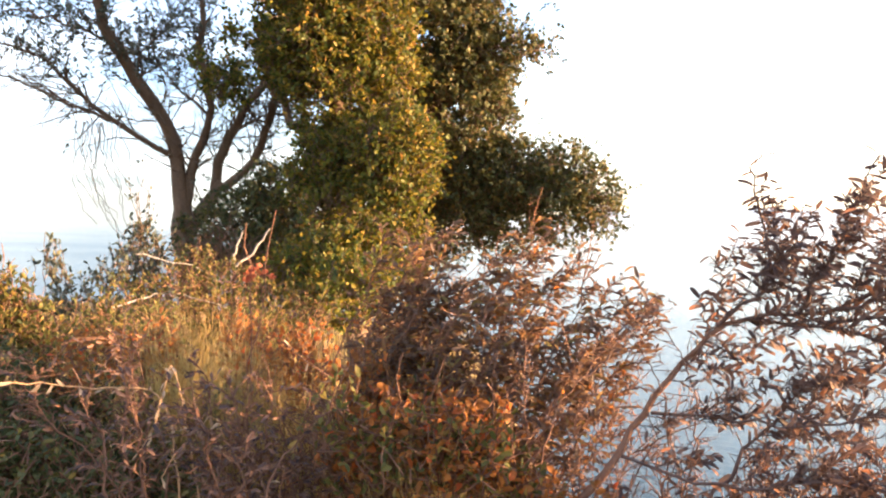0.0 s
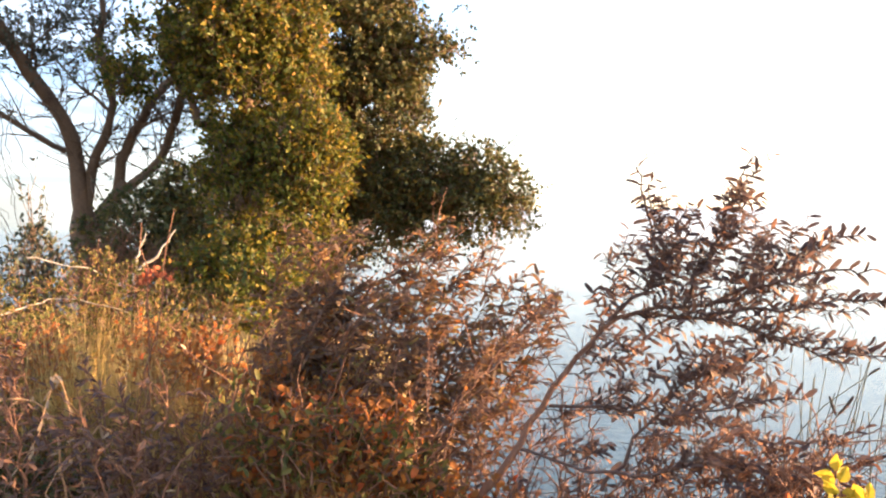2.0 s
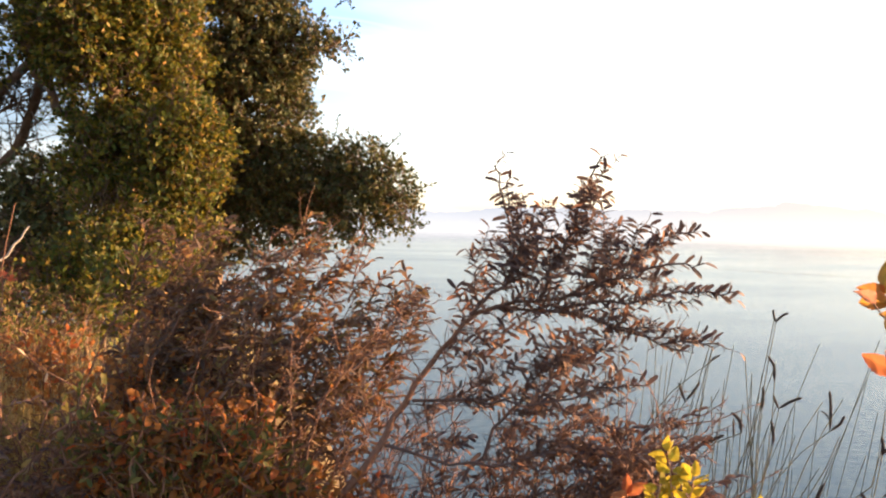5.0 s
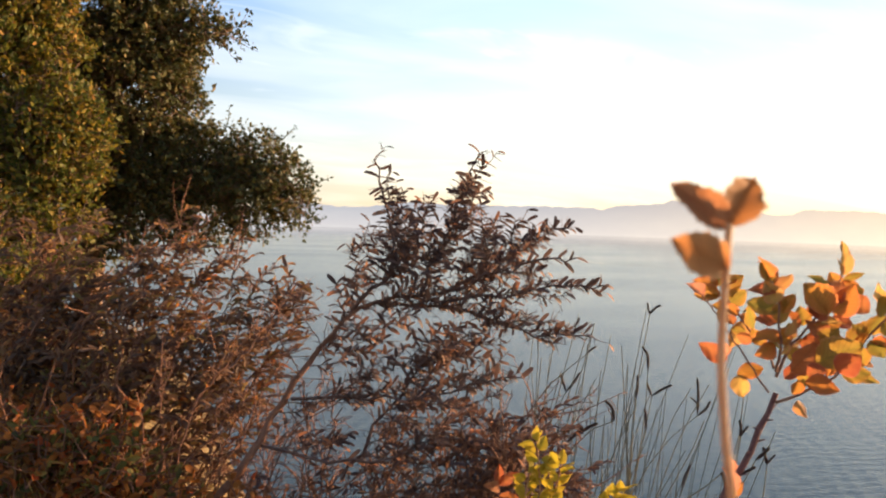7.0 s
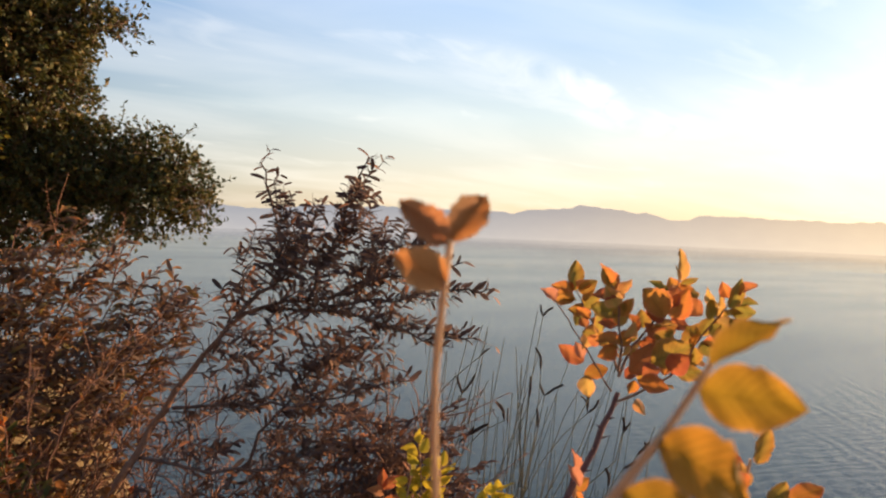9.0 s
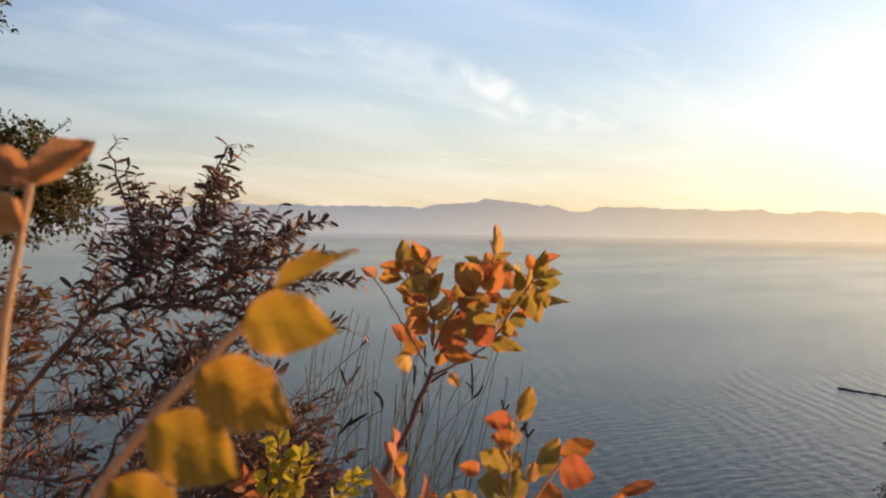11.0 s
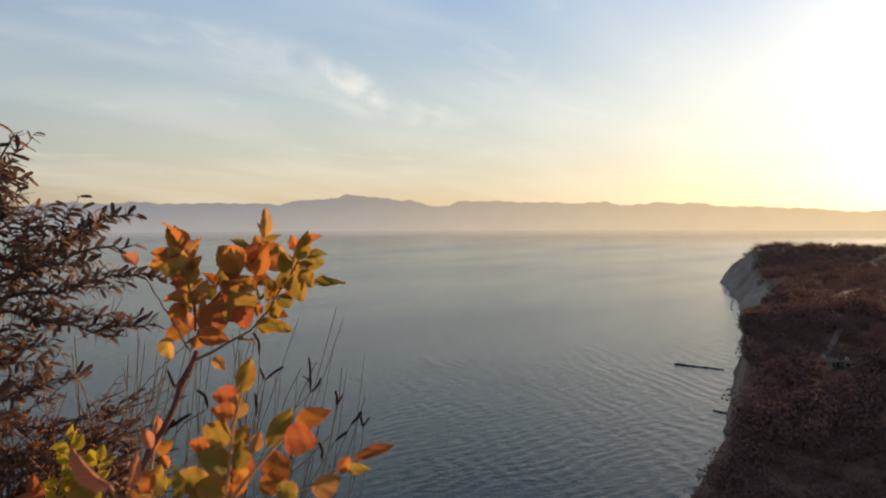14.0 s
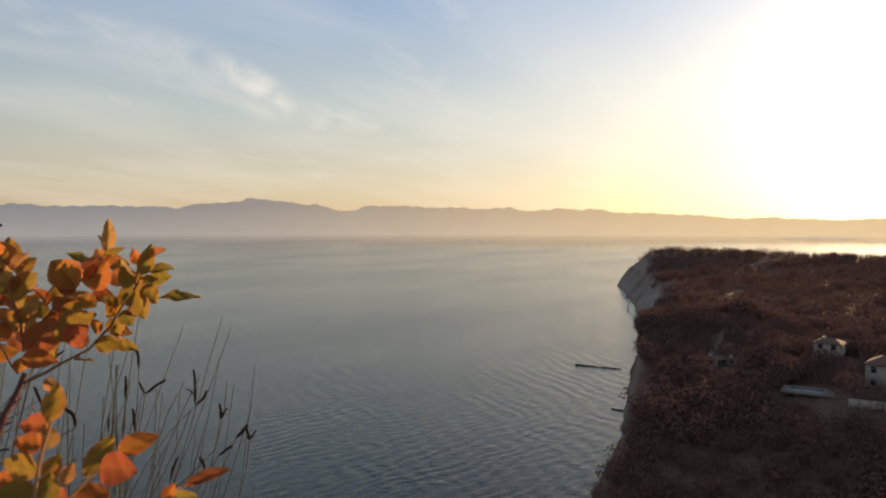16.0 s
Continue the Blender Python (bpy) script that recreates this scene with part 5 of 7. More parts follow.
def bare_thorn_twigs():
    """Leafless twigs with long straight thorns that stick out past the bushes."""
    rng = np.random.RandomState(63)
    for pts in (((0.299, 1.922, 0.852), (0.364, 1.956, 1.007), (0.459, 1.961, 1.115), (0.535, 1.955, 1.191), (0.609, 1.947, 1.3)),
                ((0.257, 1.93, 0.714), (0.266, 1.974, 0.834), (0.25, 2.021, 0.987), (0.258, 2.055, 1.15)),
                ((0.42, 1.93, 0.8), (0.5, 1.94, 0.92), (0.535, 1.93, 1.02), (0.6, 1.92, 1.09)),
                ((0.55, 1.88, 0.8), (0.6, 1.87, 0.9), (0.7, 1.84, 0.98), (0.735, 1.83, 1.06)),
                ((0.7, 1.8, 0.72), (0.8, 1.78, 0.8), (0.92, 1.74, 0.83), (1.02, 1.7, 0.9)),
                ((0.62, 1.86, 0.99), (0.6, 1.87, 1.08), (0.56, 1.88, 1.16), (0.55, 1.88, 1.21)),
                ((0.68, 1.86, 1.1), (0.65, 1.87, 1.17), (0.6, 1.88, 1.24)),
                ((0.36, 2.0, 0.7), (0.42, 1.98, 0.82), (0.4, 1.97, 0.93), (0.44, 1.96, 1.02))):
        e = thing("thorn_twig", "bare crooked twig with long straight thorns", "twig", group="bare thorn twigs")
        foot = np.array(pts[0])
        low = np.array([foot[0] - 0.05, foot[1] + 0.1, float(ground_z(foot[:1], foot[1:2] + 0.1)[0]) - 0.05])
        g = Geo()
        p = limb(g, rng, [low, (low + foot) / 2, *pts], 0.0042, 0.0012, 34, 6, 0.004)
        part("stem", g, M_TWIG, e)
        q = p[12:]
        k = rng.randint(0, len(q) - 2, 11)
        d = unit(unit(q[k + 1] - q[k]) * 0.5 + dirs(rng, 11, (0.2, -0.1, 0.1)) * np.array([1, 0.6, 1]))
        ends = q[k] + d * rng.uniform(0.06, 0.15, (11, 1))
        mids = (q[k] + ends) / 2 + rng.normal(size=ends.shape) * 0.006
        for c in range(11):
            tw = Geo()
            sticks(tw, q[k[c:c + 1]], mids[c:c + 1], ends[c:c + 1], 0.0017, 0.0007, 4)
            part("side_twig", tw, M_TWIG, e)
        th = Geo()
        thorns(th, rng, q[k], mids, ends, 3, 0.034)
        thorns(th, rng, q[:-1], (q[:-1] + q[1:]) / 2, q[1:], 1, 0.045)
        part("thorn", th, M_TWIG, e, kind="stuff")


def pale_shoots():
    """Single arching shoots in front of the undergrowth, with pale curled leaves."""
    rng = np.random.RandomState(65)
    for pts, n, r0 in ((((-0.827, 1.972, 0.983), (-0.905, 1.833, 1.022), (-0.983, 1.743, 1.054), (-1.033, 1.659, 1.075)), 15, 0.0034),
                       (((-0.79, 2.002, 1.047), (-0.775, 1.902, 0.974), (-0.781, 1.859, 0.914), (-0.802, 1.83, 0.853)), 11, 0.0026),
                       (((-0.674, 2.006, 0.898), (-0.689, 1.934, 0.862), (-0.717, 1.882, 0.838), (-0.742, 1.83, 0.785)), 11, 0.0026),
                       (((-0.472, 1.884, 0.701), (-0.451, 1.922, 0.783), (-0.406, 2.005, 0.838), (-0.323, 2.103, 0.941)), 8, 0.007),
                       (((-0.326, 2.115, 0.991), (-0.406, 2.115, 1.051), (-0.497, 2.16, 1.111)), 6, 0.004)):
        e = thing("thorn_shoot", "arching pale thorn shoot with a few curled leaves", "shoot", group="thorn shoots")
        g = Geo()
        foot = np.array(pts[0])
        low = np.array([foot[0] + 0.12, foot[1] + 0.05, float(ground_z(foot[:1], foot[1:2])[0]) - 0.05])
        p = limb(g, rng, [low, low * 0.4 + foot * 0.6 + np.array([0.03, 0, 0.08]), *pts], r0 * 1.3, 0.0014, 30, 6, 0.003)
        part("stem", g, M_PALE if r0 < 0.0035 else M_TWIG, e)
        q = p[12:][np.linspace(0, 17, n).astype(int)]
        t = unit(np.gradient(q, axis=0))
        d = unit(t * 0.5 + np.array([0, -0.1, -0.55]) + rng.normal(size=q.shape) * 0.4)
        single_leaves(e, q, d, dirs(rng, n, (0.2, -0.8, 0.5), 0.4), 0.036 * rng.uniform(0.7, 1.2, n), PALE_LEAF)


def low_thorns():
    thorn_bush("low tangle of thorny twigs with small purple-brown leaves", 39, (0.95, 2.0, -0.3), 0.6,
               [(0.52, 2.03, 0.94, 0.08), (0.62, 1.94, 0.88, 0.1), (0.71, 1.83, 0.78, 0.1), (0.54, 1.93, 0.8, 0.11), (0.45, 1.93, 0.7, 0.11), (0.74, 1.85, 0.84, 0.12), (0.91, 1.75, 0.88, 0.12), (1.05, 1.67, 0.85, 0.11), (0.84, 1.73, 0.78, 0.14), (0.62, 1.88, 0.72, 0.12),
                (1.15, 1.59, 0.78, 0.1), (0.71, 1.92, 0.94, 0.09), (1.1, 1.55, 0.92, 0.09), (1.16, 1.5, 0.86, 0.1), (1.05, 1.52, 0.84, 0.1), (1.0, 1.56, 0.95, 0.08), (1.19, 1.45, 0.86, 0.08), (1.1, 1.53, 0.98, 0.06), (1.2, 1.37, 0.8, 0.08),
                (1.06, 1.4, 0.85, 0.09), (1.0, 1.5, 0.9, 0.1), (0.89, 1.55, 0.92, 0.1), (1.24, 1.6, 0.83, 0.07),
                (1.13, 1.51, 1.0, 0.07), (1.2, 1.46, 0.94, 0.07), (1.22, 1.44, 0.88, 0.06), (1.1, 1.5, 0.93, 0.08), (1.02, 1.53, 1.0, 0.07)],
               88, 25, 0.1, 6, 0.036, 0.011, (0.5, -0.1, 0.03), M_DUSK, DUSK_LEAF, 160, 0.58, lambda p: np.clip(0.2 + 1.5 * (p[:, 0] - 0.6), 0.2, 1.0), 130, 0.004)


def reeds():
    """Thin stalks, some with dark seed heads."""
    rng = np.random.RandomState(71)

    def clump(cx, cy, n, lo, hi, r, heads, label, fan):
        e = thing("grass_clump", label, "grass", group="tall grass clumps")
        for k in range(n):
            bx, by = cx + rng.normal() * r, cy + rng.normal() * r * 0.6
            bz = float(ground_z(np.array([bx]), np.array([by]))[0]) - 0.02
            tz = rng.uniform(lo, hi)
            lean = np.array([rng.normal() * fan + 0.2, rng.normal() * fan * 0.6])
            top = np.array([bx + lean[0], by + lean[1], tz])
            mid = np.array([bx + lean[0] * 0.3, by + lean[1] * 0.3, bz * 0.45 + tz * 0.55])
            p = spline([(bx, by, bz), mid, top], 9)
            g = Geo()
            tube(g, p, 0.0034, 0.0016, 4)
            stalk = part("stalk", g, M_REED, e)
            if rng.uniform() < heads:
                d = unit(p[-1] - p[-3])
                for q in range(1 if rng.uniform() < 0.35 else 2):
                    at = p[-1] if q == 0 else p[-2]
                    bend = unit(d * 0.9 + rng.normal(size=3) * (0.4 + 0.2 * q) + np.array([0.5 if q == 0 else -0.3, 0, 0.25]))
                    h = Geo()
                    line = spline([at, at + d * 0.022 + bend * 0.018, at + d * 0.03 + bend * 0.062 + np.array([0.01, 0, -0.006])], 9)
                    tube(h, line[:3], 0.0018, 0.005, 6)
                    tube(h, line[2:8], 0.005, 0.0046, 6, 0.18, rng)
                    tube(h, line[7:], 0.0046, 0.0012, 6)
                    part("seed_head", h, M_SEED, stalk, "dark brown curved seed head")

    clump(1.45, 2.1, 46, 0.55, 1.2, 0.13, 0.04, "clump of thin grey-green grass stalks", 0.34)
    clump(1.72, 2.0, 15, 0.5, 1.05, 0.08, 0.1, "clump of thin grey stalks", 0.28)
    clump(2.05, 2.15, 26, 0.3, 0.85, 0.08, 0.0, "fan of thin bare grass stalks", 0.2)
    e = thing("grass_clump", "fan of thin stalks with black curved seed heads in pairs", "grass", group="tall grass clumps")

    def stalk(path, heads):
        """One stalk through given points, with its seed heads from base to tip."""
        p = np.array(path)
        low = p[0] + (p[0] - p[1]) * 0.5
        low[2] = min(float(ground_z(low[:1], low[1:2])[0]) - 0.02, p[0][2] - 0.1)
        g = Geo()
        tube(g, spline([low, *p], 16), 0.0036, 0.0016, 5)
        st = part("stalk", g, M_REED, e)
        for a, b in heads:
            a, b = np.array(a), np.array(b)
            ln = np.linalg.norm(b - a)
            bow = np.array([rng.uniform(-0.12, 0.2), 0, rng.uniform(0.0, 0.15)]) * ln
            line = spline([a, (a + b) / 2 + bow, b], 11)
            r = min(0.0058, ln * 0.09)
            h = Geo()
            tube(h, line[:3], 0.0016, r, 7)
            tube(h, line[2:10], r, r * 0.92, 7, 0.16, rng)
            tube(h, line[9:], r * 0.92, 0.0012, 7)
            part("seed_head", h, M_SEED, st, "dark brown curved seed head")

    stalk(((1.990, 2.135, 0.439), (2.072, 2.222, 0.756), (2.173, 2.269, 1.131)), (((2.173, 2.269, 1.131), (2.161, 2.273, 1.182)), ((2.173, 2.269, 1.131), (2.202, 2.236, 1.173)),))
    stalk(((1.990, 2.135, 0.439), (2.026, 2.219, 0.713), (2.045, 2.284, 0.999)), ())
    stalk(((1.994, 2.132, 0.440), (2.027, 2.211, 0.692), (2.058, 2.255, 0.919)), ())
    stalk(((1.999, 2.128, 0.441), (2.076, 2.165, 0.678), (2.119, 2.201, 0.908)), (((2.119, 2.201, 0.908), (2.102, 2.226, 1.007)),))
    stalk(((1.964, 2.096, 0.457), (2.001, 2.139, 0.624), (2.040, 2.172, 0.808)), (((2.040, 2.172, 0.808), (2.047, 2.179, 0.898)),))
    stalk(((2.031, 2.163, 0.423), (2.100, 2.191, 0.621), (2.152, 2.209, 0.798)), (((2.152, 2.209, 0.798), (2.136, 2.224, 0.850)), ((2.152, 2.209, 0.798), (2.213, 2.157, 0.853)),))
    stalk(((1.938, 2.057, 0.475), (1.977, 2.073, 0.580), (2.021, 2.084, 0.702)), (((2.021, 2.084, 0.702), (2.023, 2.099, 0.787)),))
    stalk(((2.064, 2.196, 0.406), (2.200, 2.188, 0.588), (2.335, 2.139, 0.719)), (((2.335, 2.139, 0.719), (2.348, 2.163, 0.874)), ((2.340, 2.150, 0.763), (2.317, 2.167, 0.792)), ((2.337, 2.138, 0.719), (2.373, 2.110, 0.785)),))
    stalk(((2.083, 2.115, 0.416), (2.197, 2.139, 0.709), (2.269, 2.116, 0.843)), ())
    stalk(((2.067, 2.064, 0.429), (2.183, 2.067, 0.674), (2.286, 2.037, 0.874)), ())
    stalk(((1.966, 1.906, 0.504), (2.079, 1.888, 0.695), (2.119, 1.884, 0.788)), ())
    stalk(((1.519, 1.924, 0.663), (1.571, 1.843, 0.809), (1.622, 1.772, 0.864)), (((1.622, 1.772, 0.864), (1.599, 1.797, 0.925)), ((1.488, 1.841, 0.784), (1.533, 1.818, 0.841)), ((1.522, 1.828, 0.812), (1.574, 1.792, 0.854)),))
    stalk(((1.554, 2.305, 0.436), (1.705, 2.323, 0.642), (1.811, 2.332, 0.809)), (((1.811, 2.332, 0.809), (1.793, 2.352, 0.883)), ((1.811, 2.332, 0.809), (1.859, 2.310, 0.893)),))
    stalk(((1.373, 2.093, 0.560), (1.563, 2.100, 0.891), (1.729, 2.027, 1.057)), (((1.729, 2.027, 1.057), (1.695, 2.034, 1.034)),))
    stalk(((2.072, 1.682, 0.565), (2.119, 1.678, 0.659), (2.146, 1.670, 0.708)), (((2.146, 1.670, 0.708), (2.178, 1.641, 0.759)),))
    stalk(((1.937, 1.803, 0.536), (2.117, 1.755, 0.652), (2.227, 1.808, 0.894)), ())
    stalk(((1.757, 2.065, 0.479), (1.795, 2.135, 0.712), (1.812, 2.173, 0.872)), ())
    stalk(((1.789, 2.042, 0.483), (1.820, 2.087, 0.637), (1.845, 2.116, 0.766)), ())
    stalk(((1.882, 2.091, 0.452), (1.919, 2.141, 0.632), (1.958, 2.180, 0.833)), ())
    stalk(((2.100, 1.658, 0.400), (2.174, 1.663, 0.536), (2.242, 1.704, 0.673)), (((2.242, 1.704, 0.673), (2.261, 1.687, 0.710)), ((2.241, 1.703, 0.669), (2.236, 1.719, 0.732)),))
    stalk(((1.951, 1.666, 0.448), (2.037, 1.677, 0.613), (2.111, 1.709, 0.782)), (((2.111, 1.709, 0.782), (2.111, 1.715, 0.840)), ((2.111, 1.709, 0.782), (2.130, 1.693, 0.823)),))
    stalk(((1.879, 1.666, 0.472), (1.977, 1.650, 0.595), (2.041, 1.635, 0.683)), (((1.990, 1.651, 0.621), (1.988, 1.668, 0.689)), ((2.041, 1.635, 0.683), (2.076, 1.605, 0.717)),))


# near sprigs -----------------------------------------------------------------
def big_leaf(name, mat, teeth=12, fold=0.25, curl=0.15, shape=1.0, seed=0):
    """A unit leaf along x, 1 long and 1 wide, with a toothed edge, folded at the midrib and curled."""
    rng = np.random.RandomState(seed)
    nu, nv = 25, 7
    me = bpy.data.meshes.new(name)
    us = np.linspace(0, 1, nu)
    hw = 0.5 * (np.sin(np.pi * us ** (0.8 * shape)) ** 0.85)
    saw = 1 + 0.17 * (((us * teeth) % 1.0) - 0.5) * (us > 0.15)
    verts, uvs = [], []
    wav = rng.uniform(0, 6)
    for i, u in enumerate(us):
        for j in range(nv):
            v = j / (nv - 1) * 2 - 1
            y = v * hw[i] * (saw[i] if abs(v) == 1 else 1)
            z = fold * abs(y) - curl * u * u + 0.035 * math.sin(9 * u + wav + 2 * v) * abs(v) + 0.02 * math.sin(17 * u - wav + 5 * v)
            verts.append((u, y, z))
            uvs.append((u, 0.5 + 0.5 * v))
    faces = [(i * nv + j, (i + 1) * nv + j, (i + 1) * nv + j + 1, i * nv + j + 1) for i in range(nu - 1) for j in range(nv - 1)]
    me.from_pydata(verts, [], faces)
    uv = me.uv_layers.new(name="UVMap")
    for lp in me.loops:
        uv.data[lp.index].uv = uvs[lp.vertex_index]
    me.polygons.foreach_set("use_smooth", np.ones(len(faces), bool))
    me.materials.append(mat)
    return me


def set_leaf(parent, mesh, base, tip, wide, face, name="leaf"):
    b, t = Vector(base), Vector(tip)
    x = t - b
    ln = x.length
    x.normalize()
    z = Vector(face)
    z = (z - x * z.dot(x)).normalized()
    y = z.cross(x)
    ob = new(name, mesh)
    ob.parent = parent
    ob.matrix_basis = Matrix.Translation(b) @ Matrix((x * ln, y * wide, z * ln)).transposed().to_4x4()
    return ob


def twig_leaves(parent, rng, path, meshes, every, length, ratio, out=0.9, start=0.2, up=(0, 0, 0.3), end=True):
    p = spline(path, 40)
    seg = np.linalg.norm(np.diff(p, axis=0), axis=1).sum()
    n = max(2, int(seg * (1 - start) / every))
    for k in range(n):
        s = (start + (1 - start) * (k + 0.5) / n) * 39
        i = min(int(s), 38)
        q, t = p[i], unit(p[i + 1] - p[i])
        side = unit(np.cross(t, [0.4, 0.8, 0.1])) * (1 if k % 2 else -1)
        d = unit(t * 0.6 + side * out + rng.normal(size=3) * 0.45 + np.array(up))
        ln = length * rng.uniform(0.7, 1.2)
        base = q + d * 0.006
        set_leaf(parent, meshes[rng.randint(len(meshes))], base, base + d * ln, ln * ratio * rng.uniform(0.85, 1.15), dirs(rng, 1, (-0.4, -0.6, 0.6))[0])
    if end:
        t = unit(p[-1] - p[-3])
        set_leaf(parent, meshes[0], p[-1], p[-1] + t * length, length * ratio * 0.8, dirs(rng, 1, (-0.5, -0.8, 0.2))[0])


def leaf_row(parent, rng, meshes, rows):
    """Leaves one by one: kind, base, tip, width; each turned a little its own way."""
    for kind, base, tip, wide in rows:
        b, t = np.array(base), np.array(tip)
        set_leaf(parent, meshes[kind], b, b + (t - b) * 1.14, wide * 1.22, dirs(rng, 1, (-0.45, -0.85, 0.35), 0.28)[0])


def autumn_kinds():
    return [big_leaf("leaf", m, 16, f, c, s, q) for q, (m, f, c, s) in enumerate(((M_OLIVE, 0.3, 0.15, 1.0), (M_ORANGE, 0.45, 0.2, 0.95), (M_OLIVE, 0.2, -0.15, 1.05), (M_ORANGE, 0.55, 0.1, 1.1), (M_RUSSET, 0.35, 0.2, 1.0), (M_AMBER, 0.4, 0.12, 0.95), (M_BLUSH, 0.6, 0.25, 1.0)))]


def orange_shrub():
    rng = np.random.RandomState(81)
    kinds = autumn_kinds()
    e = thing("autumn_shrub", "young shrub with purple stem and orange-green autumn leaves", "shrub")
    wood = Geo()
    limb(wood, rng, [(0.74, 0.56, -0.05), (0.75, 0.56, 0.7), (0.791, 0.543, 1.134), (0.808, 0.538, 1.189), (0.832, 0.532, 1.234), (0.855, 0.525, 1.284), (0.866, 0.524, 1.312)], 0.007, 0.0032, 34, 9, 0.0012)
    part("stem", wood, M_STEMR, e)
    line = spline([(0.75, 0.56, 0.7), (0.791, 0.543, 1.134), (0.808, 0.538, 1.189), (0.832, 0.532, 1.234), (0.855, 0.525, 1.284), (0.866, 0.524, 1.312)], 60)[24:-2:2]
    for k, q in enumerate(line):
        out = unit(np.array([math.cos(k * 2.4) * 0.9, -0.3 + math.sin(k * 2.4) * 0.5, 0.25]))
        th = Geo()
        sticks(th, (q + out * 0.003)[None], (q + out * 0.0075)[None], (q + out * 0.0125)[None], np.array([0.0018]), np.array([0.0003]), 5)
        part("thorn", th, M_STEMR, e)

    def twig(r, *pts):
        if r > 0.0029:
            twig_leaves(e, rng, pts, [kinds[q] for q in (1, 3, 5, 0, 1, 4, 2)], 0.011, 0.026, 0.72, 0.9, 0.1, end=False)
        limb(None, rng, pts, r * 0.6, 0.0008, 16, 6, 0.0008, None, ("twig", M_TWIGR, e))

    twig(0.003, (0.869, 0.531, 1.339), (0.887, 0.561, 1.360), (0.899, 0.594, 1.372), (0.915, 0.639, 1.396), (0.920, 0.665, 1.420))
    leaf_row(e, rng, kinds, (
        (2, (0.928, 0.676, 1.418), (0.924, 0.678, 1.457), 0.0231), (1, (0.922, 0.673, 1.418), (0.897, 0.685, 1.426), 0.0164), (3, (0.909, 0.654, 1.408), (0.888, 0.675, 1.408), 0.0224),
        (0, (0.930, 0.645, 1.385), (0.910, 0.663, 1.395), 0.0243), (0, (0.922, 0.664, 1.419), (0.942, 0.650, 1.432), 0.0179), (2, (0.925, 0.655, 1.396), (0.942, 0.646, 1.412), 0.0219),
        (5, (0.917, 0.621, 1.379), (0.906, 0.628, 1.346), 0.0221), (4, (0.910, 0.631, 1.372), (0.909, 0.641, 1.384), 0.0127), (2, (0.937, 0.669, 1.388), (0.928, 0.673, 1.371), 0.0166)))
    twig(0.003, (0.867, 0.526, 1.336), (0.858, 0.514, 1.369), (0.847, 0.509, 1.403), (0.846, 0.514, 1.432), (0.841, 0.520, 1.441))
    leaf_row(e, rng, kinds, (
        (3, (0.850, 0.523, 1.430), (0.848, 0.536, 1.458), 0.0193), (4, (0.838, 0.506, 1.428), (0.823, 0.527, 1.432), 0.0155), (2, (0.849, 0.511, 1.408), (0.832, 0.535, 1.411), 0.0219),
        (4, (0.854, 0.515, 1.394), (0.840, 0.531, 1.398), 0.0179), (1, (0.839, 0.500, 1.377), (0.827, 0.523, 1.380), 0.0196), (3, (0.848, 0.513, 1.370), (0.832, 0.521, 1.358), 0.0186),
        (5, (0.859, 0.521, 1.422), (0.865, 0.523, 1.435), 0.0076), (1, (0.857, 0.513, 1.369), (0.863, 0.513, 1.387), 0.0153)))
    twig(0.0022, (0.862, 0.530, 1.311), (0.853, 0.565, 1.354), (0.845, 0.593, 1.389), (0.834, 0.609, 1.414))
    leaf_row(e, rng, kinds, (
        (6, (0.836, 0.610, 1.412), (0.827, 0.624, 1.428), 0.0154), (4, (0.957, 0.683, 1.313), (0.932, 0.705, 1.331), 0.0222), (6, (0.938, 0.669, 1.321), (0.935, 0.675, 1.342), 0.0150),
        (3, (0.848, 0.564, 1.325), (0.870, 0.550, 1.334), 0.0166), (5, (0.844, 0.556, 1.327), (0.849, 0.556, 1.302), 0.0186)))
    twig(0.0034, (0.870, 0.528, 1.329), (0.884, 0.522, 1.366), (0.904, 0.512, 1.394), (0.938, 0.515, 1.420), (0.966, 0.524, 1.446))
    leaf_row(e, rng, kinds, (
        (3, (0.911, 0.497, 1.404), (0.896, 0.514, 1.434), 0.0314), (4, (0.911, 0.498, 1.401), (0.897, 0.508, 1.408), 0.0171), (5, (0.964, 0.522, 1.445), (0.970, 0.527, 1.482), 0.0136),
        (1, (0.963, 0.528, 1.431), (0.958, 0.532, 1.447), 0.0160), (0, (0.960, 0.519, 1.440), (0.972, 0.504, 1.449), 0.0083), (3, (0.956, 0.521, 1.429), (0.970, 0.509, 1.437), 0.0120),
        (1, (0.933, 0.507, 1.402), (0.943, 0.493, 1.433), 0.0264), (4, (0.961, 0.509, 1.420), (0.973, 0.495, 1.407), 0.0202), (4, (0.940, 0.516, 1.392), (0.959, 0.504, 1.393), 0.0186)))
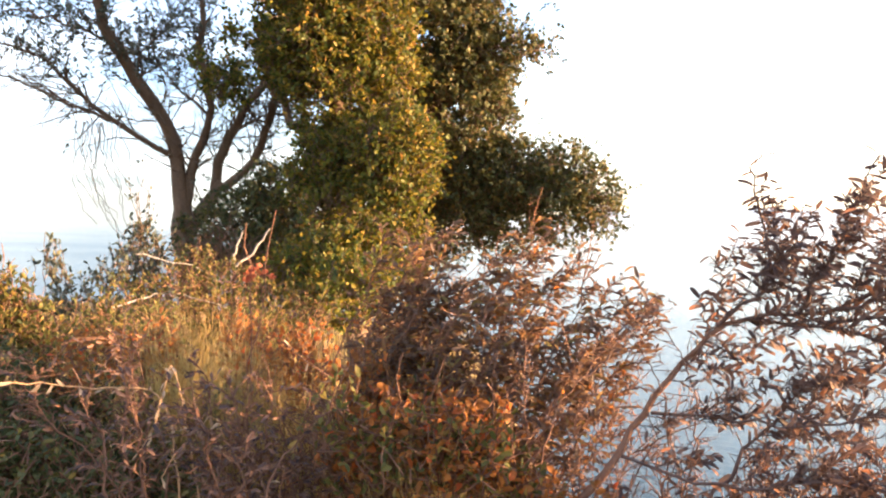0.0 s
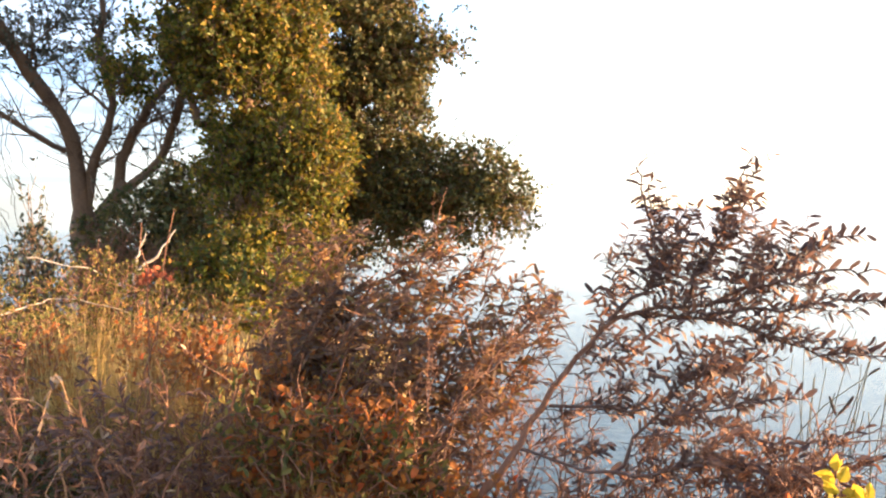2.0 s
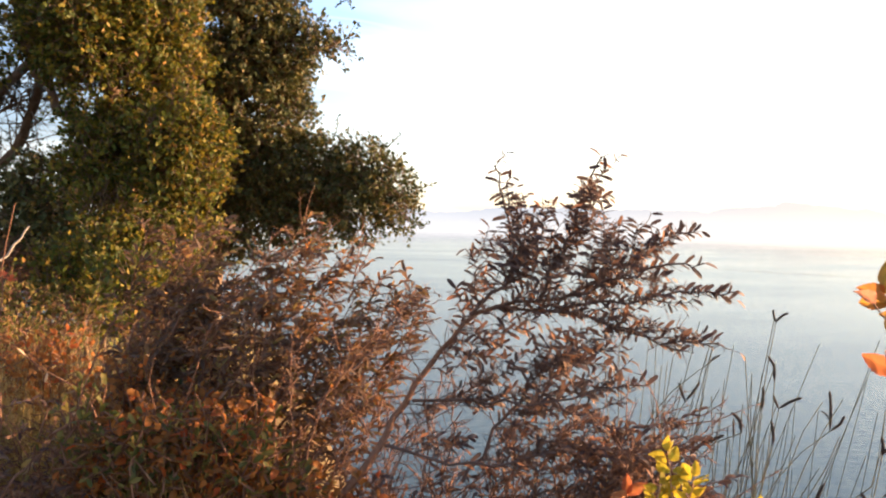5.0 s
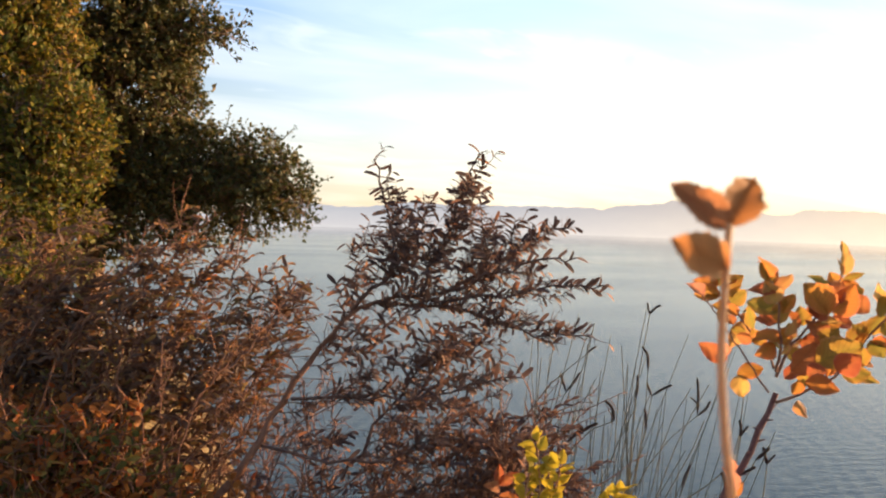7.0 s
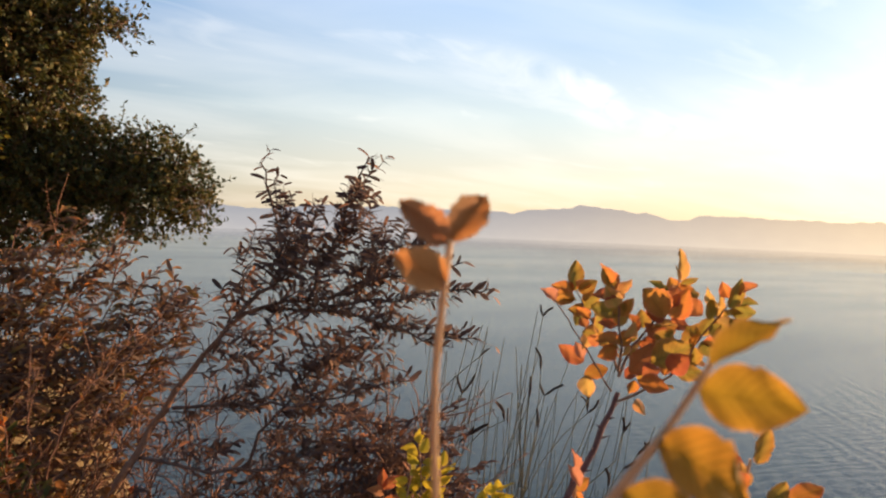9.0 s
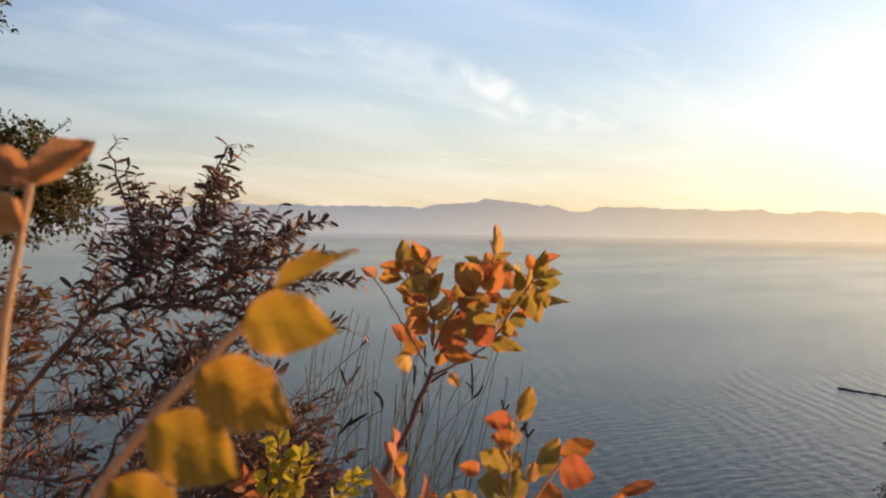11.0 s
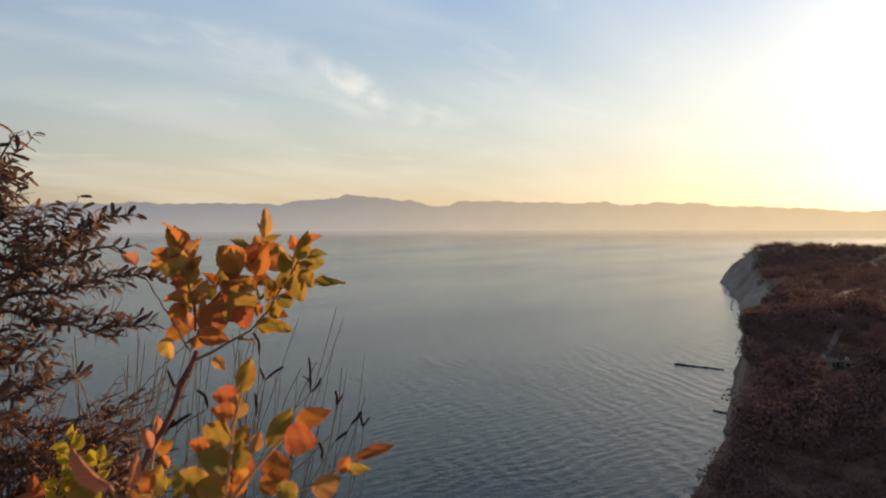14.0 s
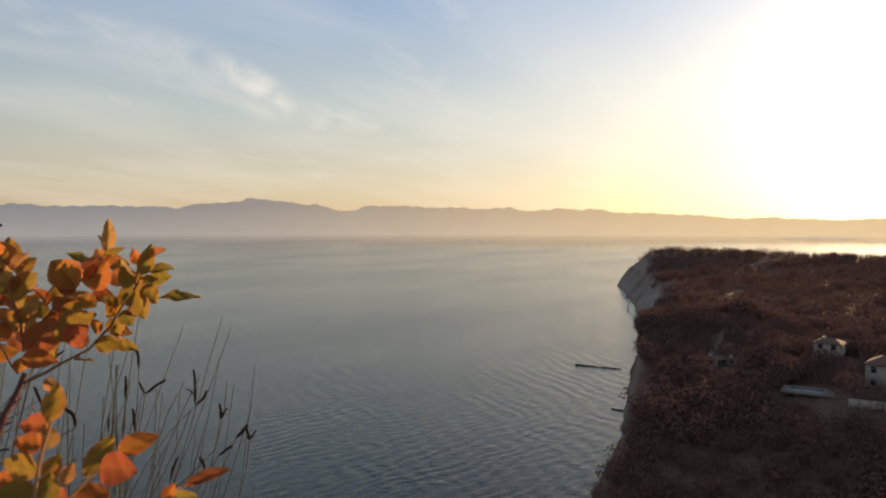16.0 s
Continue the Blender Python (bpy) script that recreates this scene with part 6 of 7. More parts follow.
    leaf_row(e, rng, kinds, (
        (0, (0.908, 0.527, 1.387), (0.904, 0.528, 1.407), 0.0175), (2, (0.887, 0.524, 1.371), (0.885, 0.529, 1.388), 0.0151), (4, (0.901, 0.494, 1.375), (0.897, 0.509, 1.396), 0.0248),
        (2, (0.877, 0.485, 1.354), (0.909, 0.460, 1.372), 0.0346), (4, (0.855, 0.497, 1.342), (0.878, 0.486, 1.370), 0.0275), (4, (0.879, 0.461, 1.350), (0.889, 0.445, 1.366), 0.0232),
        (4, (0.868, 0.515, 1.330), (0.885, 0.499, 1.348), 0.0170), (1, (0.832, 0.461, 1.340), (0.854, 0.441, 1.337), 0.0183), (3, (0.840, 0.475, 1.339), (0.837, 0.477, 1.325), 0.0127),
        (0, (0.900, 0.495, 1.370), (0.905, 0.483, 1.388), 0.0213), (4, (0.861, 0.482, 1.343), (0.869, 0.468, 1.350), 0.0177)))
    twig(0.0032, (0.862, 0.520, 1.302), (0.887, 0.505, 1.315), (0.929, 0.494, 1.338), (0.956, 0.485, 1.375), (0.965, 0.463, 1.408), (0.965, 0.449, 1.426), (0.964, 0.441, 1.440))
    leaf_row(e, rng, kinds, (
        (0, (0.958, 0.445, 1.420), (0.964, 0.434, 1.451), 0.0158), (5, (0.966, 0.468, 1.403), (0.977, 0.470, 1.435), 0.0088), (2, (0.974, 0.456, 1.414), (0.990, 0.436, 1.414), 0.0183),
        (0, (0.961, 0.445, 1.407), (0.970, 0.435, 1.388), 0.0180), (2, (0.954, 0.452, 1.400), (0.959, 0.438, 1.372), 0.0208), (0, (0.951, 0.462, 1.399), (0.955, 0.449, 1.383), 0.0195),
        (0, (0.952, 0.502, 1.364), (0.969, 0.490, 1.395), 0.0172), (2, (0.956, 0.479, 1.376), (0.960, 0.467, 1.360), 0.0184), (0, (0.954, 0.491, 1.367), (0.951, 0.484, 1.347), 0.0200),
        (2, (0.960, 0.513, 1.335), (0.979, 0.488, 1.324), 0.0144), (0, (0.965, 0.471, 1.406), (0.959, 0.482, 1.383), 0.0184)))
    leaf_row(e, rng, kinds, ((2, (1.043, 0.530, 1.381), (1.080, 0.507, 1.374), 0.0248),))
    twig(0.0018, (0.985, 0.49, 1.37), (1.02, 0.52, 1.378), (1.043, 0.530, 1.381))


def low_shoots():
    rng = np.random.RandomState(83)
    kinds = autumn_kinds()
    e = thing("autumn_shrub", "low leafy shoots with orange and green autumn leaves", "shrub")

    def shoot(base, *pts):
        q = np.array(pts[0])
        limb(None, rng, [base, (np.array(base) + q) / 2 + rng.normal(size=3) * 0.01, *pts], 0.004, 0.0012, 24, 6, 0.0006, None, ("stem", M_PALE, e))

    shoot((0.8, 0.28, -0.05), (0.732, 0.251, 1.245), (0.749, 0.267, 1.279), (0.757, 0.272, 1.308), (0.764, 0.274, 1.322))
    leaf_row(e, rng, kinds, (
        (2, (0.755, 0.262, 1.324), (0.761, 0.261, 1.350), 0.0147), (4, (0.766, 0.281, 1.313), (0.754, 0.302, 1.318), 0.0153), (1, (0.751, 0.266, 1.305), (0.736, 0.272, 1.312), 0.0148),
        (5, (0.762, 0.280, 1.297), (0.762, 0.280, 1.316), 0.0153), (2, (0.750, 0.268, 1.285), (0.738, 0.287, 1.294), 0.0210), (0, (0.761, 0.284, 1.274), (0.772, 0.280, 1.288), 0.0135),
        (2, (0.750, 0.270, 1.261), (0.726, 0.280, 1.272), 0.0244), (0, (0.750, 0.264, 1.259), (0.757, 0.266, 1.280), 0.0172), (0, (0.747, 0.301, 1.235), (0.731, 0.326, 1.246), 0.0213),
        (2, (0.720, 0.231, 1.257), (0.702, 0.241, 1.266), 0.0188), (5, (0.753, 0.289, 1.253), (0.753, 0.297, 1.265), 0.0157), (1, (0.754, 0.311, 1.267), (0.742, 0.320, 1.273), 0.0128)))
    shoot((0.8, 0.25, -0.05), (0.732, 0.249, 1.24), (0.762, 0.250, 1.264), (0.793, 0.257, 1.276), (0.808, 0.261, 1.283))
    leaf_row(e, rng, kinds, (
        (2, (0.791, 0.276, 1.266), (0.815, 0.280, 1.290), 0.0170), (5, (0.763, 0.259, 1.272), (0.773, 0.263, 1.285), 0.0101), (4, (0.788, 0.249, 1.281), (0.800, 0.226, 1.279), 0.0234),
        (1, (0.821, 0.277, 1.278), (0.847, 0.262, 1.289), 0.0163), (3, (0.770, 0.257, 1.251), (0.793, 0.251, 1.258), 0.0246), (1, (0.762, 0.250, 1.245), (0.781, 0.241, 1.248), 0.0162),
        (3, (0.760, 0.261, 1.248), (0.756, 0.272, 1.257), 0.0133)))
    shoot((0.84, 0.22, -0.05), (0.776, 0.237, 1.234), (0.817, 0.232, 1.240), (0.847, 0.234, 1.243), (0.862, 0.244, 1.243))
    leaf_row(e, rng, kinds, (
        (4, (0.868, 0.250, 1.240), (0.904, 0.234, 1.248), 0.0101), (0, (0.841, 0.228, 1.244), (0.849, 0.211, 1.245), 0.0086), (3, (0.831, 0.226, 1.243), (0.837, 0.222, 1.256), 0.0095),
        (5, (0.803, 0.230, 1.233), (0.824, 0.221, 1.241), 0.0176), (2, (0.776, 0.217, 1.240), (0.768, 0.229, 1.250), 0.0149)))
    shoot((0.62, 0.36, -0.05), (0.665, 0.275, 1.24), (0.652, 0.27, 1.266), (0.65, 0.272, 1.275))
    leaf_row(e, rng, kinds, (
        (6, (0.653, 0.275, 1.273), (0.630, 0.289, 1.298), 0.0112), (6, (0.671, 0.291, 1.260), (0.680, 0.289, 1.285), 0.0073), (2, (0.643, 0.284, 1.262), (0.636, 0.297, 1.273), 0.0208),
        (1, (0.689, 0.310, 1.253), (0.699, 0.303, 1.262), 0.0153), (0, (0.732, 0.346, 1.228), (0.725, 0.359, 1.237), 0.0145)))
    shoot((0.7, 0.45, -0.05), (0.802, 0.517, 1.12), (0.815, 0.533, 1.190), (0.82, 0.537, 1.208))
    leaf_row(e, rng, kinds, (
        (6, (0.818, 0.538, 1.199), (0.834, 0.557, 1.235), 0.0095), (6, (0.802, 0.513, 1.210), (0.802, 0.530, 1.230), 0.0119), (1, (0.829, 0.550, 1.189), (0.842, 0.544, 1.203), 0.0149),
        (3, (0.843, 0.553, 1.168), (0.840, 0.563, 1.183), 0.0106)))
    # fuller growth lower down
    for base, pts in (((0.78, 0.27, -0.05), ((0.75, 0.29, 1.18), (0.756, 0.29, 1.215), (0.757, 0.292, 1.24))), ((0.72, 0.3, -0.05), ((0.7, 0.31, 1.17), (0.71, 0.3, 1.21), (0.714, 0.3, 1.235))),
                      ((0.76, 0.5, -0.05), ((0.79, 0.5, 1.1), (0.8, 0.51, 1.14), (0.805, 0.51, 1.165)))):
        shoot(base, *pts)
        twig_leaves(e, rng, pts, kinds[:6], 0.008, 0.028, 0.75, 0.9, 0.0)


def rose_sprigs():
    rng = np.random.RandomState(91)
    kinds = [big_leaf("leaf", m, 18, f, c, 1.0, 20 + q) for q, (m, f, c) in enumerate(((M_BRONZE, 0.2, 0.1), (M_BRONZE, 0.28, 0.02), (M_UMBER, 0.35, 0.1)))]
    e = thing("rose_sprig", "upright pale stem with three bronze rose leaves at its tip", "plant")
    g = Geo()
    limb(g, rng, [(0.35, 0.15, -0.02), (0.36, 0.14, 0.6), (0.3804, 0.1279, 1.4053), (0.3832, 0.1376, 1.4336), (0.3871, 0.1432, 1.4606), (0.3908, 0.1463, 1.4809), (0.3937, 0.1488, 1.4958)], 0.0021, 0.0014, 34, 8, 0.0003)
    part("stem", g, M_PALE, e)
    # left leaf takes the darkened bronze, its shade set by colour
    set_leaf(e, kinds[2], (0.3930, 0.1492, 1.4949), (0.3774, 0.1596, 1.5112), 0.0138, (-0.5, -0.7, 0.4))
    set_leaf(e, kinds[1], (0.3937, 0.1488, 1.4958), (0.4168, 0.1597, 1.5150), 0.0152, (-0.4, -0.85, 0.3))
    set_leaf(e, kinds[0], (0.3910, 0.1450, 1.4810), (0.3716, 0.1519, 1.4911), 0.0165, (-0.4, -0.85, 0.25))
    kinds = [big_leaf("leaf", M_YELLOW, 22, f, c, 1.0, 30 + q) for q, (f, c) in enumerate(((0.16, 0.08), (0.25, 0.14)))]
    e = thing("rose_sprig", "arching rose shoot with yellow serrated leaflets", "plant")
    g = Geo()
    limb(g, rng, [(0.33, 0.14, -0.02), (0.35, 0.12, 0.8), (0.39, 0.098, 1.375), (0.402, 0.085, 1.404), (0.414, 0.078, 1.423), (0.428, 0.077, 1.438), (0.441, 0.075, 1.45), (0.453, 0.078, 1.459)], 0.0032, 0.0012, 34, 8, 0.0002)
    part("stem", g, M_PALE, e)
    set_leaf(e, kinds[1], (0.4525, 0.078, 1.4585), (0.477, 0.067, 1.478), 0.0135, (0.45, -0.35, 0.8))
    set_leaf(e, kinds[0], (0.441, 0.0725, 1.4525), (0.460, 0.0475, 1.4515), 0.0215, (-0.45, -0.8, 0.35))
    set_leaf(e, kinds[1], (0.428, 0.0765, 1.438), (0.451, 0.0575, 1.4215), 0.0225, (-0.45, -0.8, 0.35))
    set_leaf(e, kinds[0], (0.4145, 0.0775, 1.423), (0.435, 0.0605, 1.4075), 0.0225, (-0.45, -0.8, 0.35))
    set_leaf(e, kinds[1], (0.405, 0.083, 1.406), (0.421, 0.069, 1.389), 0.0200, (-0.45, -0.8, 0.35))

    # a rust-coloured sprig close to the path and another low before the thorns
    rust = [big_leaf("leaf", m, 16, f, 0.15, 1.0, 50 + q) for q, (m, f) in enumerate(((M_RUSSET, 0.3), (M_UMBER, 0.4)))]
    e = thing("rose_sprig", "low rose shoot ending in one rust-coloured leaf", "plant")
    limb(None, rng, [(0.44, -0.02, -0.02), (0.43, -0.04, 0.9), (0.425, -0.058, 1.39), (0.4261, -0.0631, 1.4252)], 0.0016, 0.0008, 20, 7, 0.0003, None, ("stem", M_PALE, e))
    set_leaf(e, rust[0], (0.4261, -0.0631, 1.4252), (0.4405, -0.0649, 1.4316), 0.0078, (-0.3, -0.6, 0.7))
    e = thing("rose_sprig", "rust-red rose shoot low before the thorny twigs", "plant")
    limb(None, rng, [(0.95, 1.34, -0.1), (0.97, 1.35, 0.5), (0.965, 1.34, 0.84), (0.955, 1.325, 0.9)], 0.004, 0.0015, 20, 6, 0.002, None, ("stem", M_STEMR, e))
    for k, (b, d) in enumerate((((0.955, 1.325, 0.9), (0.04, -0.02, 0.03)), ((0.957, 1.327, 0.89), (-0.045, -0.02, 0.02)), ((0.96, 1.33, 0.87), (0.045, -0.03, -0.005)), ((0.961, 1.332, 0.86), (-0.03, -0.03, 0.0)), ((0.955, 1.325, 0.9), (0.0, 0.0, 0.045)))):
        set_leaf(e, rust[k % 2], b, tuple(np.array(b) + np.array(d)), 0.026, (-0.3, -0.8, 0.5))


def lemon_plant():
    rng = np.random.RandomState(95)
    kinds = [big_leaf("leaf", M_LEMON, 8, 0.3, c, 0.9, 40 + q) for q, c in enumerate((0.15, -0.1))]
    e = thing("young_plant", "small plant with lemon-yellow and green leaves", "plant")
    for pts in (((0.979, 1.169, 0.835), (0.992, 1.212, 0.939), (1, 1.241, 1.022)), ((0.983, 1.172, 0.845), (1.019, 1.192, 0.929), (1.037, 1.202, 0.979)), ((0.965, 1.166, 0.815), (0.961, 1.21, 0.896), (0.977, 1.23, 0.96)),
                ((1.007, 1.1, 0.858), (1.068, 1.092, 0.921), (1.108, 1.08, 0.954))):
        q = np.array(pts[0])
        limb(None, rng, [(q[0], q[1], -0.1), q * np.array([1, 1, 0.5]), *pts], 0.004, 0.0015, 16, 6, 0.002, None, ("stem", M_PALE, e))
        twig_leaves(e, rng, pts, kinds, 0.0085, 0.034, 0.8, 1.0, 0.0)


# headland ----------------------------------------------------------------------
def headland_woods():
    rng = np.random.RandomState(101)
    x, y = np.concatenate([rng.uniform(60, 760, 10000), rng.uniform(60, 290, 5200)]), np.concatenate([rng.uniform(-160, 230, 10000), rng.uniform(-110, 90, 5200)])
    fx = rng.uniform(215, 425, 1500)
    x, y = np.append(x, fx), np.append(y, coast_y(fx) - rng.uniform(0.4, 16, 1500))
    s = coast_y(x) - y
    ok = (s > np.where(x > 430, 24 + 16 * smooth_noise(np.stack([x, y, x * 0], 1), 0.06, 31), np.where(x > 290, 0.3, np.where(x > 190, 4.0, 7.5)))) & (smooth_noise(np.stack([x, y, x * 0], 1), 0.03, 9) > -1.3) & (np.hypot(x, y) > 60)
    for hx, hy, r in CLEAR:
        ok &= np.hypot(x - hx, y - hy) > r
    for _, pts, wd in TRACKS:
        for hx, hy, _ in spline([(a, c, 0) for a, c in pts], 30):
            ok &= (np.hypot(x - hx, y - hy) > wd * 0.9) & (np.hypot(x - hx * 0.99, y - hy * 0.99) > wd * 0.8) & (np.hypot(x - hx * 0.98, y - hy * 0.98) > wd * 0.7)
    x, y = x[ok], y[ok]
    z = ground_z(x, y)
    g = Geo()
    h = rng.uniform(2.2, 4.8, len(x)) * (1.15 + 0.75 * np.clip(smooth_noise(np.stack([x, y, x * 0], 1), 0.09, 14), -0.35, 1.3))
    close = np.hypot(x, y) < 260
    for sel, per, lo, hi in ((close, 170, 0.07, 0.14), (~close, 64, 0.12, 0.22)):
        c = np.repeat(np.stack([x, y, z + h * 0.45], 1)[sel], per, 0)
        hh = np.repeat(h[sel], per)[:, None]
        d = dirs(rng, len(c))
        lump = 1 + 0.3 * smooth_noise(d + c * 0.7, 2.0, 12)[:, None]
        p = c + d * hh * np.array([0.6, 0.6, 0.5]) * rng.uniform(0.7, 1.0, (len(c), 1)) * lump
        leaves(g, p, dirs(rng, len(c), (0, 0, 0.2)), d + np.array([0, 0, 0.4]), hh[:, 0] * rng.uniform(lo, hi, len(c)), hh[:, 0] * rng.uniform(lo, hi, len(c)) * 0.85)
    tagged(part("woods", g, M_WOODS, kind="stuff"), "dark evergreen scrub covering the headland", "woods")


TRACKS = (("pale dirt track over the headland", [(206, 42), (226, 42), (244, 43), (262, 48), (285, 60)], 1.7), ("pale dirt track near the far houses", [(392, 72), (415, 72), (450, 70)], 3.2), ("pale road on the far slope", [(610, 97), (645, 90), (690, 76)], 5.0))
CLEAR = [(216, 11, 8), (193, -6, 13), (183, 14, 8), (206, 36, 5), (172, 5, 7), (201, 36, 5), (196, 35, 4.5)]
M_WALL = plain("pale_plaster", (0.36, 0.31, 0.27), (0.48, 0.42, 0.37), 1.5)
M_ROOF = plain("weathered_roof", (0.12, 0.075, 0.055), (0.19, 0.12, 0.09), 3.0)
M_GLASS = plain("dark_window", (0.02, 0.025, 0.03), (0.04, 0.045, 0.05), 1.0, 0.15, 0.0)
M_POOL = plain("pool_water", (0.2, 0.28, 0.3), (0.28, 0.36, 0.37), 1.0, 0.08, 0.1)
M_PAVE = plain("pale_paving", (0.22, 0.18, 0.15), (0.3, 0.25, 0.21), 1.0)
M_TRACK = plain("dusty_track", (0.16, 0.105, 0.085), (0.22, 0.15, 0.12), 0.4)


def box(geo, cx, cy, cz, sx, sy, sz):
    v = np.array([(a, b, c) for a in (-0.5, 0.5) for b in (-0.5, 0.5) for c in (-0.5, 0.5)]) * (sx, sy, sz) + (cx, cy, cz)
    geo.add(v, np.array([(0, 1, 3, 2), (4, 6, 7, 5), (0, 4, 5, 1), (2, 3, 7, 6), (0, 2, 6, 4), (1, 5, 7, 3)]))


def house(label, x, y, rz, w, d, h, cols, floors):
    z = float(min(ground_z(np.array([x - w / 2, x + w / 2, x, x]), np.array([y, y, y - d / 2, y + d / 2])))) - 0.3
    e = thing("house", label, "house", group="headland houses")
    e.matrix_basis = pose(x, y, z, 0, 0, rz)
    g = Geo()
    box(g, 0, 0, h / 2, w, d, h)
    part("wall", g, M_WALL, e, smooth=False)
    g = Geo()
    o, rh = 0.5, d * 0.2
    v = [(-w / 2 - o, -d / 2 - o, h), (w / 2 + o, -d / 2 - o, h), (w / 2 + o, d / 2 + o, h), (-w / 2 - o, d / 2 + o, h), (-w / 2 + d * 0.3, 0, h + rh), (w / 2 - d * 0.3, 0, h + rh)]
    g.add(v, np.array([(0, 1, 5, 4), (2, 3, 4, 5)]))
    g.add(v, np.array([(1, 2, 5), (3, 0, 4)]))
    g.add(np.array(v[:4]) - (0, 0, 0.2), np.array([(3, 2, 1, 0)]))
    box(g, 0, 0, h - 0.1, w + 2 * o, d + 2 * o, 0.2)
    roof = part("roof", g, M_ROOF, e, smooth=False)
    g = Geo()
    box(g, w * 0.2, 0.6, h + rh * 0.9, 0.7, 0.7, 1.2)
    part("chimney", g, M_WALL, roof, smooth=False)
    for fl in range(floors):
        for q in range(cols):
            wx = -w / 2 + w * (q + 0.5) / cols
            wz = 1.5 + fl * 3.0
            for sgn in (-1, 1):
                win = Geo()
                box(win, wx, sgn * (d / 2 + 0.02), wz, 1.1, 0.1, 1.4)
                ob = part("window", win, M_GLASS, e, smooth=False)
        for q in range(2):
            wy = -d / 2 + d * (q + 0.5) / 2
            for sgn in (-1, 1):
                win = Geo()
                box(win, sgn * (w / 2 + 0.02), wy, 1.5 + fl * 3.0, 0.1, 1.1, 1.4)
                part("window", win, M_GLASS, e, smooth=False)


def headland_houses():
    house("white two-storey villa with clay roof among trees", 216, 11, 80, 6.5, 6, 5.4, 2, 2)
    house("large pale villa with arches and clay roof", 194, -7, 78, 17, 9, 5.8, 5, 2)
    house("small pale house beside the track", 206, 39, 70, 4.2, 3.6, 2.3, 1, 1)
    house("low shed with grey roof beside the track", 208, 34, 75, 3.6, 3.0, 1.8, 1, 1)
    z = float(ground_z(np.array([183.0]), np.array([13.0]))[0])
    e = thing("swimming_pool", "blue swimming pool with pale paved rim", "pool")
    g = Geo()
    box(g, 183, 13.5, z + 0.25, 7, 11, 0.5)
    part("rim", g, M_PAVE, e, smooth=False)
    g = Geo()
    box(g, 183, 14, z + 0.42, 4, 7.5, 0.2)
    part("water_surface", g, M_POOL, e, smooth=False)
    e = thing("garden_wall", "long pale garden wall below the villa", "wall")
    g = Geo()
    for k in range(9):
        xx, yy = 176 - 0.2 * k, 4 - 2.2 * k
        box(g, xx, yy, float(ground_z(np.array([xx]), np.array([yy]))[0]) + 0.8, 0.5, 2.25, 2.0)
    part("masonry", g, M_WALL, e, smooth=False)
    # tracks across the headland
    for label, pts, wd in TRACKS:
        p = spline([(a, b, 0) for a, b in pts], 40)
        t = unit(np.gradient(p, axis=0))
        nrm = np.stack([-t[:, 1], t[:, 0], t[:, 0] * 0], 1) * wd / 2
        l, r = p + nrm, p - nrm
        zz = np.maximum(ground_z(l[:, 0], l[:, 1]), ground_z(r[:, 0], r[:, 1])) + 0.5
        l[:, 2], r[:, 2] = zz, zz
        g = Geo()
        k = np.arange(39)
        g.add(np.concatenate([l, r]), np.stack([k, k + 1, 40 + k + 1, 40 + k], -1))
        tagged(part("road", g, M_TRACK), label, "road", kind="structure")


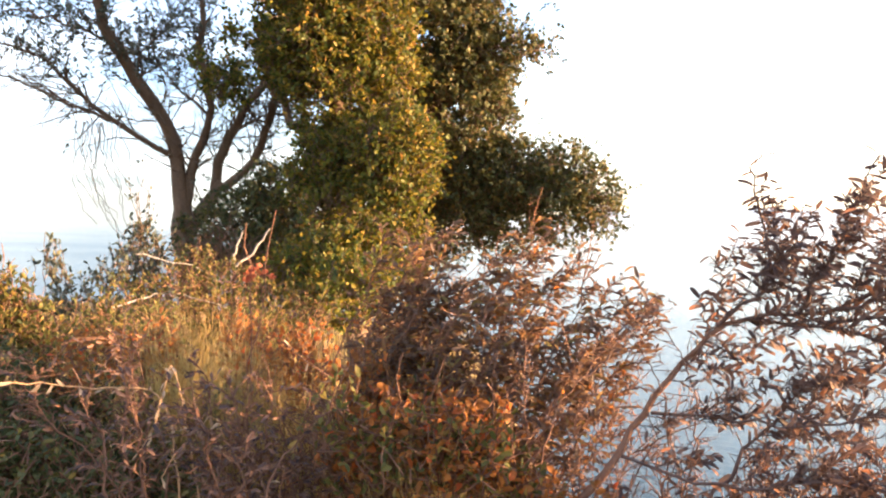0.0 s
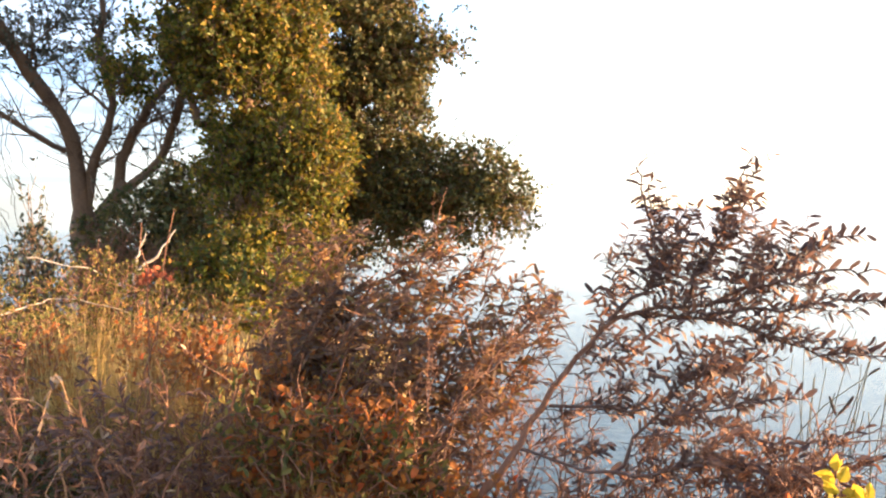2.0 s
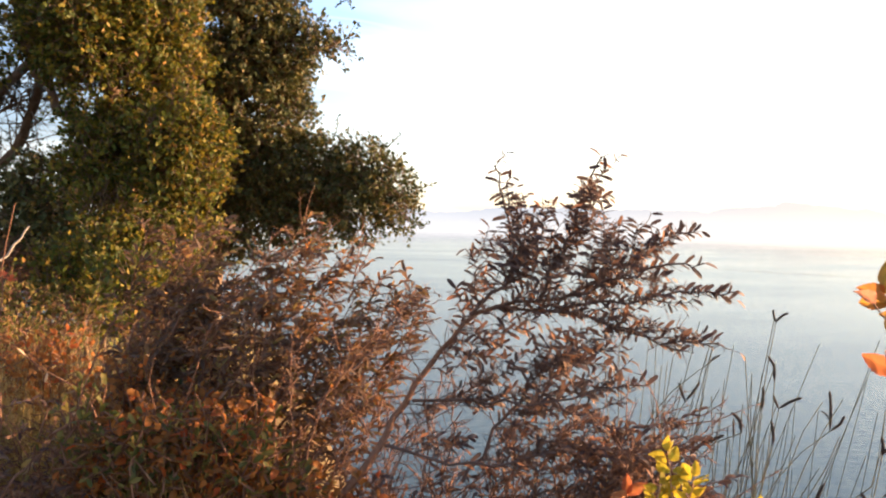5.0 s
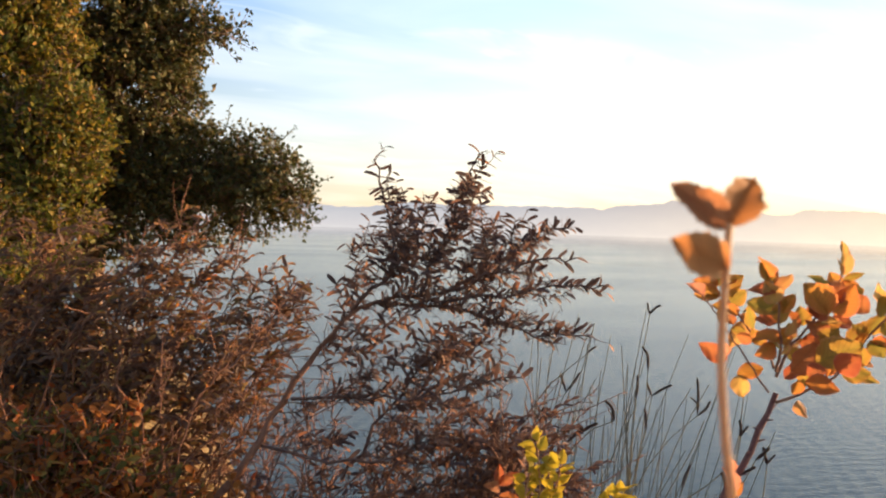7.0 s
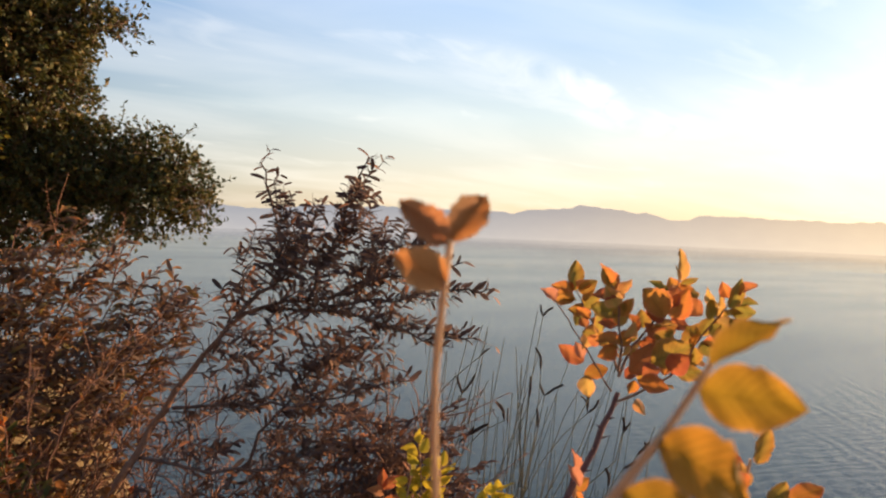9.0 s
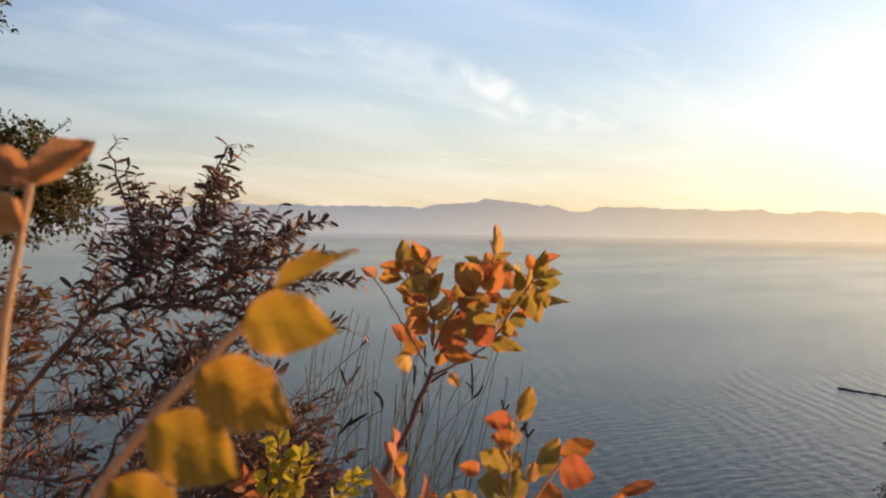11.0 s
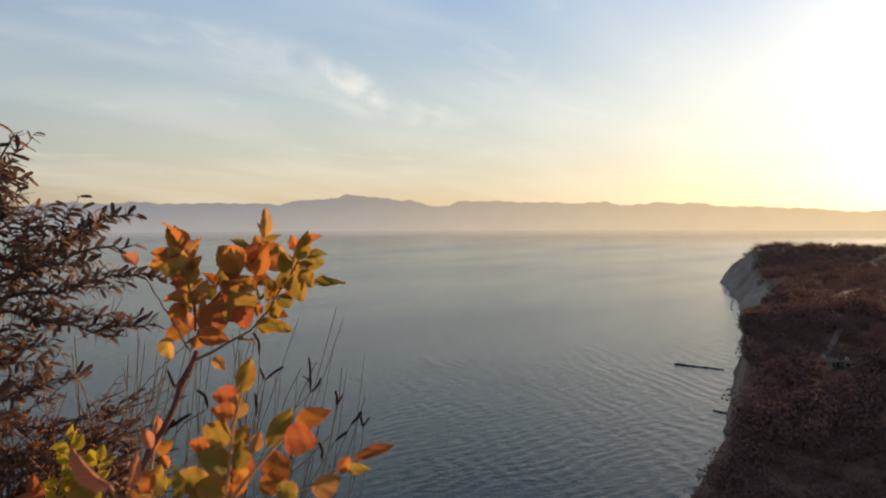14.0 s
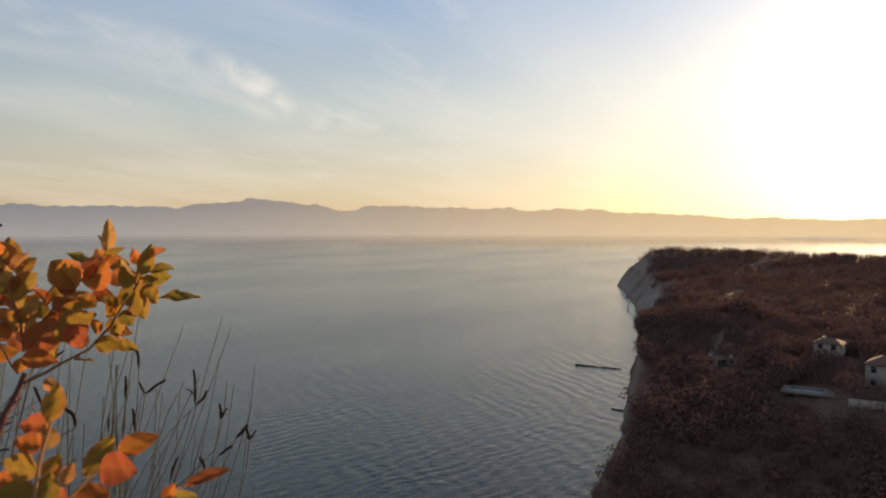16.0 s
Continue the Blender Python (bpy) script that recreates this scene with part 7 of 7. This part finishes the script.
def reefs():
    rng = np.random.RandomState(121)
    for pts, r in ((((288, 113), (289, 104), (290, 93)), 0.4), (((225, 75), (225, 68)), 0.3)):
        e = thing("reef", "low dark line of rocks breaking the water", "rocks", group="reefs")
        p = spline([(a, b, SEA_Z + 0.15) for a, b in pts], 26)
        g = Geo()
        tube(g, p + rng.normal(size=p.shape) * (0.3, 0.3, 0.1), r, r * 0.6, 7, 0.5, rng)
        part("rock", g, plain("wet_rock", (0.03, 0.028, 0.025), (0.09, 0.08, 0.07), 1.0, 0.5), e)
    foam = plain("sea_foam", (0.4, 0.4, 0.38), (0.6, 0.6, 0.57), 0.5, 0.9)
    for lo, hi, off, wd in ((320, 480, 2.5, 0.7), (480, 690, 3.0, 1.0)):
        xs = np.arange(lo, hi, 2.5)
        ys = coast_y(xs) + off + 1.5 * np.sin(xs * 0.06 + off) + 0.5 * np.sin(xs * 0.17)
        half = wd * (0.35 + 0.65 * np.abs(np.sin(xs * 0.21 + off * 3)))
        g = Geo()
        k = np.arange(len(xs) - 1)
        n = len(xs)
        g.add(np.concatenate([np.stack([xs, ys - half, np.full(n, SEA_Z + 0.05)], 1), np.stack([xs, ys + half, np.full(n, SEA_Z + 0.05)], 1)]), np.stack([k, k + 1, n + k + 1, n + k], -1))
        tagged(part("surf", g, foam), "thin white line of surf along the shore", "surf", kind="structure")
    slick = plain("smooth_pale_water", (0.012, 0.025, 0.025), (0.02, 0.03, 0.03), 0.02, 0.04, 0.0)
    a = np.linspace(23, 51, 90)
    mid = np.interp(a, [23, 30, 40, 46, 51], [1290, 1215, 1160, 1140, 1132]) + 5 * np.sin(a * 1.3)
    half = 7.5 * np.sin(np.linspace(0, np.pi, 90)) ** 0.5 * (0.65 + 0.35 * np.sin(a * 2.1 + 1) * np.sin(a * 0.7))
    g = Geo()
    k = np.arange(89)
    ring = lambda r: np.stack([r * np.sin(np.radians(a)), r * np.cos(np.radians(a)), np.full(90, SEA_Z + 0.25)], 1)
    g.add(np.concatenate([ring(mid - half), ring(mid + half)]), np.stack([k, k + 1, 90 + k + 1, 90 + k], -1))
    tagged(part("current_line", g, slick), "thin pale line of smooth water on the sea", "water", kind="structure")
    e = thing("island", "low dark island on the horizon", "island", kind="structure")
    g = Geo()
    a = np.radians(np.linspace(83.4, 88.9, 40))
    h = 9 * np.sin(np.linspace(0, np.pi, 40)) ** 0.6 * (1 + 0.3 * np.sin(np.linspace(0, 17, 40)))
    rows = [np.stack([dd * np.sin(a), dd * np.cos(a), SEA_Z - 1 + h * q], 1) for dd, q in ((3950, 0), (3980, 0.9), (4010, 1.0), (4040, 0))]
    i, j = np.meshgrid(np.arange(3), np.arange(39), indexing="ij")
    g.add(np.concatenate(rows), np.stack([i * 40 + j, i * 40 + j + 1, (i + 1) * 40 + j + 1, (i + 1) * 40 + j], -1).reshape(-1, 4))
    # the island glows with the same painted haze as the range
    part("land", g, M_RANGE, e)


bare_tree()
evergreen_trees()
tangle()
thorn_sapling()
bare_thorn_twigs()
pale_shoots()
low_thorns()
straw_tufts()
bleached_sticks()
reeds()
orange_shrub()
low_shoots()
rose_sprigs()
lemon_plant()
headland_woods()
headland_houses()
reefs()
